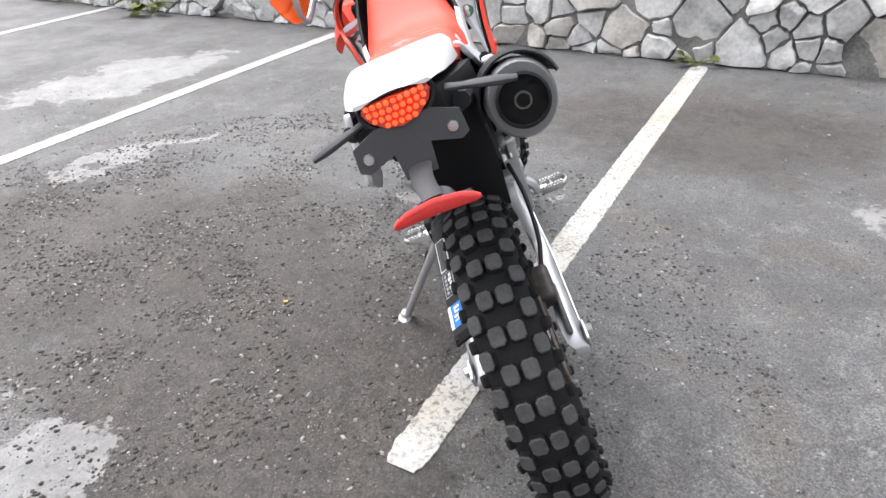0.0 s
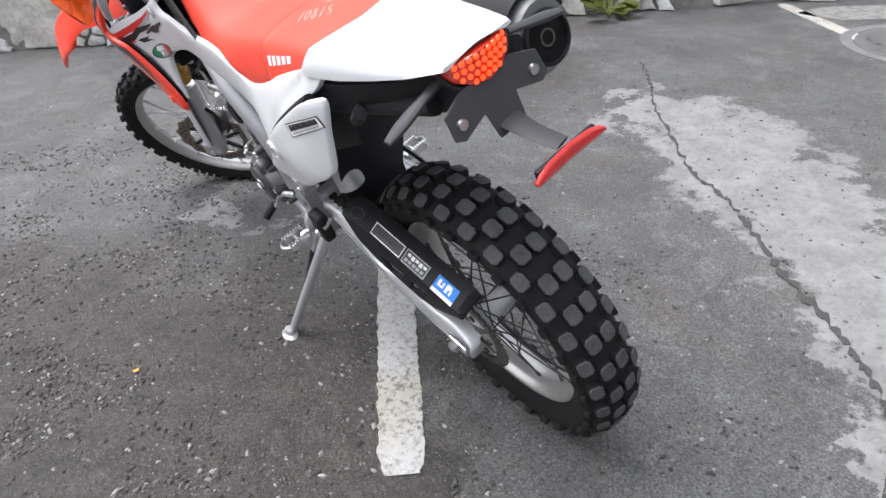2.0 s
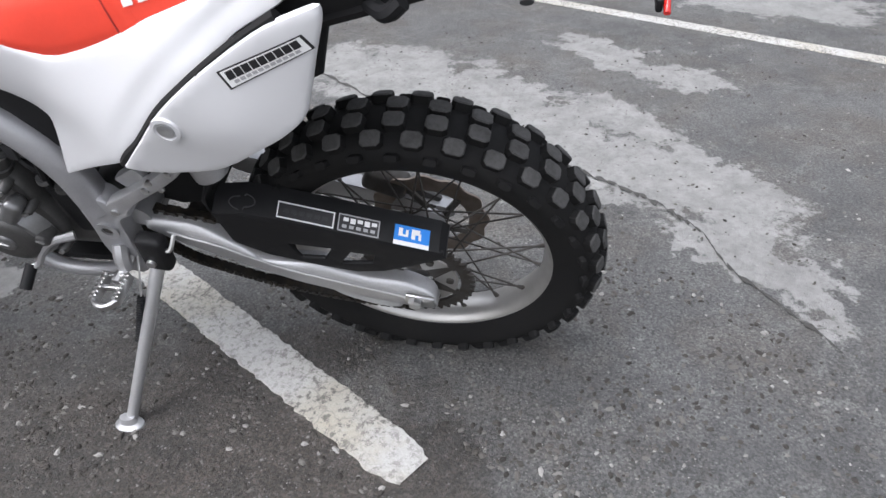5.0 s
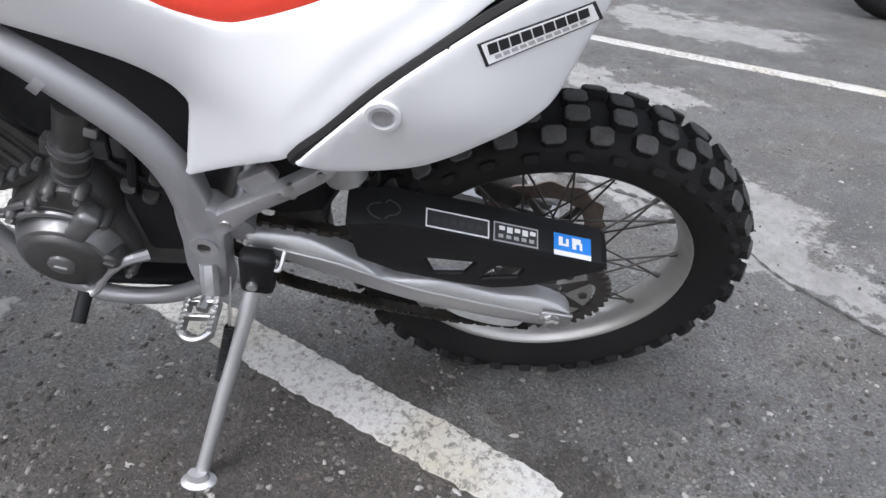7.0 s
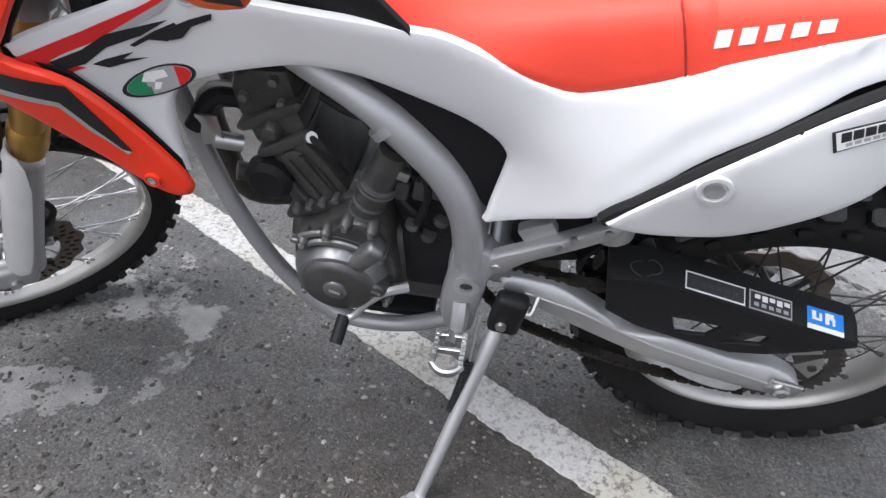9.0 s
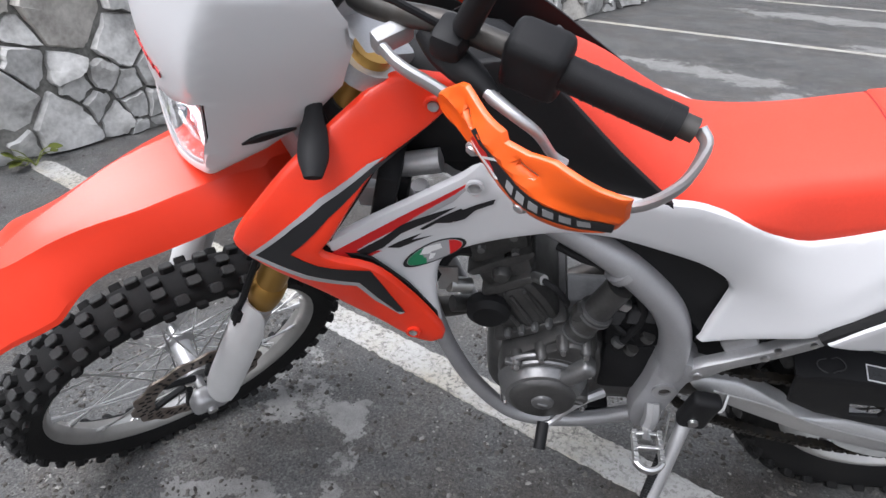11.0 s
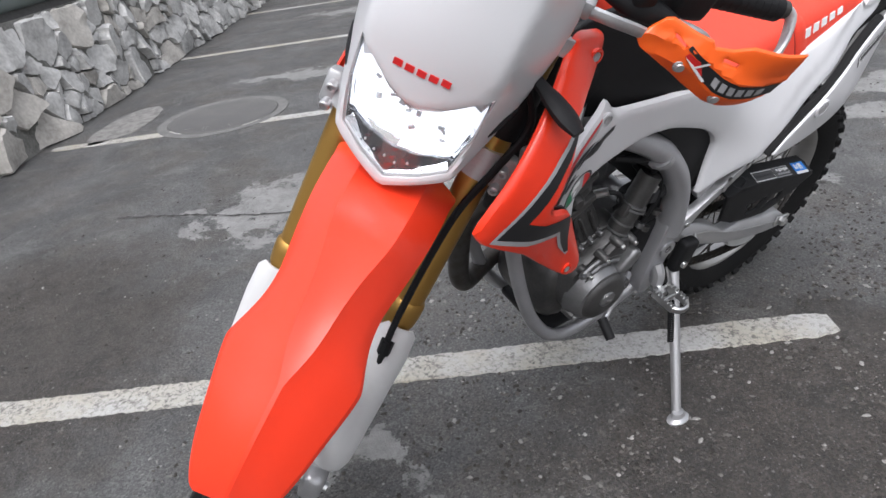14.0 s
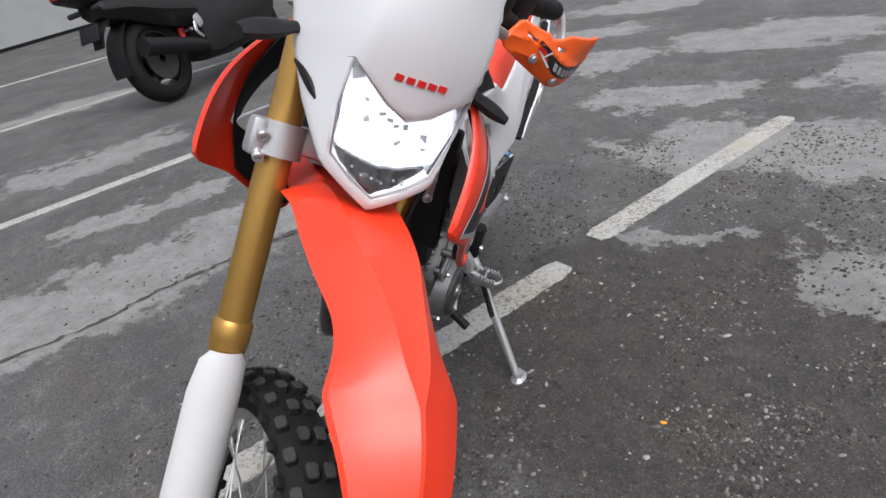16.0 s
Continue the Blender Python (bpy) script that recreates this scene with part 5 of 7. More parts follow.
part("shock_reservoir", rod((-0.062, 0.300, 0.560), (-0.062, 0.312, 0.655), 0.030, 20, 0.027), ALLOY, moto, "silver shock reservoir")
part("shock_spring", rod((0, 0.40, 0.50), (0, 0.36, 0.78), 0.035, 14), BLACK, moto)
part("mud_flap", panel([(-0.075, 0.47), (0.075, 0.47), (0.085, 0.60), (0.08, 0.84), (-0.08, 0.84), (-0.085, 0.60)], lambda a, b: 0.34 - 0.55 * max(0, b - 0.5), front, 0.003, 0.03, 0.003, n=1), BLACK, moto)
part("linkage_block", box((0.10, 0.09, 0.07), Matrix.Translation((0, 0.40, 0.36)), 0.015), DARK_STEEL, moto)
part("skid_plate", box((0.15, 0.20, 0.02), Matrix.Translation((0, 0.66, 0.30)), 0.006), BLACK, moto)

# ---- controls on the left ----
lever = part("shift_lever", tube([(-0.120, 0.590, 0.440), (-0.138, 0.620, 0.444), (-0.148, 0.648, 0.424), (-0.156, 0.670, 0.396), (-0.164, 0.688, 0.392)], [0.009, 0.0075, 0.0065, 0.006, 0.006], 8), ALLOY, moto, "cast gear shift lever")
part("rubber_toe", rod((-0.158, 0.686, 0.394), (-0.198, 0.692, 0.372), 0.0105, 12), BLACK, lever)
for s in (-1, 1):
    peg = part("foot_peg", tube([(s * 0.125, 0.50, 0.40), (s * 0.15, 0.51, 0.385), (s * 0.175, 0.515, 0.382)], 0.010, 8), STEEL, moto, "serrated steel foot peg")
    for y in (0.492, 0.534):
        bm = box((0.056, 0.006, 0.018), Matrix.Translation((s * 0.188, y, 0.385)), 0.001)
        for k in range(7):
            box((0.005, 0.007, 0.007), Matrix.Translation((s * (0.164 + 0.0085 * k), y, 0.396)), bm=bm)
        part("serrated_bar", bm, STEEL, peg)
    for x in (0.163, 0.188):
        part("cross_bar", box((0.007, 0.042, 0.014), Matrix.Translation((s * x, 0.513, 0.384)), 0.002), STEEL, peg)
    part("peg_end", tube([(s * 0.214, 0.490, 0.387), (s * 0.225, 0.500, 0.387), (s * 0.229, 0.513, 0.387), (s * 0.225, 0.526, 0.387), (s * 0.214, 0.536, 0.387)], 0.0055, 8, 4, 1.6, (0, 0, 1)), STEEL, peg)
    part("peg_hanger", tube([(s * 0.125, 0.505, 0.43), (s * 0.140, 0.505, 0.41), (s * 0.145, 0.508, 0.385)], 0.014, 8), ALLOY, peg)
FOOT = Vector((-0.338, 0.545, 0.132))
HINGE = Vector((-0.135, 0.445, 0.392))
stand = part("side_stand", tube([HINGE, HINGE.lerp(FOOT, 0.45), FOOT], [0.0125, 0.0115, 0.0105], 12, 3), ALLOY, moto, "silver side stand standing on the asphalt")
bm = revolve([(-0.006, 0.002), (-0.006, 0.020), (-0.002, 0.024), (0.004, 0.023), (0.010, 0.015), (0.022, 0.012)], 20)
part("stand_foot", bm, ALLOY, stand, m=Matrix.Translation(FOOT + Vector((-0.004, 0.0, 0.0))) @ BIKE.inverted().to_3x3().to_4x4() @ Matrix.Rotation(radians(-90), 4, 'Y') @ Matrix.Diagonal((1, 1.25, 0.85, 1)))
part("hinge_block", box((0.03, 0.05, 0.085), Matrix.Translation((-0.135, 0.432, 0.430)) @ Matrix.Rotation(radians(10), 4, 'X'), 0.010, seg=3), BLACK, stand)
part("hinge_bolt", revolve([(-0.006, 0.001), (-0.006, 0.008), (0.003, 0.009)], 12), STEEL, stand, m=Matrix.Translation((-0.150, 0.440, 0.415)))
sp0, sp1 = Vector((-0.180, 0.482, 0.348)), Vector((-0.230, 0.505, 0.268))
coil = [sp0.lerp(sp1, i / 150) + 0.0062 * (Vector((0.77, 0, -0.5)) * math.cos(i * 0.8) + Vector((0, 1, 0)) * math.sin(i * 0.8)) for i in range(151)]
part("stand_spring", tube(coil, 0.0022, 5, 1), BLACK, stand)
part("spring_hook", tube([sp0, HINGE + Vector((0, 0.03, 0.02))], 0.002, 6, 1), STEEL, stand)
part("stand_switch_wire", tube([(-0.13, 0.42, 0.45), (-0.14, 0.40, 0.44), (-0.12, 0.39, 0.46)], 0.004, 6), STEEL, stand)

# ---- body panels ----
WHITE_C = [(.975, .872, .212), (.848, .68, .172), (.79, .93, .120), (.80, .906, .130), (.853, .809, .146), (.68, .90, .124), (.56, .885, .126), (.467, .635, .138), (.455, .725, .119), (.35, .70, .156), (.362, .83, .112), (.25, .865, .111), (.12, .912, .102), (.05, .935, .098), (.6, .83, .128), (.47, .80, .122), (.2, .83, .145), (.40, .76, .132)]
COVER_C = [(.135, .837, .158), (.038, .882, .137), (.227, .763, .177), (.0, .909, .122), (.06, .776, .150), (.31, .7, .175), (.2, .7, .17), (.15, .76, .175)]
SHROUD_C = [(1.087, .877, .208), (.885, .691, .192), (.808, 1.031, .098), (.974, .883, .222), (.845, .68, .185), (.935, .95, .198), (.885, 1.0, .148), (.935, .72, .197), (1.005, .78, .208)]
white_h, cover_h, shroud_h = thin_plate(WHITE_C), thin_plate(COVER_C), thin_plate(SHROUD_C)
LEDGE = [Vector(q) for q in ((0.03, 0.940), (0.06, 0.907), (0.125, 0.868), (0.194, 0.822), (0.244, 0.784), (0.298, 0.731), (0.342, 0.690), (0.40, 0.66))]


def ledge_h(a, b):
    """The white panel's relief, stepped down along its rear edge."""
    p = Vector((a, b))
    d = 1.0
    for u, v in zip(LEDGE, LEDGE[1:]):
        t = max(0.0, min(1.0, (p - u).dot(v - u) / (v - u).length_squared))
        d = min(d, (p - u.lerp(v, t)).length)
    k = max(0.0, min(1.0, (0.034 - d) / 0.010))
    return white_h(a, b) - 0.005 * k * k * (3 - 2 * k) * max(0.0, min(1.0, (0.36 - a) / 0.10)) * max(0.0, min(1.0, (a - 0.06) / 0.06))


WHITE_O = [(0.976, 0.879), (0.942, 0.892), (0.883, 0.904), (0.82, 0.923), (0.796, 0.932), (0.772, 0.909), (0.735, 0.902), (0.699, 0.899), (0.623, 0.894), (0.560, 0.888), (0.524, 0.880), (0.461, 0.850), (0.426, 0.834), (0.392, 0.823), (0.362, 0.827), (0.303, 0.845), (0.250, 0.867), (0.164, 0.897), (0.109, 0.916), (0.072, 0.931), (0.03, 0.940), (0.052, 0.901), (0.120, 0.864), (0.142, 0.849), (0.189, 0.818), (0.239, 0.780), (0.293, 0.727), (0.338, 0.686), (0.360, 0.673), (0.470, 0.627), (0.475, 0.639), (0.469, 0.665), (0.456, 0.716), (0.458, 0.731), (0.472, 0.751), (0.504, 0.775), (0.546, 0.796), (0.599, 0.818), (0.638, 0.829), (0.689, 0.832), (0.732, 0.825), (0.788, 0.813), (0.824, 0.802), (0.844, 0.790), (0.852, 0.77), (0.854, 0.726), (0.85, 0.681), (0.883, 0.739), (0.933, 0.828), (0.951, 0.849)]
COVER_O = [(0.329, 0.687), (0.283, 0.677), (0.208, 0.682), (0.171, 0.697), (0.129, 0.722), (0.089, 0.742), (0.060, 0.766), (0.045, 0.800), (0.030, 0.842), (0.014, 0.884), (0.014, 0.900), (0.026, 0.901), (0.067, 0.890), (0.098, 0.876), (0.144, 0.850), (0.1905, 0.8215), (0.2385, 0.784), (0.2905, 0.731), (0.324, 0.697)]
SHROUD_O = [(0.81, 1.029), (0.847, 1.048), (0.891, 1.057), (0.94, 1.032), (1.002, 0.986), (1.055, 0.928), (1.088, 0.882), (1.086, 0.866), (1.072, 0.849), (1.006, 0.8), (0.953, 0.741), (0.889, 0.675), (0.86, 0.659), (0.845, 0.664), (0.847, 0.694), (0.885, 0.774), (0.924, 0.840), (0.975, 0.873), (0.962, 0.897), (0.909, 0.968), (0.853, 0.997)]
STRIPE_O = [(1.062, 0.861), (1.002, 0.918), (0.963, 0.948), (0.911, 0.976), (0.887, 0.983), (0.914, 0.967), (0.96, 0.93), (1.015, 0.873), (0.983, 0.855), (0.924, 0.838), (0.908, 0.782), (0.893, 0.737), (0.903, 0.74), (0.924, 0.776), (0.941, 0.815), (1.002, 0.833)]
EDGE_O = [(1.072, 0.859), (1.009, 0.919), (0.969, 0.953), (0.916, 0.98), (0.898, 0.983), (0.911, 0.976), (0.963, 0.948), (1.002, 0.918), (1.062, 0.861), (1.002, 0.833), (0.941, 0.815), (0.924, 0.776), (0.903, 0.74), (0.893, 0.737), (0.899, 0.733), (0.928, 0.771), (0.945, 0.809), (1.007, 0.825)]
tank = part("fuel_tank", loft([[(w * c, y, z + h * s_) for c, s_ in [(math.cos(a), math.sin(a)) for a in [2 * math.pi * j / 24 for j in range(24)]]] for y, z, w, h in ((0.60, 0.87, 0.08, 0.03), (0.64, 0.88, 0.085, 0.05), (0.70, 0.90, 0.090, 0.085), (0.78, 0.935, 0.092, 0.110), (0.86, 0.95, 0.09, 0.105), (0.93, 0.95, 0.06, 0.08))]), BLACK, moto, "black tank cover between the red seat and shrouds")
TANK_SIDE = [(0.545, 0.868), (0.566, 0.889), (0.645, 0.962), (0.717, 1.030), (0.75, 1.050), (0.80, 1.045), (0.85, 1.02), (0.85, 0.91), (0.75, 0.88), (0.66, 0.872), (0.59, 0.862)]
for pl, s in ((left, -1), (right, 1)):
    part("tank_side", panel(TANK_SIDE, lambda a, b: 0.126 - 0.15 * max(0.0, a - 0.56) - 0.16 * max(0.0, b - 0.95), pl, 0.004, 0.02, 0.004, n=2), BLACK, tank)
    p = part("side_panel", panel(WHITE_O, ledge_h, pl, 0.004, 0.012, 0.007, n=2), WHITE, moto, "glossy white body side panel")
    c = part("side_cover", panel(COVER_O, cover_h, pl, 0.004, 0.014, 0.005, n=2), WHITE, moto, "white rear side cover")
    # black tube laid in the gap as the shade between panel and cover
    part("gap_shade", tube([pl(a, b, cover_h(a, b) - 0.014) for a, b in ((0.334, 0.686), (0.320, 0.701), (0.289, 0.727), (0.237, 0.780), (0.188, 0.817), (0.141, 0.847), (0.097, 0.872), (0.062, 0.890))], 0.010, 8, 3), RUBBER, c)
    g = part("radiator_shroud", panel(SHROUD_O, shroud_h, pl, 0.004, 0.018, 0.007, n=2), SHROUD_RED, moto, "red radiator shroud with a black and grey stripe")
    part("shroud_stripe", panel(STRIPE_O, shroud_h, pl, 0.0004, 0.018, 0.0, n=1, lift=0.0012), DECAL_BLACK, g)
    part("stripe_edge", panel(EDGE_O, shroud_h, pl, 0.0004, 0.018, 0.0, n=1, lift=0.0018), DECAL_GREY, g)
    cen = Vector((sum(q[0] for q in SHROUD_O) / len(SHROUD_O), sum(q[1] for q in SHROUD_O) / len(SHROUD_O)))
    part("shroud_lining", panel([(min(u, 0.985 - 0.2 * (v - 0.85)), v) for u, v in [cen.lerp(Vector(q), 0.93) for q in SHROUD_O]], shroud_h, pl, 0.004, 0.03, 0.0, n=1, lift=-0.0165), BLACK, g, "black shroud lining")
    part("radiator_core", box((0.075, 0.028, 0.20), Matrix.Translation((s * 0.115, 0.925, 0.84)) @ Matrix.Rotation(radians(14), 4, 'X'), 0.006), BLACK, moto)
    part("inner_panel", panel([(0.675, 0.845), (0.574, 0.835), (0.509, 0.81), (0.450, 0.78), (0.440, 0.722), (0.462, 0.60), (0.484, 0.63), (0.53, 0.715), (0.586, 0.775)], lambda a, b: 0.106, pl, 0.004, 0.03, 0.004, n=1), BLACK, moto)
    part("inner_cover", panel([(0.36, 0.69), (0.47, 0.64), (0.45, 0.60), (0.30, 0.66), (0.05, 0.78), (0.0, 0.92), (0.10, 0.90), (0.24, 0.80)], lambda a, b: 0.090, pl, 0.004, 0.03, 0.004, n=1), BLACK, moto)
    for (y, z), hh, par, r in (((0.231, 0.766), cover_h, c, 0.013), ((0.885, 0.691), shroud_h, g, 0.007), ((0.802, 0.909), white_h, p, 0.008), ((0.847, 1.020), shroud_h, g, 0.008)):
        x = hh(y, z)
        bm = revolve([(-0.001, r * 1.5), (0.0035, r * 1.45), (0.004, r * 1.1), (0.0015, r), (0.001, 0.001)], 20)
        part("bolt_seat", bm, WHITE if par in (p, c) else SHROUD_RED, par, m=Matrix.Translation((s * x, y, z)) @ Matrix.Rotation(0 if s > 0 else math.pi, 4, 'Z'))
        bm = revolve([(0.0, 0.001), (0.0, r * 0.85), (0.004, r * 0.8), (0.0035, r * 0.35), (0.0025, 0.001)], 16)
        part("bolt", bm, ALLOY, par, m=Matrix.Translation((s * x, y, z)) @ Matrix.Rotation(0 if s > 0 else math.pi, 4, 'Z'))
    # red flash and dark brush marks on the white panel, drawn as plain shapes
    deco = [([(0.97, 0.867), (0.908, 0.882), (0.851, 0.899), (0.802, 0.919), (0.836, 0.896), (0.898, 0.869), (0.928, 0.862), (0.942, 0.857), (0.915, 0.841), (0.936, 0.838)], DECAL_RED, 0.0006),
            ([(0.923, 0.858), (0.878, 0.878), (0.826, 0.903), (0.8, 0.919), (0.827, 0.893), (0.867, 0.874), (0.893, 0.863), (0.915, 0.855)], DECAL_GREY, 0.0010),
            ([(0.942, 0.856), (0.911, 0.863), (0.888, 0.875), (0.854, 0.879), (0.824, 0.884), (0.855, 0.868), (0.891, 0.86), (0.913, 0.846), (0.933, 0.844)], DECAL_BLACK, 0.0014),
            ([(0.908, 0.844), (0.896, 0.847), (0.868, 0.85), (0.88, 0.843), (0.856, 0.841), (0.895, 0.836)], DECAL_BLACK, 0.0014),
            ([(0.869, 0.859), (0.842, 0.872), (0.818, 0.881), (0.812, 0.87), (0.831, 0.859), (0.849, 0.863), (0.865, 0.856)], DECAL_BLACK, 0.0018),
            ([(0.828, 0.874), (0.802, 0.884), (0.777, 0.89), (0.779, 0.883), (0.801, 0.876), (0.814, 0.863), (0.827, 0.86)], DECAL_BLACK, 0.0022)]
    for o, mat, lift in deco:
        part("panel_flash", panel(o, white_h, pl, 0.0003, 0.02, 0.0, n=1, lift=lift), mat, p)
    oval = lambda k: [(0.853 + k * (0.040 * math.cos(a) - 0.004 * math.sin(a)), 0.811 + k * (0.0185 * math.sin(a) - 0.006 * math.cos(a))) for a in [2 * math.pi * j / 28 for j in range(28)]]
    part("round_decal", panel(oval(1.0), white_h, pl, 0.0003, 0.03, 0.0, n=1, lift=0.0010), DECAL_BLACK, p, "oval sticker in green, white and red")
    part("decal_field", panel(oval(0.88), white_h, pl, 0.0003, 0.03, 0.0, n=1, lift=0.0014), DECAL_GREY, p)
    part("decal_green", panel([q for q in oval(0.86) if q[0] > 0.860], white_h, pl, 0.0003, 0.03, 0.0, n=1, lift=0.0018), GREEN, p)
    part("decal_red", panel([q for q in oval(0.86) if q[0] < 0.838], white_h, pl, 0.0003, 0.03, 0.0, n=1, lift=0.0018), DECAL_RED, p)
    part("decal_mark", panel([(0.872, 0.812), (0.866, 0.823), (0.846, 0.824), (0.844, 0.815), (0.858, 0.812), (0.862, 0.800), (0.856, 0.800), (0.852, 0.808)], white_h, pl, 0.0003, 0.03, 0.0, n=1, lift=0.0022), DECAL_WHITE, p)
    # two-line maker's plate on the rear cover
    st = [(0.141, 0.841), (0.131, 0.818), (0.025, 0.858), (0.036, 0.876)]
    part("plate_decal", panel(st, cover_h, pl, 0.0003, 0.02, 0.0, n=1, lift=0.0008), DECAL_BLACK, c, "white sticker with dark bars in a black border")
    f = lambda u, v: tuple(Vector(st[0]).lerp(Vector(st[3]), u).lerp(Vector(st[1]).lerp(Vector(st[2]), u), v))
    part("plate_field", panel([f(.03, .07), f(.97, .07), f(.97, .93), f(.03, .93)], cover_h, pl, 0.0003, 0.02, 0.0, n=1, lift=0.0014), DECAL_WHITE, c)
    for k in range(9):
        u = 0.075 + k * 0.096
        part("plate_bar", panel([f(u, .14), f(u + .084, .14), f(u + .074, .58), f(u - .010, .58)], cover_h, pl, 0.0003, 0.05, 0.0, n=1, lift=0.0019), DECAL_BLACK, c)
    for k in range(11):
        u = 0.10 + k * 0.072
        part("plate_bar", panel([f(u, .66), f(u + .055, .66), f(u + .055, .82), f(u, .82)], cover_h, pl, 0.0003, 0.05, 0.0, n=1, lift=0.0019), DECAL_GREY, c)

# ---- seat and tail ----
CROWN = 0.008


def seat_loop(y, ztop, zlow, wtop, wlow):
    pts = []
    for u in np.linspace(-1, 1, 25):
        a = abs(u)
        if a < 0.62:
            x, z = wtop * (a / 0.62), ztop - CROWN * (a / 0.62) ** 2.2
        else:
            t = (a - 0.62) / 0.38
            x = wtop + (wlow - wtop) * t ** 0.7
            z = ztop - CROWN + (zlow - ztop + CROWN) * t ** 1.25
        pts.append((math.copysign(x, u), y, z))
    return pts + [(wlow * 0.9 * k, y, zlow - 0.02) for k in (1, 0.5, 0, -0.5, -1)]


SEAT = [(0.735, 1.035, 1.015, 0.030, 0.050), (0.70, 1.022, 0.985, 0.045, 0.072), (0.646, 0.990, 0.938, 0.058, 0.090), (0.597, 0.951, 0.900, 0.066, 0.104), (0.545, 0.914, 0.872, 0.074, 0.114), (0.505, 0.900, 0.858, 0.078, 0.117), (0.45, 0.899, 0.838, 0.080, 0.116), (0.39, 0.907, 0.815, 0.080, 0.112),
        (0.33, 0.918, 0.828, 0.080, 0.110), (0.285, 0.925, 0.843, 0.080, 0.109), (0.22, 0.935, 0.865, 0.080, 0.107), (0.15, 0.943, 0.893, 0.079, 0.103), (0.08, 0.950, 0.918, 0.078, 0.098), (0.03, 0.953, 0.930, 0.076, 0.094), (0.0, 0.953, 0.940, 0.072, 0.088)]
seat_rows = smooth_line([tuple(r) [:3] for r in SEAT], 4)
seat_w = smooth_line([(r[3], r[4], 0) for r in SEAT], 4)
seat = part("seat", loft([seat_loop(a.x, a.y, a.z, b.x, b.y) for a, b in zip(seat_rows, seat_w)]), SEAT_RED, moto, "long red vinyl seat with a strap seam", sharp=60)
def seat_side(y, t, out=0.0):
    """A point of the seat's flank: t runs from the top edge (0) to the lower rim (1)."""
    for A, B in zip(SEAT, SEAT[1:]):
        if B[0] <= y <= A[0]:
            k = (A[0] - y) / (A[0] - B[0])
            ztop, zlow, wt, wl = (A[i] + (B[i] - A[i]) * k for i in (1, 2, 3, 4))
    return wt + (wl - wt) * t ** 0.7 + out, y, ztop - CROWN + (zlow - ztop + CROWN) * t ** 1.25


strap = []
for dy, d in ((0.0, -0.001), (0.002, 0.0016), (0.026, 0.0012), (0.032, -0.001)):
    side = [Vector(seat_side(0.296 - dy - 0.020 * t, t, d)) + Vector((0, 0, d * (1 - t))) for t in (0.0, 0.15, 0.35, 0.6, 0.8, 0.93)]
    flat = [Vector((side[0].x * q, 0.296 - dy, side[0].z + CROWN * (1 - q ** 2.2))) for q in (0.75, 0.5, 0.25, 0.0)]
    half = side[::-1] + flat
    strap.append([(-p.x, p.y, p.z) for p in half] + [tuple(p) for p in half[-2::-1]])
part("welt", loft(strap, ring=False), SEAT_RED, seat, "flat red welt across the seat", sharp=70)
part("seat_seam", tube([(x * 1.004, y + 0.002, z + 0.0005) for x, y, z in strap[0]], 0.0016, 5, 1), material("seam_thread", (0.3, 0.02, 0.015), 0.7), seat)
# maker's word on the seat: plain raised bars
for k in range(5):
    for s in (-1, 1):
        y0 = 0.2535 - 0.0225 * k
        quad = [(y0 + 0.0072, 0.60), (y0 - 0.0072, 0.60), (y0 - 0.0072, 0.38), (y0 + 0.0072, 0.38)]
        rows = [[Vector((s * seat_side(y, t, o)[0], *seat_side(y, t)[1:])) for y, t in quad] for o in (0.0014, -0.001)]
        part("letter_bar", loft(rows), DECAL_WHITE, seat)
# hand-written chalk marks on the vinyl: each stroke in a unit cell, laid on the seat top
STROKES = {"1": [[(0.35, 0.0), (0.62, 1.0)]],
           "0": [[(0.55, 1.0), (0.2, 0.8), (0.1, 0.3), (0.4, 0.0), (0.8, 0.25), (0.9, 0.75), (0.55, 1.0)]],
           "8": [[(0.8, 0.9), (0.4, 1.0), (0.3, 0.7), (0.75, 0.4), (0.7, 0.05), (0.25, 0.0), (0.2, 0.3), (0.6, 0.6), (0.8, 0.9)]],
           "5": [[(0.95, 1.0), (0.4, 0.95), (0.32, 0.58), (0.75, 0.5), (0.8, 0.12), (0.2, 0.0)]],
           "F": [[(0.3, 0.0), (0.3, 1.0), (0.95, 1.0)], [(0.3, 0.55), (0.8, 0.55)], [(0.1, 0.0), (0.75, 0.0)]]}


def chalk(word, origin, step, up):
    o, a, b = Vector(origin), Vector(step), Vector(up)
    for k, c in enumerate(word):
        for line in STROKES[c]:
            pts = []
            for u, v in line:
                p = o + a * (k + u * 0.8) + b * v
                pts.append((p.x, p.y, seat_top(p.x, p.y) + 0.0006))
            part("seat_mark", tube(pts, 0.0013, 5, 4, 0.35, (0, 0, 1)), CHALK, seat, "pale chalk stroke")


def seat_top(x, y):
    rows_ = [(r[0], r[1], r[3]) for r in SEAT][::-1]
    top, wt = (float(np.interp(y, [r[0] for r in rows_], [r[i] for r in rows_])) for i in (1, 2))
    return top - CROWN * (min(1.0, abs(x) / wt)) ** 2.2


chalk("10815", (-0.033, 0.226), (0.0066, -0.0158), (0.027, 0.034))
chalk("F", (0.034, 0.234), (0.007, -0.028), (0.026, 0.028))


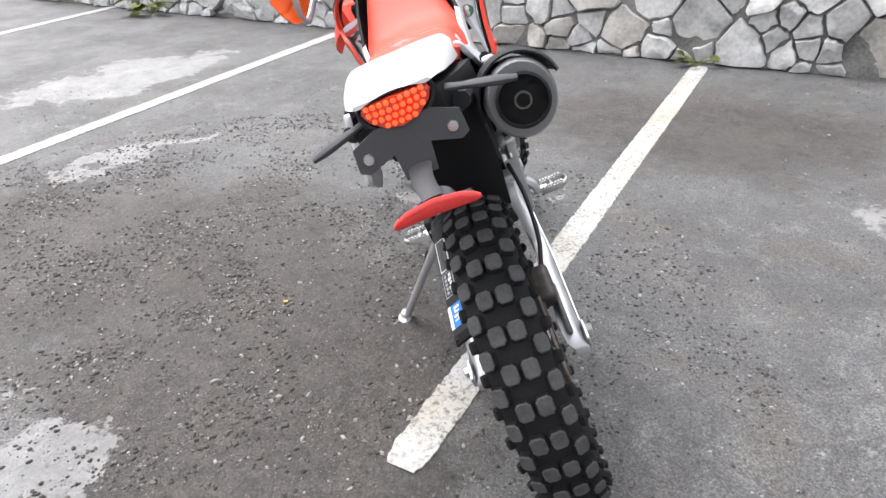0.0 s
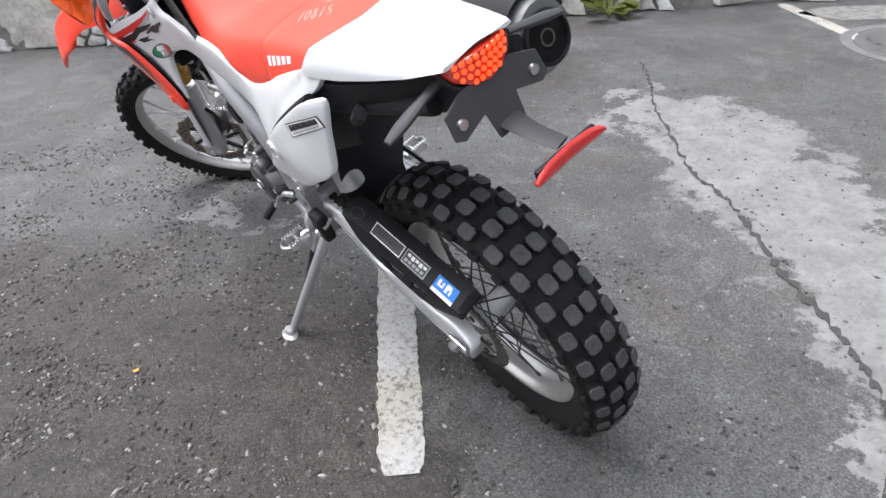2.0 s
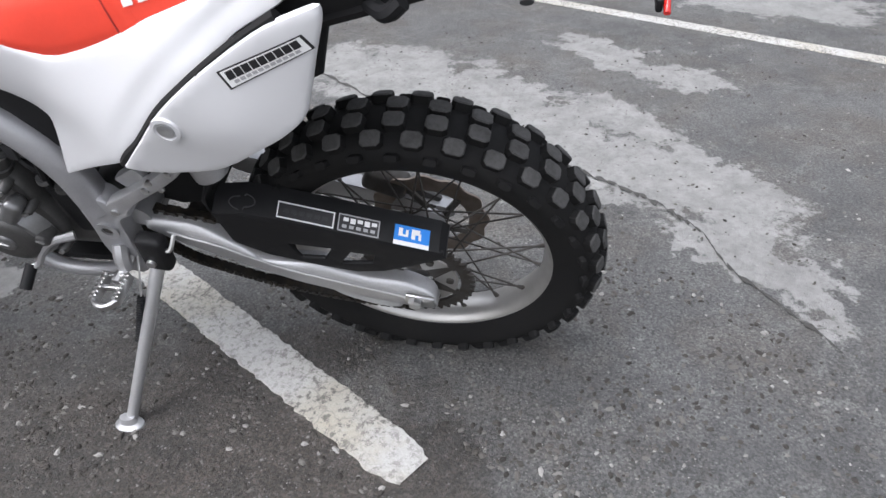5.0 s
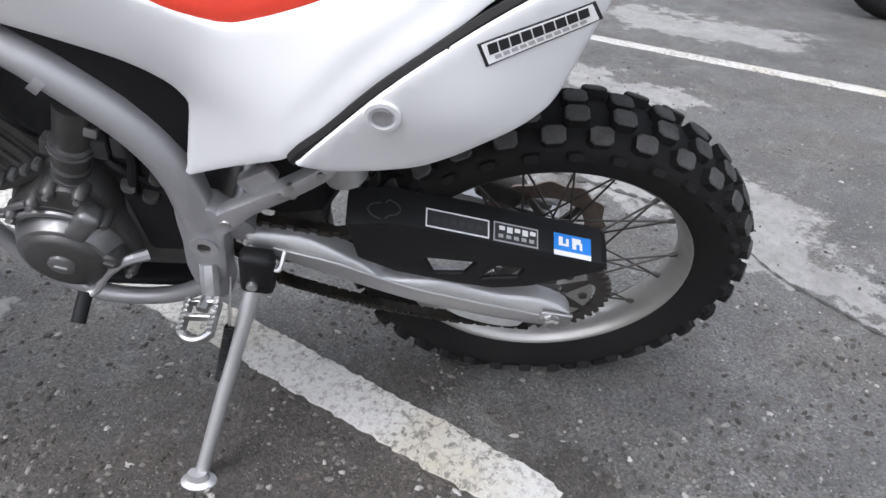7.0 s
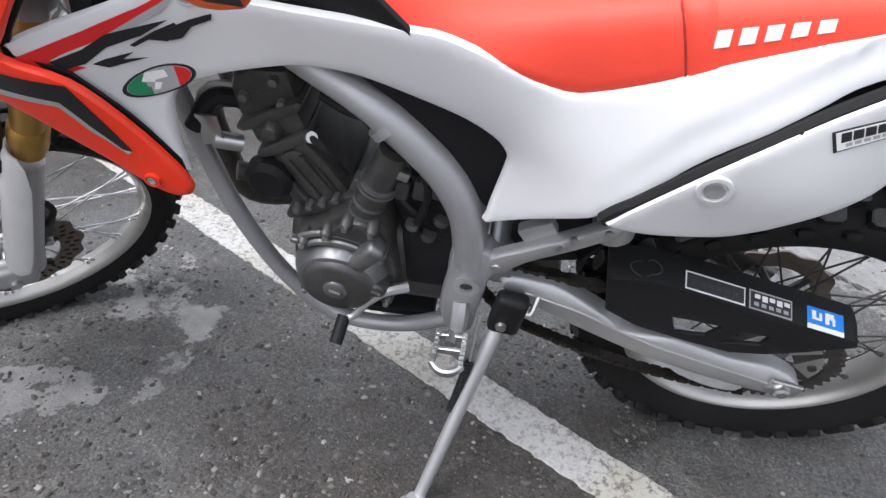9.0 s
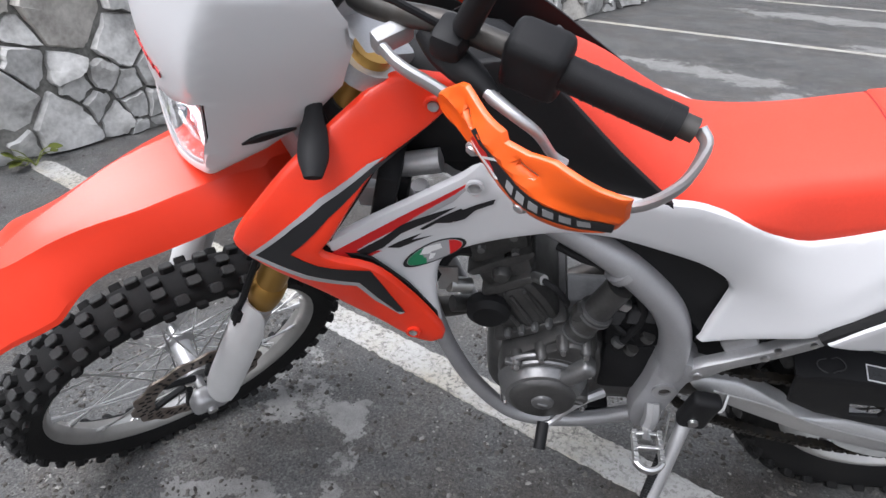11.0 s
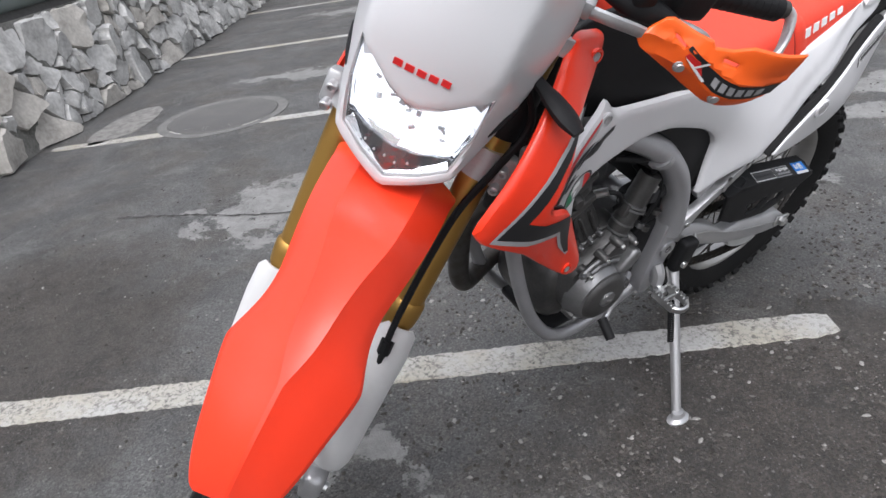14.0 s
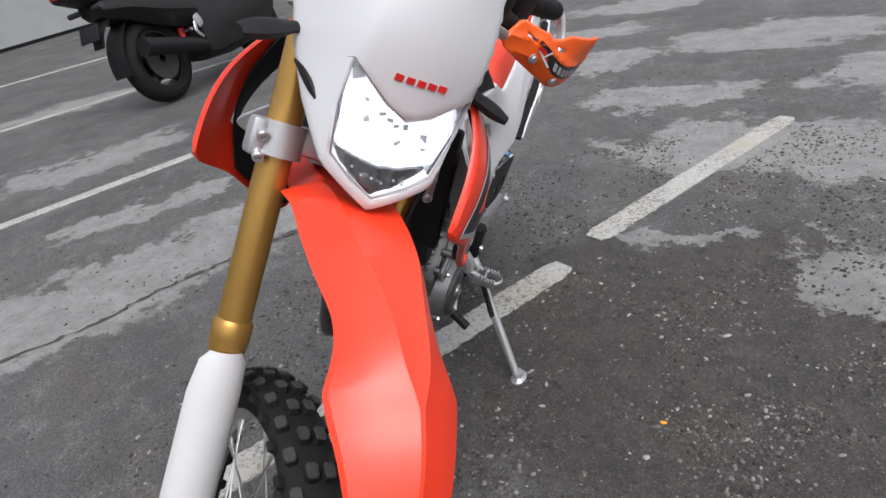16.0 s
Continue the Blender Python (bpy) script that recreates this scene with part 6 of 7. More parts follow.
def tail_loop(y, ztop, zlow, w, fwd):
    pts = []
    for u in np.linspace(-1, 1, 23):
        a = abs(u)
        if a < 0.6:
            x, z = w * 0.80 * a / 0.6, ztop - 0.008 * (a / 0.6) ** 2
        else:
            t = (a - 0.6) / 0.4
            x, z = w * (0.80 + 0.20 * math.sin(t * 1.57)), ztop - 0.008 + (zlow - ztop + 0.008) * t ** 1.3
        pts.append((math.copysign(x, u) - 0.010, y + fwd * a ** 1.4, z))
    return pts + [(w * 0.94 - 0.010, y + fwd, zlow + 0.004), (-0.010, y, zlow + 0.004), (-w * 0.94 - 0.010, y + fwd, zlow + 0.004)]


TAIL = [(0.036, 0.957, 0.915, 0.097, 0.062), (0.028, 0.966, 0.914, 0.099, 0.060), (0.0, 0.971, 0.918, 0.098, 0.052), (-0.06, 0.979, 0.931, 0.094, 0.036), (-0.12, 0.984, 0.947, 0.086, 0.016), (-0.18, 0.985, 0.962, 0.074, 0.0), (-0.222, 0.983, 0.972, 0.063, 0.0), (-0.238, 0.980, 0.974, 0.055, 0.0)]
tail = part("tail_cowl", loft([tail_loop(*r) for r in TAIL]), WHITE, moto, "white tail cowl behind the seat", sharp=50)
part("rear_mudguard", loft([[(x * w, y, z + d) for x, d in ((-1, 0.03), (-1.02, 0.0), (-0.8, -0.03), (0, -0.035), (0.8, -0.03), (1.02, 0.0), (1, 0.03), (0.5, 0.035), (-0.5, 0.035))] for y, z, w in ((0.30, 0.80, 0.09), (0.15, 0.85, 0.10), (0.0, 0.885, 0.10), (-0.12, 0.908, 0.080), (-0.19, 0.922, 0.060), (-0.225, 0.930, 0.048))]), BLACK, moto, "black under-tail mudguard")
TL_X = (-0.044, -0.050, -0.044, -0.026, 0.0, 0.026, 0.044, 0.050, 0.044, 0.0)
TL_Z = (0.010, 0.001, -0.012, -0.024, -0.030, -0.024, -0.012, 0.001, 0.010, 0.013)
tl = part("tail_light", loft([[(x * q - 0.010, y + 5.0 * (x * q) ** 2, z + q * d) for x, d in zip(TL_X, TL_Z)] for y, z, q in ((-0.198, 0.958, 1.0), (-0.238, 0.961, 1.0), (-0.245, 0.961, 0.94))]), LENS_RED, moto, "glowing red LED tail light", sharp=75)
for zz, n_ in ((0.9685, 9), (0.9590, 9), (0.9495, 8), (0.9400, 5)):
    for k in range(n_):
        x = (k - (n_ - 1) / 2) * 0.0098
        part("led", revolve([(-0.002, 0.001), (-0.002, 0.0040), (0.0004, 0.0034), (0.0010, 0.001)], 8), LED, tl, m=Matrix.Translation((x - 0.010, -0.2452 + 5.0 * x * x, zz)) @ Matrix.Rotation(radians(-90) + 10.0 * x, 4, 'Z'))
part("tail_lens_rim", tube([(-0.060, -0.215, 0.970), (-0.062, -0.224, 0.958), (-0.054, -0.230, 0.944), (-0.036, -0.236, 0.934), (-0.010, -0.239, 0.929), (0.016, -0.236, 0.934), (0.034, -0.230, 0.944), (0.042, -0.224, 0.958), (0.040, -0.215, 0.970)], 0.0035, 6), BLACK, moto)
# plate holder and long reflector
PLATE = [(-0.076, 0.922), (-0.078, 0.892), (-0.066, 0.886), (-0.026, 0.898), (-0.022, 0.862), (0.022, 0.862), (0.026, 0.898), (0.066, 0.886), (0.078, 0.892), (0.076, 0.922), (0.04, 0.936), (-0.04, 0.936)]
ph = part("plate_holder", panel(PLATE, lambda a, b: -(0.232 + 0.32 * (0.94 - b)), front, 0.003, 0.03, 0.003, n=1), GREY_PLASTIC, moto, "grey plastic number plate holder with no plate", Matrix.Translation((-0.011, 0, 0.004)))
part("plate_arm", tube([(0, -0.255, 0.875), (0, -0.295, 0.868), (0.008, -0.335, 0.858)], [0.017, 0.015, 0.014], 8, 3, 0.22, (0, 0.3, 1)), GREY_PLASTIC, ph)
for s in (-1, 1):
    part("plate_bolt", revolve([(0.0, 0.001), (0.0, 0.0075), (0.005, 0.007), (0.006, 0.001)], 12), STEEL, ph, m=Matrix.Translation((s * 0.060, -0.248, 0.905)) @ Matrix.Rotation(radians(-90), 4, 'Z'))
part("reflector", loft([[(-0.062 + 0.116 * t, -0.346 + 0.004 * math.sin(a), 0.848 + 0.010 * q * math.cos(a) + 0.008 * (1 - (2 * t - 1) ** 2)) for a in [2 * math.pi * j / 12 for j in range(12)]] for t, q in ((0, 0.25), (0.06, 0.7), (0.2, 1), (0.5, 1.15), (0.8, 1), (0.94, 0.7), (1, 0.25))]), REFLECTOR, moto, "long red rear reflector")
part("reflector_back", box((0.10, 0.008, 0.016), Matrix.Translation((-0.004, -0.338, 0.850)), 0.003), BLACK, moto)


def turn_signal(base, tip, mat, thick, parent_m=None, label="black rubber turn signal"):
    a, b = Vector(base), Vector(tip)
    o = part("turn_signal", tube([a, a.lerp(b, 0.25), a.lerp(b, 0.45), a.lerp(b, 0.75), b], thick, 10, 4, 0.6, (0, 0, 1)), mat, moto, label, parent_m)
    return o


for s in (-1, 1):
    turn_signal((s * 0.055, -0.20, 0.945), (s * 0.150, -0.205, 0.922), GREY_PLASTIC, [0.010, 0.008, 0.010, 0.011, 0.007])
    turn_signal((s * 0.11, 1.06, 1.085), (s * 0.190, 1.106, 1.074), BLACK, [0.009, 0.011, 0.0155, 0.017, 0.010], ST)
bm = box((0.035, 0.04, 0.045), Matrix.Translation((-0.075, -0.02, 0.885)), 0.010)
part("seat_lock", bm, BLACK, moto, "black seat lock and helmet hook")
part("helmet_hook", tube([(-0.09, -0.03, 0.88), (-0.115, -0.055, 0.885), (-0.115, -0.075, 0.90)], 0.010, 8), BLACK, moto)

# ---- muffler ----
mu = part("muffler", loft([[(x + 0.86 * r * math.cos(a), y + 0.028, z - 0.012 + 1.0 * r * math.sin(a)) for a in [2 * math.pi * j / 28 for j in range(28)]] for y, x, z, r in ((0.24, 0.150, 0.76, 0.028), (0.20, 0.151, 0.775, 0.050), (0.15, 0.151, 0.792, 0.060), (-0.10, 0.150, 0.862, 0.064), (-0.165, 0.150, 0.880, 0.062), (-0.185, 0.150, 0.884, 0.056))]), material("muffler_grey", (0.20, 0.20, 0.202), 0.48, 0.3, wear=0.3, grain=0.2, grain_scale=300, bump=0.15, bump_scale=400), moto, "grey muffler with a dark outlet")
ex = Matrix.Translation((0.150, -0.1635, 0.874)) @ Matrix.Rotation(radians(-90), 4, 'Z') @ Matrix.Rotation(radians(-15), 4, 'Y')
part("muffler_ring", revolve([(-0.01, 0.038), (0.006, 0.040), (0.008, 0.036), (0.002, 0.034), (-0.012, 0.034)], 32, True), BLACK, mu, m=ex)
# flat black disc stands in for the darkness inside the open outlet
part("outlet_bore", revolve([(0.003, 0.001), (0.003, 0.035)], 32), material("dark_bore", (0.006, 0.006, 0.006), 0.95), mu, m=ex)
part("outlet", revolve([(-0.03, 0.034), (0.001, 0.0335), (0.001, 0.022), (-0.028, 0.018), (-0.028, 0.002)], 28), DECAL_BLACK, mu, m=ex)
part("outlet_pipe", revolve([(-0.02, 0.013), (0.004, 0.013), (0.004, 0.010), (-0.02, 0.010)], 24, True), DARK_STEEL, mu, m=ex)
shield = [[(0.150 + (r + 0.012) * 0.90 * math.cos(a), y + 0.028, z - 0.012 + (r + 0.012) * math.sin(a)) for a in [radians(d) for d in range(15, 176, 10)]] for y, z, r in ((0.10, 0.806, 0.062), (-0.05, 0.848, 0.064), (-0.15, 0.876, 0.064), (-0.17, 0.882, 0.058))]
bm = loft(shield, ring=False)
bmesh.ops.solidify(bm, geom=bm.faces[:], thickness=0.003)
part("heat_shield", bm, BLACK, mu)

part("shock_shield", loft([[(w * c, y + dy, z) for c, dy in ((-1, 0.0), (-0.8, 0.05), (0.8, 0.05), (1, 0.0), (0.8, -0.06), (-0.8, -0.06))] for y, z, w in ((0.40, 0.46, 0.05), (0.385, 0.53, 0.06), (0.36, 0.60, 0.065), (0.34, 0.66, 0.065))]), BLACK, moto, "black rubber flap before the rear wheel")

# ---- front end, turned with the bars ----
def fork_at(z, dy=0.0):
    return 1.216 - (z - 0.668) * math.tan(radians(RAKE)) + dy


for s in (-1, 1):
    x = s * 0.098
    leg = part("fork_leg", rod((x, fork_at(0.66), 0.66), (x, fork_at(1.115), 1.115), 0.0232, 22), GOLD, moto, "gold anodised fork tube", SF)
    part("fork_seal", tube([(x, fork_at(0.712), 0.712), (x, fork_at(0.706), 0.706), (x, fork_at(0.688), 0.688), (x, fork_at(0.672), 0.672)], [0.0236, 0.0275, 0.0275, 0.026], 22, 1), GOLD, leg)
    part("fork_slider", tube([(x, fork_at(0.64), 0.64), (x, fork_at(0.45), 0.45), (x, fork_at(0.37), 0.37)], [0.022, 0.023, 0.028], 18, 1), ALLOY, leg)
    part("fork_foot", box((0.040, 0.075, 0.060), Matrix.Translation((x, 1.402, 0.356)) @ Matrix.Rotation(radians(RAKE), 4, 'X'), 0.014, seg=3), ALLOY, leg)
    d = Vector((0, -math.sin(radians(RAKE)), math.cos(radians(RAKE))))
    f = Vector((0, math.cos(radians(RAKE)), math.sin(radians(RAKE))))
    rows = []
    for z, r0, cut in ((0.678, 0.030, 40), (0.664, 0.034, 62), (0.62, 0.037, 78), (0.52, 0.037, 82), (0.43, 0.037, 82), (0.400, 0.036, 74), (0.384, 0.032, 50)):
        c = Vector((x + s * 0.005, fork_at(z) + 0.006, z))
        rows.append([c + f * r0 * math.cos(radians(a)) * 0.9 + Vector((s, 0, 0)) * r0 * math.sin(radians(a)) for a in np.linspace(-cut, cut + 10, 17)])
    bm = loft(rows, ring=False)
    bmesh.ops.solidify(bm, geom=bm.faces[:], thickness=0.003)
    part("fork_guard", bm, WHITE_PAINTED, leg, "white plastic fork guard")
    part("lower_clamp", tube([(x, fork_at(0.955), 0.955), (x, fork_at(0.915), 0.915)], 0.0325, 20, 1), ALLOY, leg)
    part("clamp_block", box((0.028, 0.032, 0.050), Matrix.Translation((x + s * 0.030, fork_at(0.935) + 0.005, 0.935)) @ Matrix.Rotation(radians(RAKE), 4, 'X'), 0.006), ALLOY, leg)
    for q in (0.923, 0.947):
        part("clamp_bolt", revolve([(-0.008, 0.001), (-0.008, 0.007), (0.009, 0.008), (0.011, 0.0065), (0.011, 0.004), (0.006, 0.0035), (0.006, 0.0005)], 14), ALLOY, leg, m=Matrix.Translation((x + s * 0.030, fork_at(q) + 0.022, q)) @ Matrix.Rotation(radians(90), 4, 'Z'))
    # added black sleeve: darkens the left tube where shadow falls behind the mask
    if s < 0:
        part("fork_shade_sleeve", tube([(x, fork_at(1.050), 1.050), (x, fork_at(1.04), 1.04), (x, fork_at(0.985), 0.985), (x, fork_at(0.972), 0.972)], [0.027, 0.030, 0.030, 0.027], 18, 1), BLACK, leg, "black sleeve added for the shade on the left fork tube")
    part("upper_clamp", tube([(x, fork_at(1.105), 1.105), (x, fork_at(1.085), 1.085)], 0.033, 20, 1), ALLOY, leg)
part("lower_bridge", box((0.20, 0.07, 0.038), Matrix.Translation((0, 1.058, 0.93)) @ Matrix.Rotation(radians(RAKE), 4, 'X'), 0.010), ALLOY, moto, "", SF)
part("upper_bridge", box((0.22, 0.075, 0.022), Matrix.Translation((0, 0.972, 1.098)) @ Matrix.Rotation(radians(RAKE), 4, 'X'), 0.008), ALLOY, moto, "", SF)
part("front_axle", rod((-0.125, 1.41, 0.352), (0.125, 1.41, 0.352), 0.010, 12), STEEL, moto, "", SF)
cal = part("brake_caliper", box((0.045, 0.055, 0.085), Matrix.Translation((-0.066, 1.322, 0.425)) @ Matrix.Rotation(radians(30), 4, 'X'), 0.012, seg=3), DARK_STEEL, moto, "dark front brake caliper", SF)
for z in (0.40, 0.45):
    part("caliper_pin", rod((-0.098, 1.318, z), (-0.085, 1.318, z), 0.007, 8), STEEL, cal)
part("brake_hose", tube([(-0.085, 1.30, 0.44), (-0.10, 1.265, 0.50), (-0.105, 1.270, 0.575), (-0.100, 1.274, 0.635), (-0.094, 1.240, 0.70), (-0.093, 1.190, 0.80), (-0.098, 1.142, 0.885), (-0.118, 1.100, 0.96), (-0.128, 1.06, 1.02), (-0.07, 1.06, 1.12), (-0.08, 1.0, 1.19)], 0.0055, 8), BLACK, moto, "black front brake hose", SF)
part("hose_clip", tube([(-0.099, 1.268, 0.648), (-0.097, 1.256, 0.670)], 0.011, 8, 1), BLACK, moto, "", SF)

# front mudguard
FEND = [(1.00, 0.875, 0.052, 0.030), (1.08, 0.897, 0.060, 0.032), (1.114, 0.911, 0.066, 0.030), (1.130, 0.918, 0.088, 0.028), (1.16, 0.930, 0.0865, 0.030), (1.19, 0.938, 0.0855, 0.034), (1.24, 0.944, 0.083, 0.042), (1.30, 0.946, 0.0755, 0.046), (1.355, 0.943, 0.067, 0.044), (1.39, 0.939, 0.068, 0.046), (1.415, 0.935, 0.074, 0.050), (1.440, 0.929, 0.0825, 0.055), (1.452, 0.926, 0.0830, 0.056), (1.474, 0.919, 0.079, 0.057), (1.508, 0.902, 0.071, 0.052), (1.542, 0.878, 0.063, 0.046), (1.568, 0.850, 0.054, 0.036), (1.584, 0.822, 0.045, 0.024), (1.589, 0.806, 0.037, 0.012)]
fr = smooth_line([r[:3] for r in FEND], 3)
fd_ = smooth_line([(r[3], 0, 0) for r in FEND], 3)
rows = []
for p, q in zip(fr, fd_):
    y, z, w, drop = p.x, p.y, p.z, q.x
    # a raised centre plateau that narrows to a point towards the tip
    k = max(0.0, min(1.0, (1.480 - y) / 0.19))
    c = 0.04 + 0.48 * k ** 0.75
    up = 0.0045 * min(1.0, k * 2.2)
    prof = ((0, up * 0.5), (c * 0.5, up * 0.62), (c * 0.98, up), (c + 0.025, up * 0.75 - 0.03 * drop), (c + (1 - c) * 0.35, -0.28 * drop), (c + (1 - c) * 0.68, -0.58 * drop), (0.95, -0.88 * drop), (1.0, -drop))
    rows.append([(-w * a, y + 0.10 * b, z + b) for a, b in prof[::-1]] + [(w * a, y + 0.10 * b, z + b) for a, b in prof[1:]])
bm = loft(rows, ring=False)
bmesh.ops.solidify(bm, geom=bm.faces[:], thickness=0.0035)
part("front_mudguard", bm, GUARD_RED, moto, "long glossy red plastic front mudguard with a raised centre", SF, sharp=13)


# headlight mask
def mask_y(x, z):
    d = max(0.0, abs(x) - 0.078)
    return 1.214 - 0.15 * (z - 0.95) - 2.2 * x * x - 2.0 * d - 8 * d * d - (1.6 + 300 * x * x) * max(0.0, z - 1.13) ** 2


HALF = [(0.0, 0.946), (0.040, 0.967), (0.068, 0.983), (0.078, 0.991), (0.100, 1.024), (0.116, 1.062), (0.126, 1.105), (0.128, 1.150), (0.122, 1.185), (0.112, 1.212), (0.104, 1.220), (0.080, 1.232), (0.058, 1.252), (0.046, 1.272), (0.030, 1.294), (0.0, 1.303)]
MASK_O = HALF + [(-x, z) for x, z in HALF[-2:0:-1]]
LAMP = [(0.0, 1.070), (0.030, 1.082), (0.080, 1.113), (0.079, 1.060), (0.068, 1.004), (0.038, 0.984), (0.0, 0.965)]
LAMP_O = LAMP + [(-x, z) for x, z in LAMP[-2:0:-1]]
mask = part("headlight_mask", panel(MASK_O, mask_y, front, 0.004, 0.010, 0.006, holes=[LAMP_O], n=1), WHITE, moto, "white headlight mask with a lit lamp", ST)
scale_lamp = lambda k: [(x * k, 1.042 + (z - 1.042) * k) for x, z in LAMP_O]
lamp_rows = [[(x, mask_y(x, z) - dd, z) for x, z in scale_lamp(k)] for k, dd in ((1.02, 0.006), (0.97, 0.012), (0.85, 0.030), (0.62, 0.048), (0.35, 0.058))]
bowl = bmesh.new()
L = [[bowl.verts.new(p) for p in r] for r in lamp_rows]
for A, B in zip(L, L[1:]):
    for j in range(len(A)):
        bowl.faces.new((A[j], B[j], B[(j + 1) % len(A)], A[(j + 1) % len(A)]))
bowl.faces.new(L[-1][::-1])
part("lamp_bowl", bowl, CHROME, mask, "chrome headlight reflector", sharp=12)
bm = bmesh.new()
bmesh.ops.create_uvsphere(bm, u_segments=16, v_segments=10, radius=0.012)
part("bulb", bm, BULB, mask, "lit white bulb", Matrix.Translation((0, 1.158, 1.062)))
# upper reflector: the bulb's reflected light is added as its own glow
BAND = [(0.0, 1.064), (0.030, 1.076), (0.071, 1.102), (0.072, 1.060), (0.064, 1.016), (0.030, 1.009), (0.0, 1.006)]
part("glow_band", panel(BAND + [(-x, z) for x, z in BAND[-2:0:-1]], lambda x, z: mask_y(x, z) - 0.020 - 0.012 * math.cos(x * 42) * math.cos((z - 1.04) * 40) - 0.003 * (int((x + 0.1) * 70) % 2), front, 0.003, 0.006, 0.002, n=1), REFLECTED_GLOW, mask, "headlight reflector band with emission for the reflected bulb light", sharp=14)
# lower reflector: its darker reflections are put into the chrome colour
LOW = [(0.0, 0.999), (0.030, 1.002), (0.062, 1.009), (0.066, 1.004), (0.037, 0.986), (0.0, 0.968)]
part("lower_reflector", panel(LOW + [(-x, z) for x, z in LOW[-2:0:-1]], lambda x, z: mask_y(x, z) - 0.016 + 0.25 * (1.0 - z) - 0.0015 * (int((x + 0.1) * 60) % 2), front, 0.003, 0.006, 0.001, n=1), SHADED_CHROME, mask, "lower headlight reflector in chrome darkened for its dim reflections", sharp=12)
frng = random.Random(11)
for fx, fz in ((0.012, 1.060), (0.024, 1.064), (0.002, 1.055), (-0.010, 1.057), (-0.044, 1.046), (-0.047, 1.034), (-0.040, 1.050), (0.040, 1.052), (0.048, 1.074), (-0.008, 1.036)):
    part("reflector_facet", box((frng.uniform(0.006, 0.011), 0.003, frng.uniform(0.003, 0.007)), Matrix.Translation((fx, mask_y(fx, fz) - 0.017, fz)) @ Euler((frng.uniform(-0.5, 0.5), frng.uniform(-0.5, 0.5), frng.uniform(-0.5, 0.5))).to_matrix().to_4x4(), 0.0008), FACET, mask)
for k in range(6):
    dx = -0.036 + 0.0145 * k
    dz = 0.982 + 0.26 * abs(dx) + 0.003 * (k % 2)
    part("reflector_dimple", revolve([(-0.0015, 0.001), (-0.0005, 0.0012), (0.001, 0.0018), (0.002, 0.001)], 8), ALLOY, mask, m=Matrix.Translation((dx, mask_y(dx, dz) - 0.010, dz)) @ Matrix.Rotation(radians(90), 4, 'Z'))
for q in (-1, 1):
    part("corner_shade", panel([(q * 0.079, 1.110), (q * 0.060, 1.098), (q * 0.072, 1.090)], lambda x, z: mask_y(x, z) - 0.012, front, 0.002, 0.01, 0.0, n=1), FACET, mask)
lens_bm = panel(LAMP_O, mask_y, front, 0.002, 0.02, 0.0, n=1, lift=-0.004)
lens = part("lamp_lens", lens_bm, CLEAR, mask, "clear headlight lens")
lens.visible_shadow = False
part("lamp_trim", tube([(x, mask_y(x, z) - 0.003, z) for x, z in [LAMP_O[i % len(LAMP_O)] for i in range(len(LAMP_O) + 1)]], 0.0014, 5, 1), ALLOY, mask)
# red maker's word: five plain bar groups
for k in range(5):
    x, z = 0.031 - 0.0140 * k, 1.117 + 0.0008 * k
    part("letter_bar", box((0.0104, 0.0012, 0.0078), Matrix.Translation((x, mask_y(x, z) + 0.0010, z)) @ Matrix.Rotation(radians(8), 4, 'X')), DECAL_RED, mask)
for s in (-1, 1):
    part("mask_slit", tube([(s * x, mask_y(x, z) + 0.001, z) for x, z in ((0.094, 1.042), (0.100, 1.048), (0.107, 1.052), (0.114, 1.054))], [0.002, 0.007, 0.006, 0.002], 8, 4, 0.5, (s, 0, 0)), BLACK, mask)
part("mask_back", box((0.15, 0.05, 0.16), Matrix.Translation((0, 1.085, 1.09)), 0.02), BLACK, mask)
part("instrument", box((0.13, 0.035, 0.075), Matrix.Translation((0, 1.03, 1.215)) @ Matrix.Rotation(radians(-35), 4, 'X'), 0.012, seg=3), BLACK, moto, "black instrument housing", ST)
part("instrument_glass", box((0.10, 0.004, 0.05), Matrix.Translation((0, 1.014, 1.226)) @ Matrix.Rotation(radians(-35), 4, 'X'), 0.002), DECAL_GREY, moto, "", ST)

# hand guard: outline and relief in x and z, its face towards the front
HG_O = [(.205, 1.136), (.212, 1.150), (.226, 1.169), (.234, 1.173), (.250, 1.172), (.292, 1.169), (.299, 1.163), (.322, 1.166), (.345, 1.176), (.368, 1.178), (.390, 1.180), (.413, 1.186), (.417, 1.150), (.413, 1.120), (.408, 1.110), (.395, 1.101), (.378, 1.093), (.355, 1.087), (.333, 1.088), (.312, 1.096), (.290, 1.102), (.270, 1.108), (.240, 1.118), (.215, 1.127)]
HG_SLOTS = [[(.246, 1.160), (.266, 1.156), (.265, 1.152), (.247, 1.156)], [(.318, 1.155), (.340, 1.153), (.339, 1.148), (.319, 1.150)]]
hg_base = thin_plate([(.207, 1.134, .969), (.231, 1.169, .957), (.28, 1.150, .968), (.273, 1.128, .966), (.292, 1.169, .953), (.34, 1.116, .957), (.34, 1.158, .942), (.34, 1.09, .948), (.405, 1.183, .913), (.414, 1.11, .897), (.39, 1.10, .922), (.38, 1.165, .927), (.27, 1.108, .958)])
hg_top = lambda x: float(np.interp(x, (.21, .276, .30, .33, .36, .39, .416), (1.142, 1.154, 1.146, 1.136, 1.130, 1.131, 1.140)))
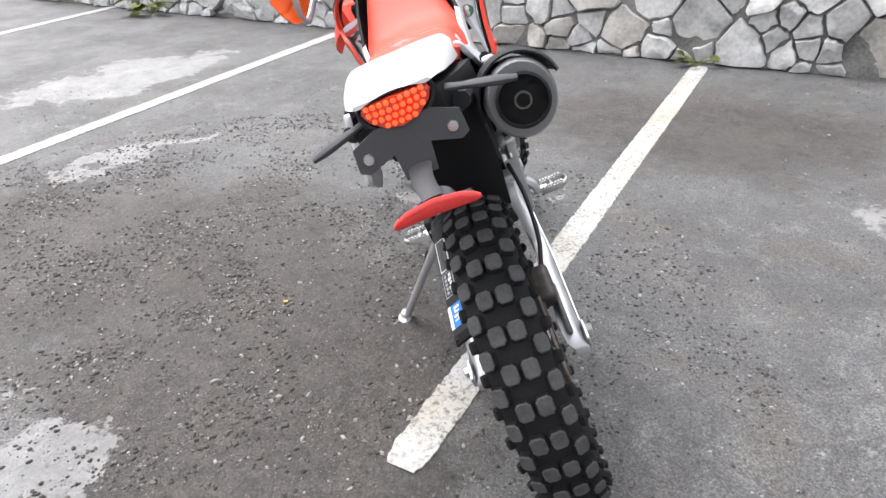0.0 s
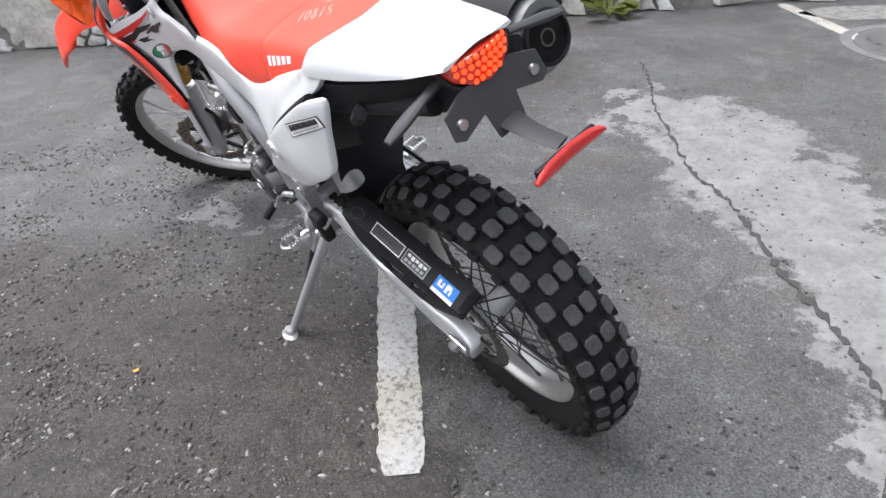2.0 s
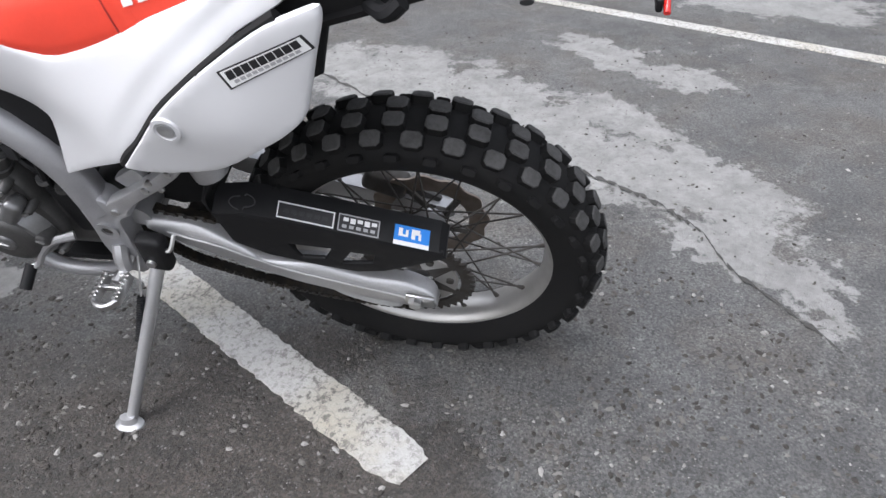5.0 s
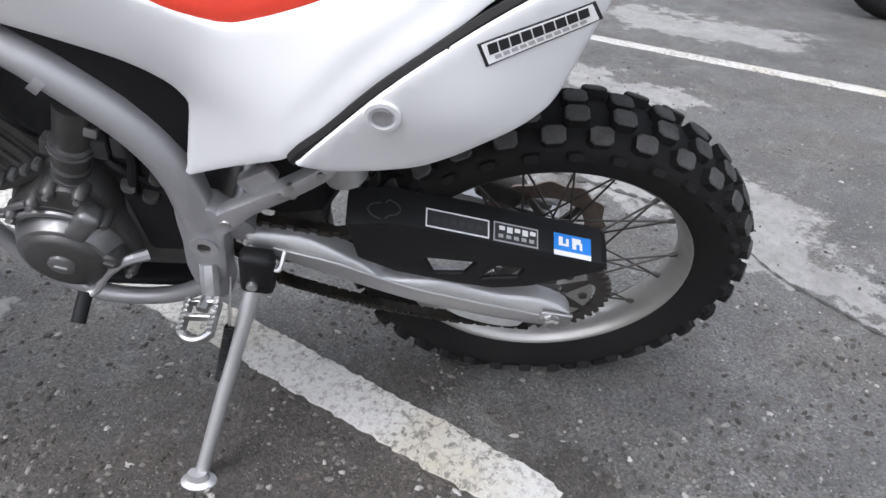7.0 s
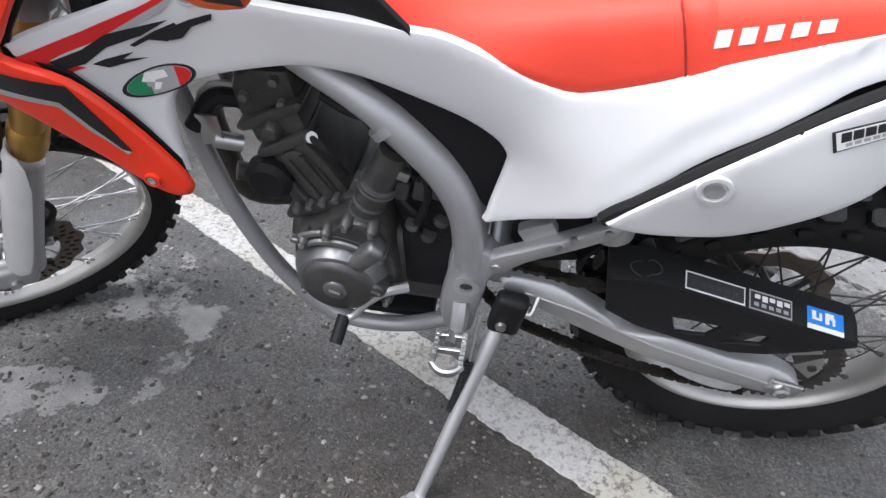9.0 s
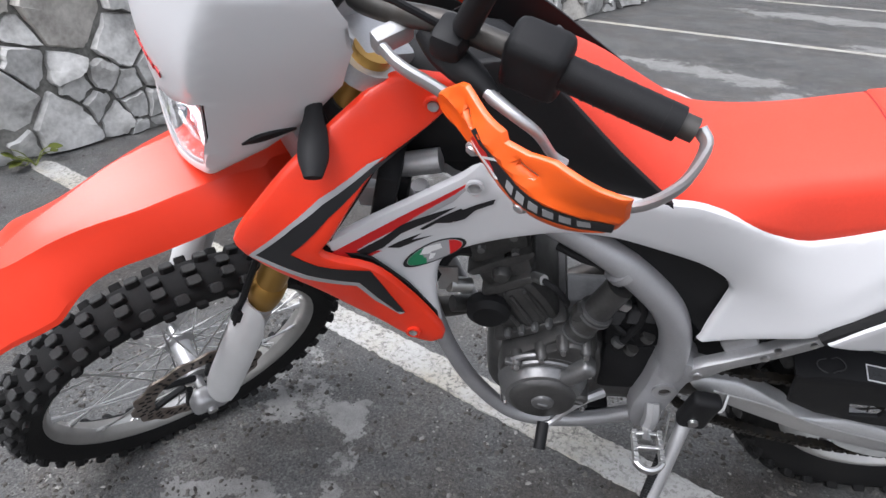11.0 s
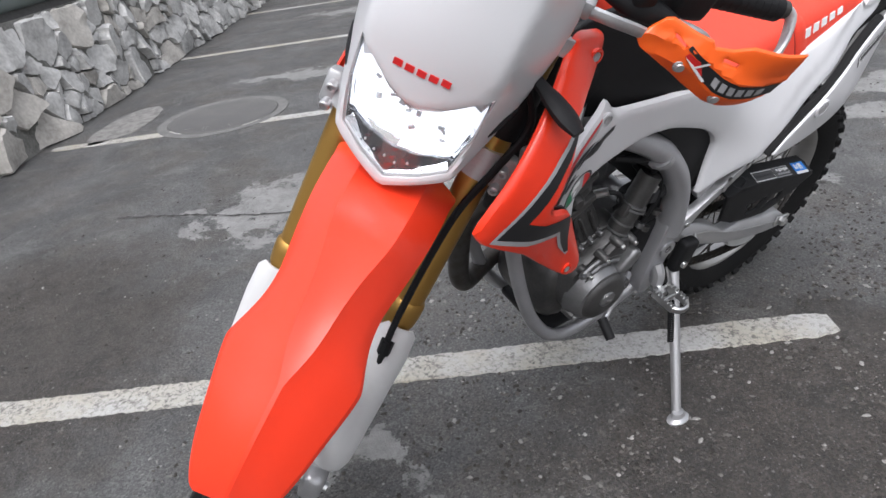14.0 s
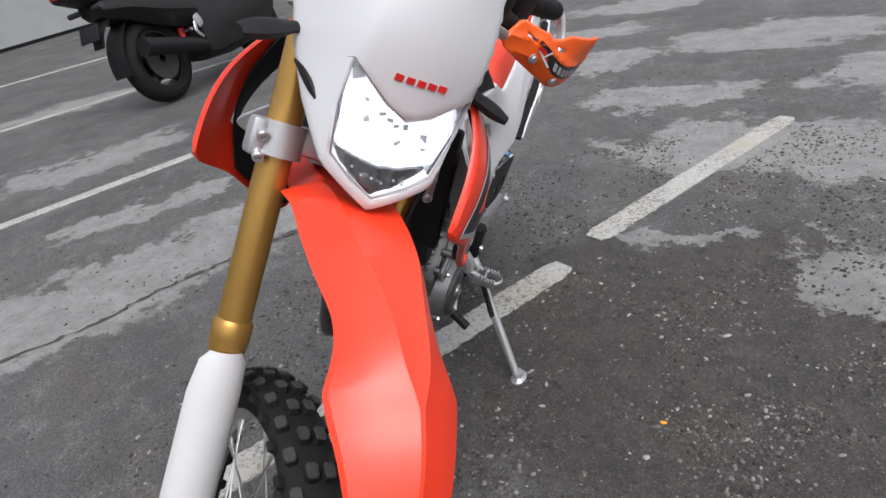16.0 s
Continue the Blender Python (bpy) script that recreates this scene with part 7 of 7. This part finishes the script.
hg_low = lambda x: float(np.interp(x, (.21, .282, .30, .33, .36, .39, .412), (1.128, 1.136, 1.127, 1.114, 1.108, 1.110, 1.117)))


def hg_y(x, z):
    t, b = hg_top(x), hg_low(x)
    rib = 0.0024 * math.exp(-((z - t - 0.004) / 0.004) ** 2) + 0.0020 * math.exp(-((z - b + 0.004) / 0.004) ** 2)
    return hg_base(x, z) + rib - 0.0018 * max(0.0, min(1.0, (z - t - 0.006) / 0.004))


_fx = (.292, .31, .33, .36, .39, .413)
HG_FLASH = [(x, hg_top(x)) for x in _fx] + [(x, hg_low(x)) for x in _fx[::-1]]
HG_ZIG = [([(.270, 1.160), (.301, 1.149), (.297, 1.144), (.268, 1.155)], DECAL_BLACK, 0.0012), ([(.272, 1.151), (.292, 1.146), (.305, 1.129), (.296, 1.131), (.287, 1.139), (.270, 1.145)], DECAL_RED, 0.0016), ([(.301, 1.149), (.305, 1.148), (.292, 1.137), (.288, 1.138)], DECAL_WHITE, 0.0019), ([(.272, 1.1445), (.286, 1.1395), (.312, 1.124), (.309, 1.122), (.285, 1.136)], DECAL_WHITE, 0.0019)]

# handlebar
BAR = [(-0.385, 0.800, 1.174), (-0.26, 0.875, 1.180), (-0.17, 0.93, 1.180), (-0.10, 0.965, 1.155), (-0.05, 0.975, 1.140), (0.05, 0.975, 1.140), (0.10, 0.965, 1.155), (0.17, 0.93, 1.180), (0.26, 0.875, 1.180), (0.385, 0.800, 1.174)]
part("handlebar", tube(BAR, 0.0125, 12, 5), DARK_STEEL, moto, "dark steel handlebar", ST)
for s in (-1, 1):
    e, i0 = Vector((s * 0.372, 0.808, 1.174)), Vector((s * 0.262, 0.874, 1.180))
    grip = part("grip", rod(i0, e, 0.0175, 16), BLACK, moto, "black rubber hand grip", ST)
    for k in range(9):
        p0 = i0.lerp(e, 0.08 + 0.1 * k)
        part("grip_rib", tube([p0, p0.lerp(e, 0.03)], 0.0180, 14, 1), BLACK, grip)
    sw = part("switch_box", box((0.062, 0.050, 0.064), Matrix.Translation((s * 0.246, 0.880, 1.176)) @ Matrix.Rotation(s * radians(-31), 4, 'Z'), 0.012, seg=3), BLACK, moto, "black handlebar switch box", ST)
    part("switch", box((0.016, 0.010, 0.014), Matrix.Translation((s * 0.240, 0.852, 1.188)), 0.003), GREY_PLASTIC, sw)
    part("perch", box((0.035, 0.040, 0.035), Matrix.Translation((s * 0.185, 0.938, 1.180)) @ Matrix.Rotation(s * radians(-31), 4, 'Z'), 0.010), BLACK, moto, "", ST)
    part("lever_boot", tube([(s * 0.150, 0.945, 1.160), (s * 0.180, 0.942, 1.158), (s * 0.215, 0.934, 1.156), (s * 0.248, 0.928, 1.153)], [0.012, 0.017, 0.016, 0.009], 12, 4), BLACK, moto, "black rubber lever boot", ST)
    part("hand_lever", tube([(s * 0.235, 0.932, 1.156), (s * 0.250, 0.930, 1.156), (s * 0.278, 0.922, 1.154), (s * 0.298, 0.910, 1.142), (s * 0.310, 0.893, 1.106), (s * 0.322, 0.884, 1.096)], [0.008, 0.0072, 0.0062, 0.0055, 0.0050, 0.0066], 10, 4), ALLOY, moto, "bare alloy lever", ST)
    put = lambda a, b, h: Vector((s * a, h, b))
    hg = part("hand_guard", panel(HG_O, hg_y, put, 0.003, 0.006, 0.003, holes=HG_SLOTS, n=1), ORANGE, moto, "bright orange plastic hand guard with a black flash", ST, 24)
    part("guard_flash", panel(HG_FLASH, hg_y, put, 0.0004, 0.010, 0.0, n=1, lift=0.0012), DECAL_BLACK, hg, "black flash with pale and red bars")
    for zig, mat, lift in HG_ZIG:
        part("flash_mark", panel(zig, hg_y, put, 0.0003, 0.02, 0.0, n=1, lift=lift), mat, hg)
    for k in range(6):
        x0 = 0.322 + 0.0135 * k
        bar = [(x0, hg_low(x0) + 0.005), (x0 + 0.009, hg_low(x0 + 0.009) + 0.005), (x0 + 0.007, hg_top(x0 + 0.007) - 0.005), (x0 - 0.002, hg_top(x0 - 0.002) - 0.005)]
        part("guard_bar", panel(bar, hg_y, put, 0.0003, 0.02, 0.0, n=1, lift=0.0018), DECAL_GREY, hg)
    for bx, bz in ((0.273, 1.128), (0.340, 1.103)):
        part("guard_bolt", revolve([(-0.002, 0.001), (-0.002, 0.0085), (0.001, 0.0085), (0.002, 0.006), (0.0045, 0.0055), (0.005, 0.001)], 14), ALLOY, hg, m=Matrix.Translation((s * bx, hg_y(bx, bz), bz)) @ Matrix.Rotation(radians(90 - 20 * s), 4, 'Z'))
    part("guard_strut", tube([(s * 0.138, 0.988, 1.150), (s * 0.170, 0.984, 1.151), (s * 0.210, 0.962, 1.142), (s * 0.240, 0.948, 1.130), (s * 0.30, 0.925, 1.110), (s * 0.36, 0.892, 1.095), (s * 0.398, 0.855, 1.098), (s * 0.412, 0.822, 1.130), (s * 0.402, 0.798, 1.165), (s * 0.385, 0.795, 1.174)], 0.0058, 10, 5, 1.5, (0, 0, 1)), ALLOY, hg, "bent bare alloy hand guard strut")
    part("strut_clamp", box((0.020, 0.045, 0.026), Matrix.Translation((s * 0.130, 0.972, 1.150)), 0.006), ALLOY, hg)
    part("mirror_stem", tube([(s * 0.195, 0.93, 1.20), (s * 0.21, 0.92, 1.26), (s * 0.245, 0.91, 1.33), (s * 0.27, 0.90, 1.37)], [0.013, 0.012, 0.008, 0.007], 10), BLACK, moto, "", ST)
for x, dz in ((-0.03, 0.02), (-0.012, 0.035), (0.02, 0.03), (0.04, 0.015)):
    part("cable", tube([(x * 6, 0.935, 1.185), (x * 4, 1.0, 1.20 + dz), (x * 2, 1.07, 1.17 + dz), (x, 1.08, 1.09), (x - 0.02, 1.04, 0.98)], 0.004, 8), BLACK, moto, "", ST)
for s in (-1, 1):
    part("bar_clamp", box((0.028, 0.045, 0.045), Matrix.Translation((s * 0.045, 0.975, 1.135)), 0.008), ALLOY, moto, "", ST)
bm = rod((0.02, 1.0, 1.16), (0.02, 1.0, 1.175), 0.016, 14)
part("ignition_switch", bm, STEEL, moto, "", ST)
part("key_tag", box((0.012, 0.03, 0.004), Matrix.Translation((0.03, 0.985, 1.18)), 0.002), DECAL_RED, moto, "", ST)


# ---- parked black motorcycle in the next bay ----
def dark_scooter():
    o = tagged(new("parked_motorcycle"), "dark black motorcycle parked on the asphalt in the next bay", "motorcycle")
    g = material("dark_gloss", (0.006, 0.006, 0.0065), 0.48, wear=0.2)
    for nm, y in (("rear_tyre", 0.0), ("front_tyre", 1.28)):
        part(nm, revolve([(-0.055, 0.205), (-0.075, 0.235), (-0.070, 0.268), (-0.040, 0.297), (0, 0.304), (0.040, 0.297), (0.070, 0.268), (0.075, 0.235), (0.055, 0.205)], 40, True), RUBBER, o, m=Matrix.Translation((0, y, 0.304)))
        bm = revolve([(-0.05, 0.19), (-0.05, 0.215), (0.05, 0.215), (0.05, 0.19)], 36, True)
        for i in range(5):
            a = 2 * math.pi * i / 5
            tube([(0, 0.02 * math.sin(a), 0.02 * math.cos(a)), (0, 0.205 * math.sin(a), 0.205 * math.cos(a))], 0.030, 6, 1, bm=bm)
        part("cast_rim", bm, g, o, m=Matrix.Translation((0, y, 0.304)))
    part("engine_block", box((0.46, 0.62, 0.46), Matrix.Translation((0, 0.66, 0.42)), 0.08), g, o)
    def ell(rows_):
        ring = [(1.0, -0.35), (1.0, 0.35), (0.72, 0.85), (0.3, 1.0), (-0.3, 1.0), (-0.72, 0.85), (-1.0, 0.35), (-1.0, -0.35), (-0.6, -0.95), (0.6, -0.95)]
        return loft([[(w * a, y, z + h * b) for a, b in ring] for y, z, w, h in rows_])
    part("tank", ell(((0.40, 0.74, 0.10, 0.06), (0.55, 0.80, 0.17, 0.13), (0.72, 0.86, 0.18, 0.15), (0.90, 0.86, 0.15, 0.13), (1.0, 0.84, 0.07, 0.07))), g, o)
    part("belly_fairing", ell(((0.34, 0.44, 0.12, 0.16), (0.44, 0.42, 0.20, 0.24), (0.65, 0.42, 0.24, 0.28), (1.0, 0.45, 0.25, 0.29), (1.30, 0.48, 0.26, 0.27), (1.50, 0.56, 0.12, 0.14))), g, o)
    for x in (-0.062, 0.062):
        part("wheel_disc", revolve([(x - 0.004, 0.03), (x - 0.004, 0.15), (x + 0.004, 0.15), (x + 0.004, 0.03)], 30, True), DARK_STEEL, o, m=Matrix.Translation((0, 0.0, 0.304)))
    for x in (-0.19, 0.19):
        part("peg_bracket", tube([(x, 0.44, 0.62), (x * 1.05, 0.36, 0.50), (x * 1.1, 0.30, 0.40), (x * 1.05, 0.36, 0.34)], [0.016, 0.012, 0.016, 0.010], 8, 3, 0.5, (1, 0, 0)), ALLOY, o)
        part("heel_plate", box((0.006, 0.07, 0.09), Matrix.Translation((x * 1.12, 0.36, 0.46)) @ Matrix.Rotation(0.4, 4, 'X'), 0.002), ALLOY, o)
        part("grab_rail", tube([(x * 0.8, 0.10, 0.80), (x * 0.95, -0.12, 0.88), (x * 0.6, -0.36, 0.92)], 0.012, 8, 3), BLACK, o)
    part("rear_shock", rod((0.05, 0.30, 0.36), (0.05, 0.36, 0.66), 0.03, 12), DECAL_RED, o)
    part("chain_case", box((0.03, 0.46, 0.05), Matrix.Translation((-0.10, 0.22, 0.38)) @ Matrix.Rotation(0.2, 4, 'X'), 0.008), BLACK, o)
    part("rear_hugger", loft([[(x, 0.345 * math.sin(a), 0.304 + 0.345 * math.cos(a)) for x in (-0.085, -0.07, 0.07, 0.085)] for a in [radians(d) for d in range(-95, 75, 10)]], ring=False), BLACK, o)
    part("side_cover", ell(((-0.34, 0.74, 0.10, 0.07), (-0.15, 0.72, 0.17, 0.12), (0.10, 0.66, 0.21, 0.17), (0.38, 0.60, 0.24, 0.18))), g, o)
    part("saddle", loft([[(w * math.cos(a), y, z + h * math.sin(a)) for a in [2 * math.pi * j / 16 for j in range(16)]] for y, z, w, h in ((-0.30, 0.86, 0.05, 0.03), (-0.15, 0.83, 0.12, 0.05), (0.15, 0.77, 0.14, 0.05), (0.45, 0.75, 0.11, 0.05))]), BLACK, o)
    part("tail_fairing", loft([[(w * math.cos(a), y, z + h * math.sin(a)) for a in [2 * math.pi * j / 16 for j in range(16)]] for y, z, w, h in ((-0.52, 0.86, 0.09, 0.05), (-0.34, 0.84, 0.15, 0.09), (0.0, 0.78, 0.20, 0.13), (0.40, 0.70, 0.24, 0.17))]), g, o)
    part("rear_mudguard", tube([(0, -0.18, 0.72), (0, -0.36, 0.60), (0, -0.42, 0.50)], [0.07, 0.06, 0.05], 10, 4, 0.3, (0, 0, 1)), BLACK, o)
    part("tail_lamp", box((0.12, 0.03, 0.03), Matrix.Translation((0, -0.53, 0.86)), 0.01), LENS_RED, o)
    part("plate", box((0.18, 0.006, 0.11), Matrix.Translation((0, -0.44, 0.60)) @ Matrix.Rotation(radians(-25), 4, 'X'), 0.002), BLACK, o)
    part("swing_arm", tube([(-0.10, 0.42, 0.40), (-0.11, 0.0, 0.304)], 0.025, 8, 1), DARK_STEEL, o)
    part("silencer", tube([(0.15, 0.55, 0.24), (0.18, 0.20, 0.32), (0.19, -0.25, 0.42)], [0.03, 0.055, 0.062], 14, 3), BLACK, o)
    part("fairing", loft([[(w * math.cos(a), y, z + h * math.sin(a)) for a in [2 * math.pi * j / 16 for j in range(16)]] for y, z, w, h in ((0.72, 0.55, 0.24, 0.20), (0.95, 0.66, 0.31, 0.30), (1.20, 0.80, 0.28, 0.28), (1.45, 0.90, 0.12, 0.12))]), g, o)
    for s in (-1, 1):
        part("fork_leg", rod((s * 0.10, 1.28, 0.30), (s * 0.10, 1.05, 0.92), 0.025, 10), DARK_STEEL, o)
        part("handle_grip", rod((s * 0.14, 0.98, 0.98), (s * 0.36, 0.88, 0.98), 0.018, 10), BLACK, o)
        part("passenger_peg", rod((s * 0.16, 0.22, 0.42), (s * 0.26, 0.20, 0.42), 0.010, 8), STEEL, o)
        part("rear_signal", tube([(s * 0.06, -0.36, 0.74), (s * 0.16, -0.38, 0.74)], 0.018, 8, 1), GREY_PLASTIC, o)
    part("prop_stand", rod((-0.14, 0.50, 0.30), (-0.30, 0.45, 0.012), 0.012, 8), DARK_STEEL, o)
    part("brake_pedal", tube([(0.16, 0.42, 0.38), (0.20, 0.40, 0.34), (0.22, 0.50, 0.33)], 0.009, 8), STEEL, o)
    return o


parked = dark_scooter()
parked.matrix_world = pose(3.37, -2.40, 0.0, 0, 0, 182) @ pose(0, 0, 0, 0, -9, 0) @ Matrix.Diagonal((1.1, 1.1, 1.1, 1))
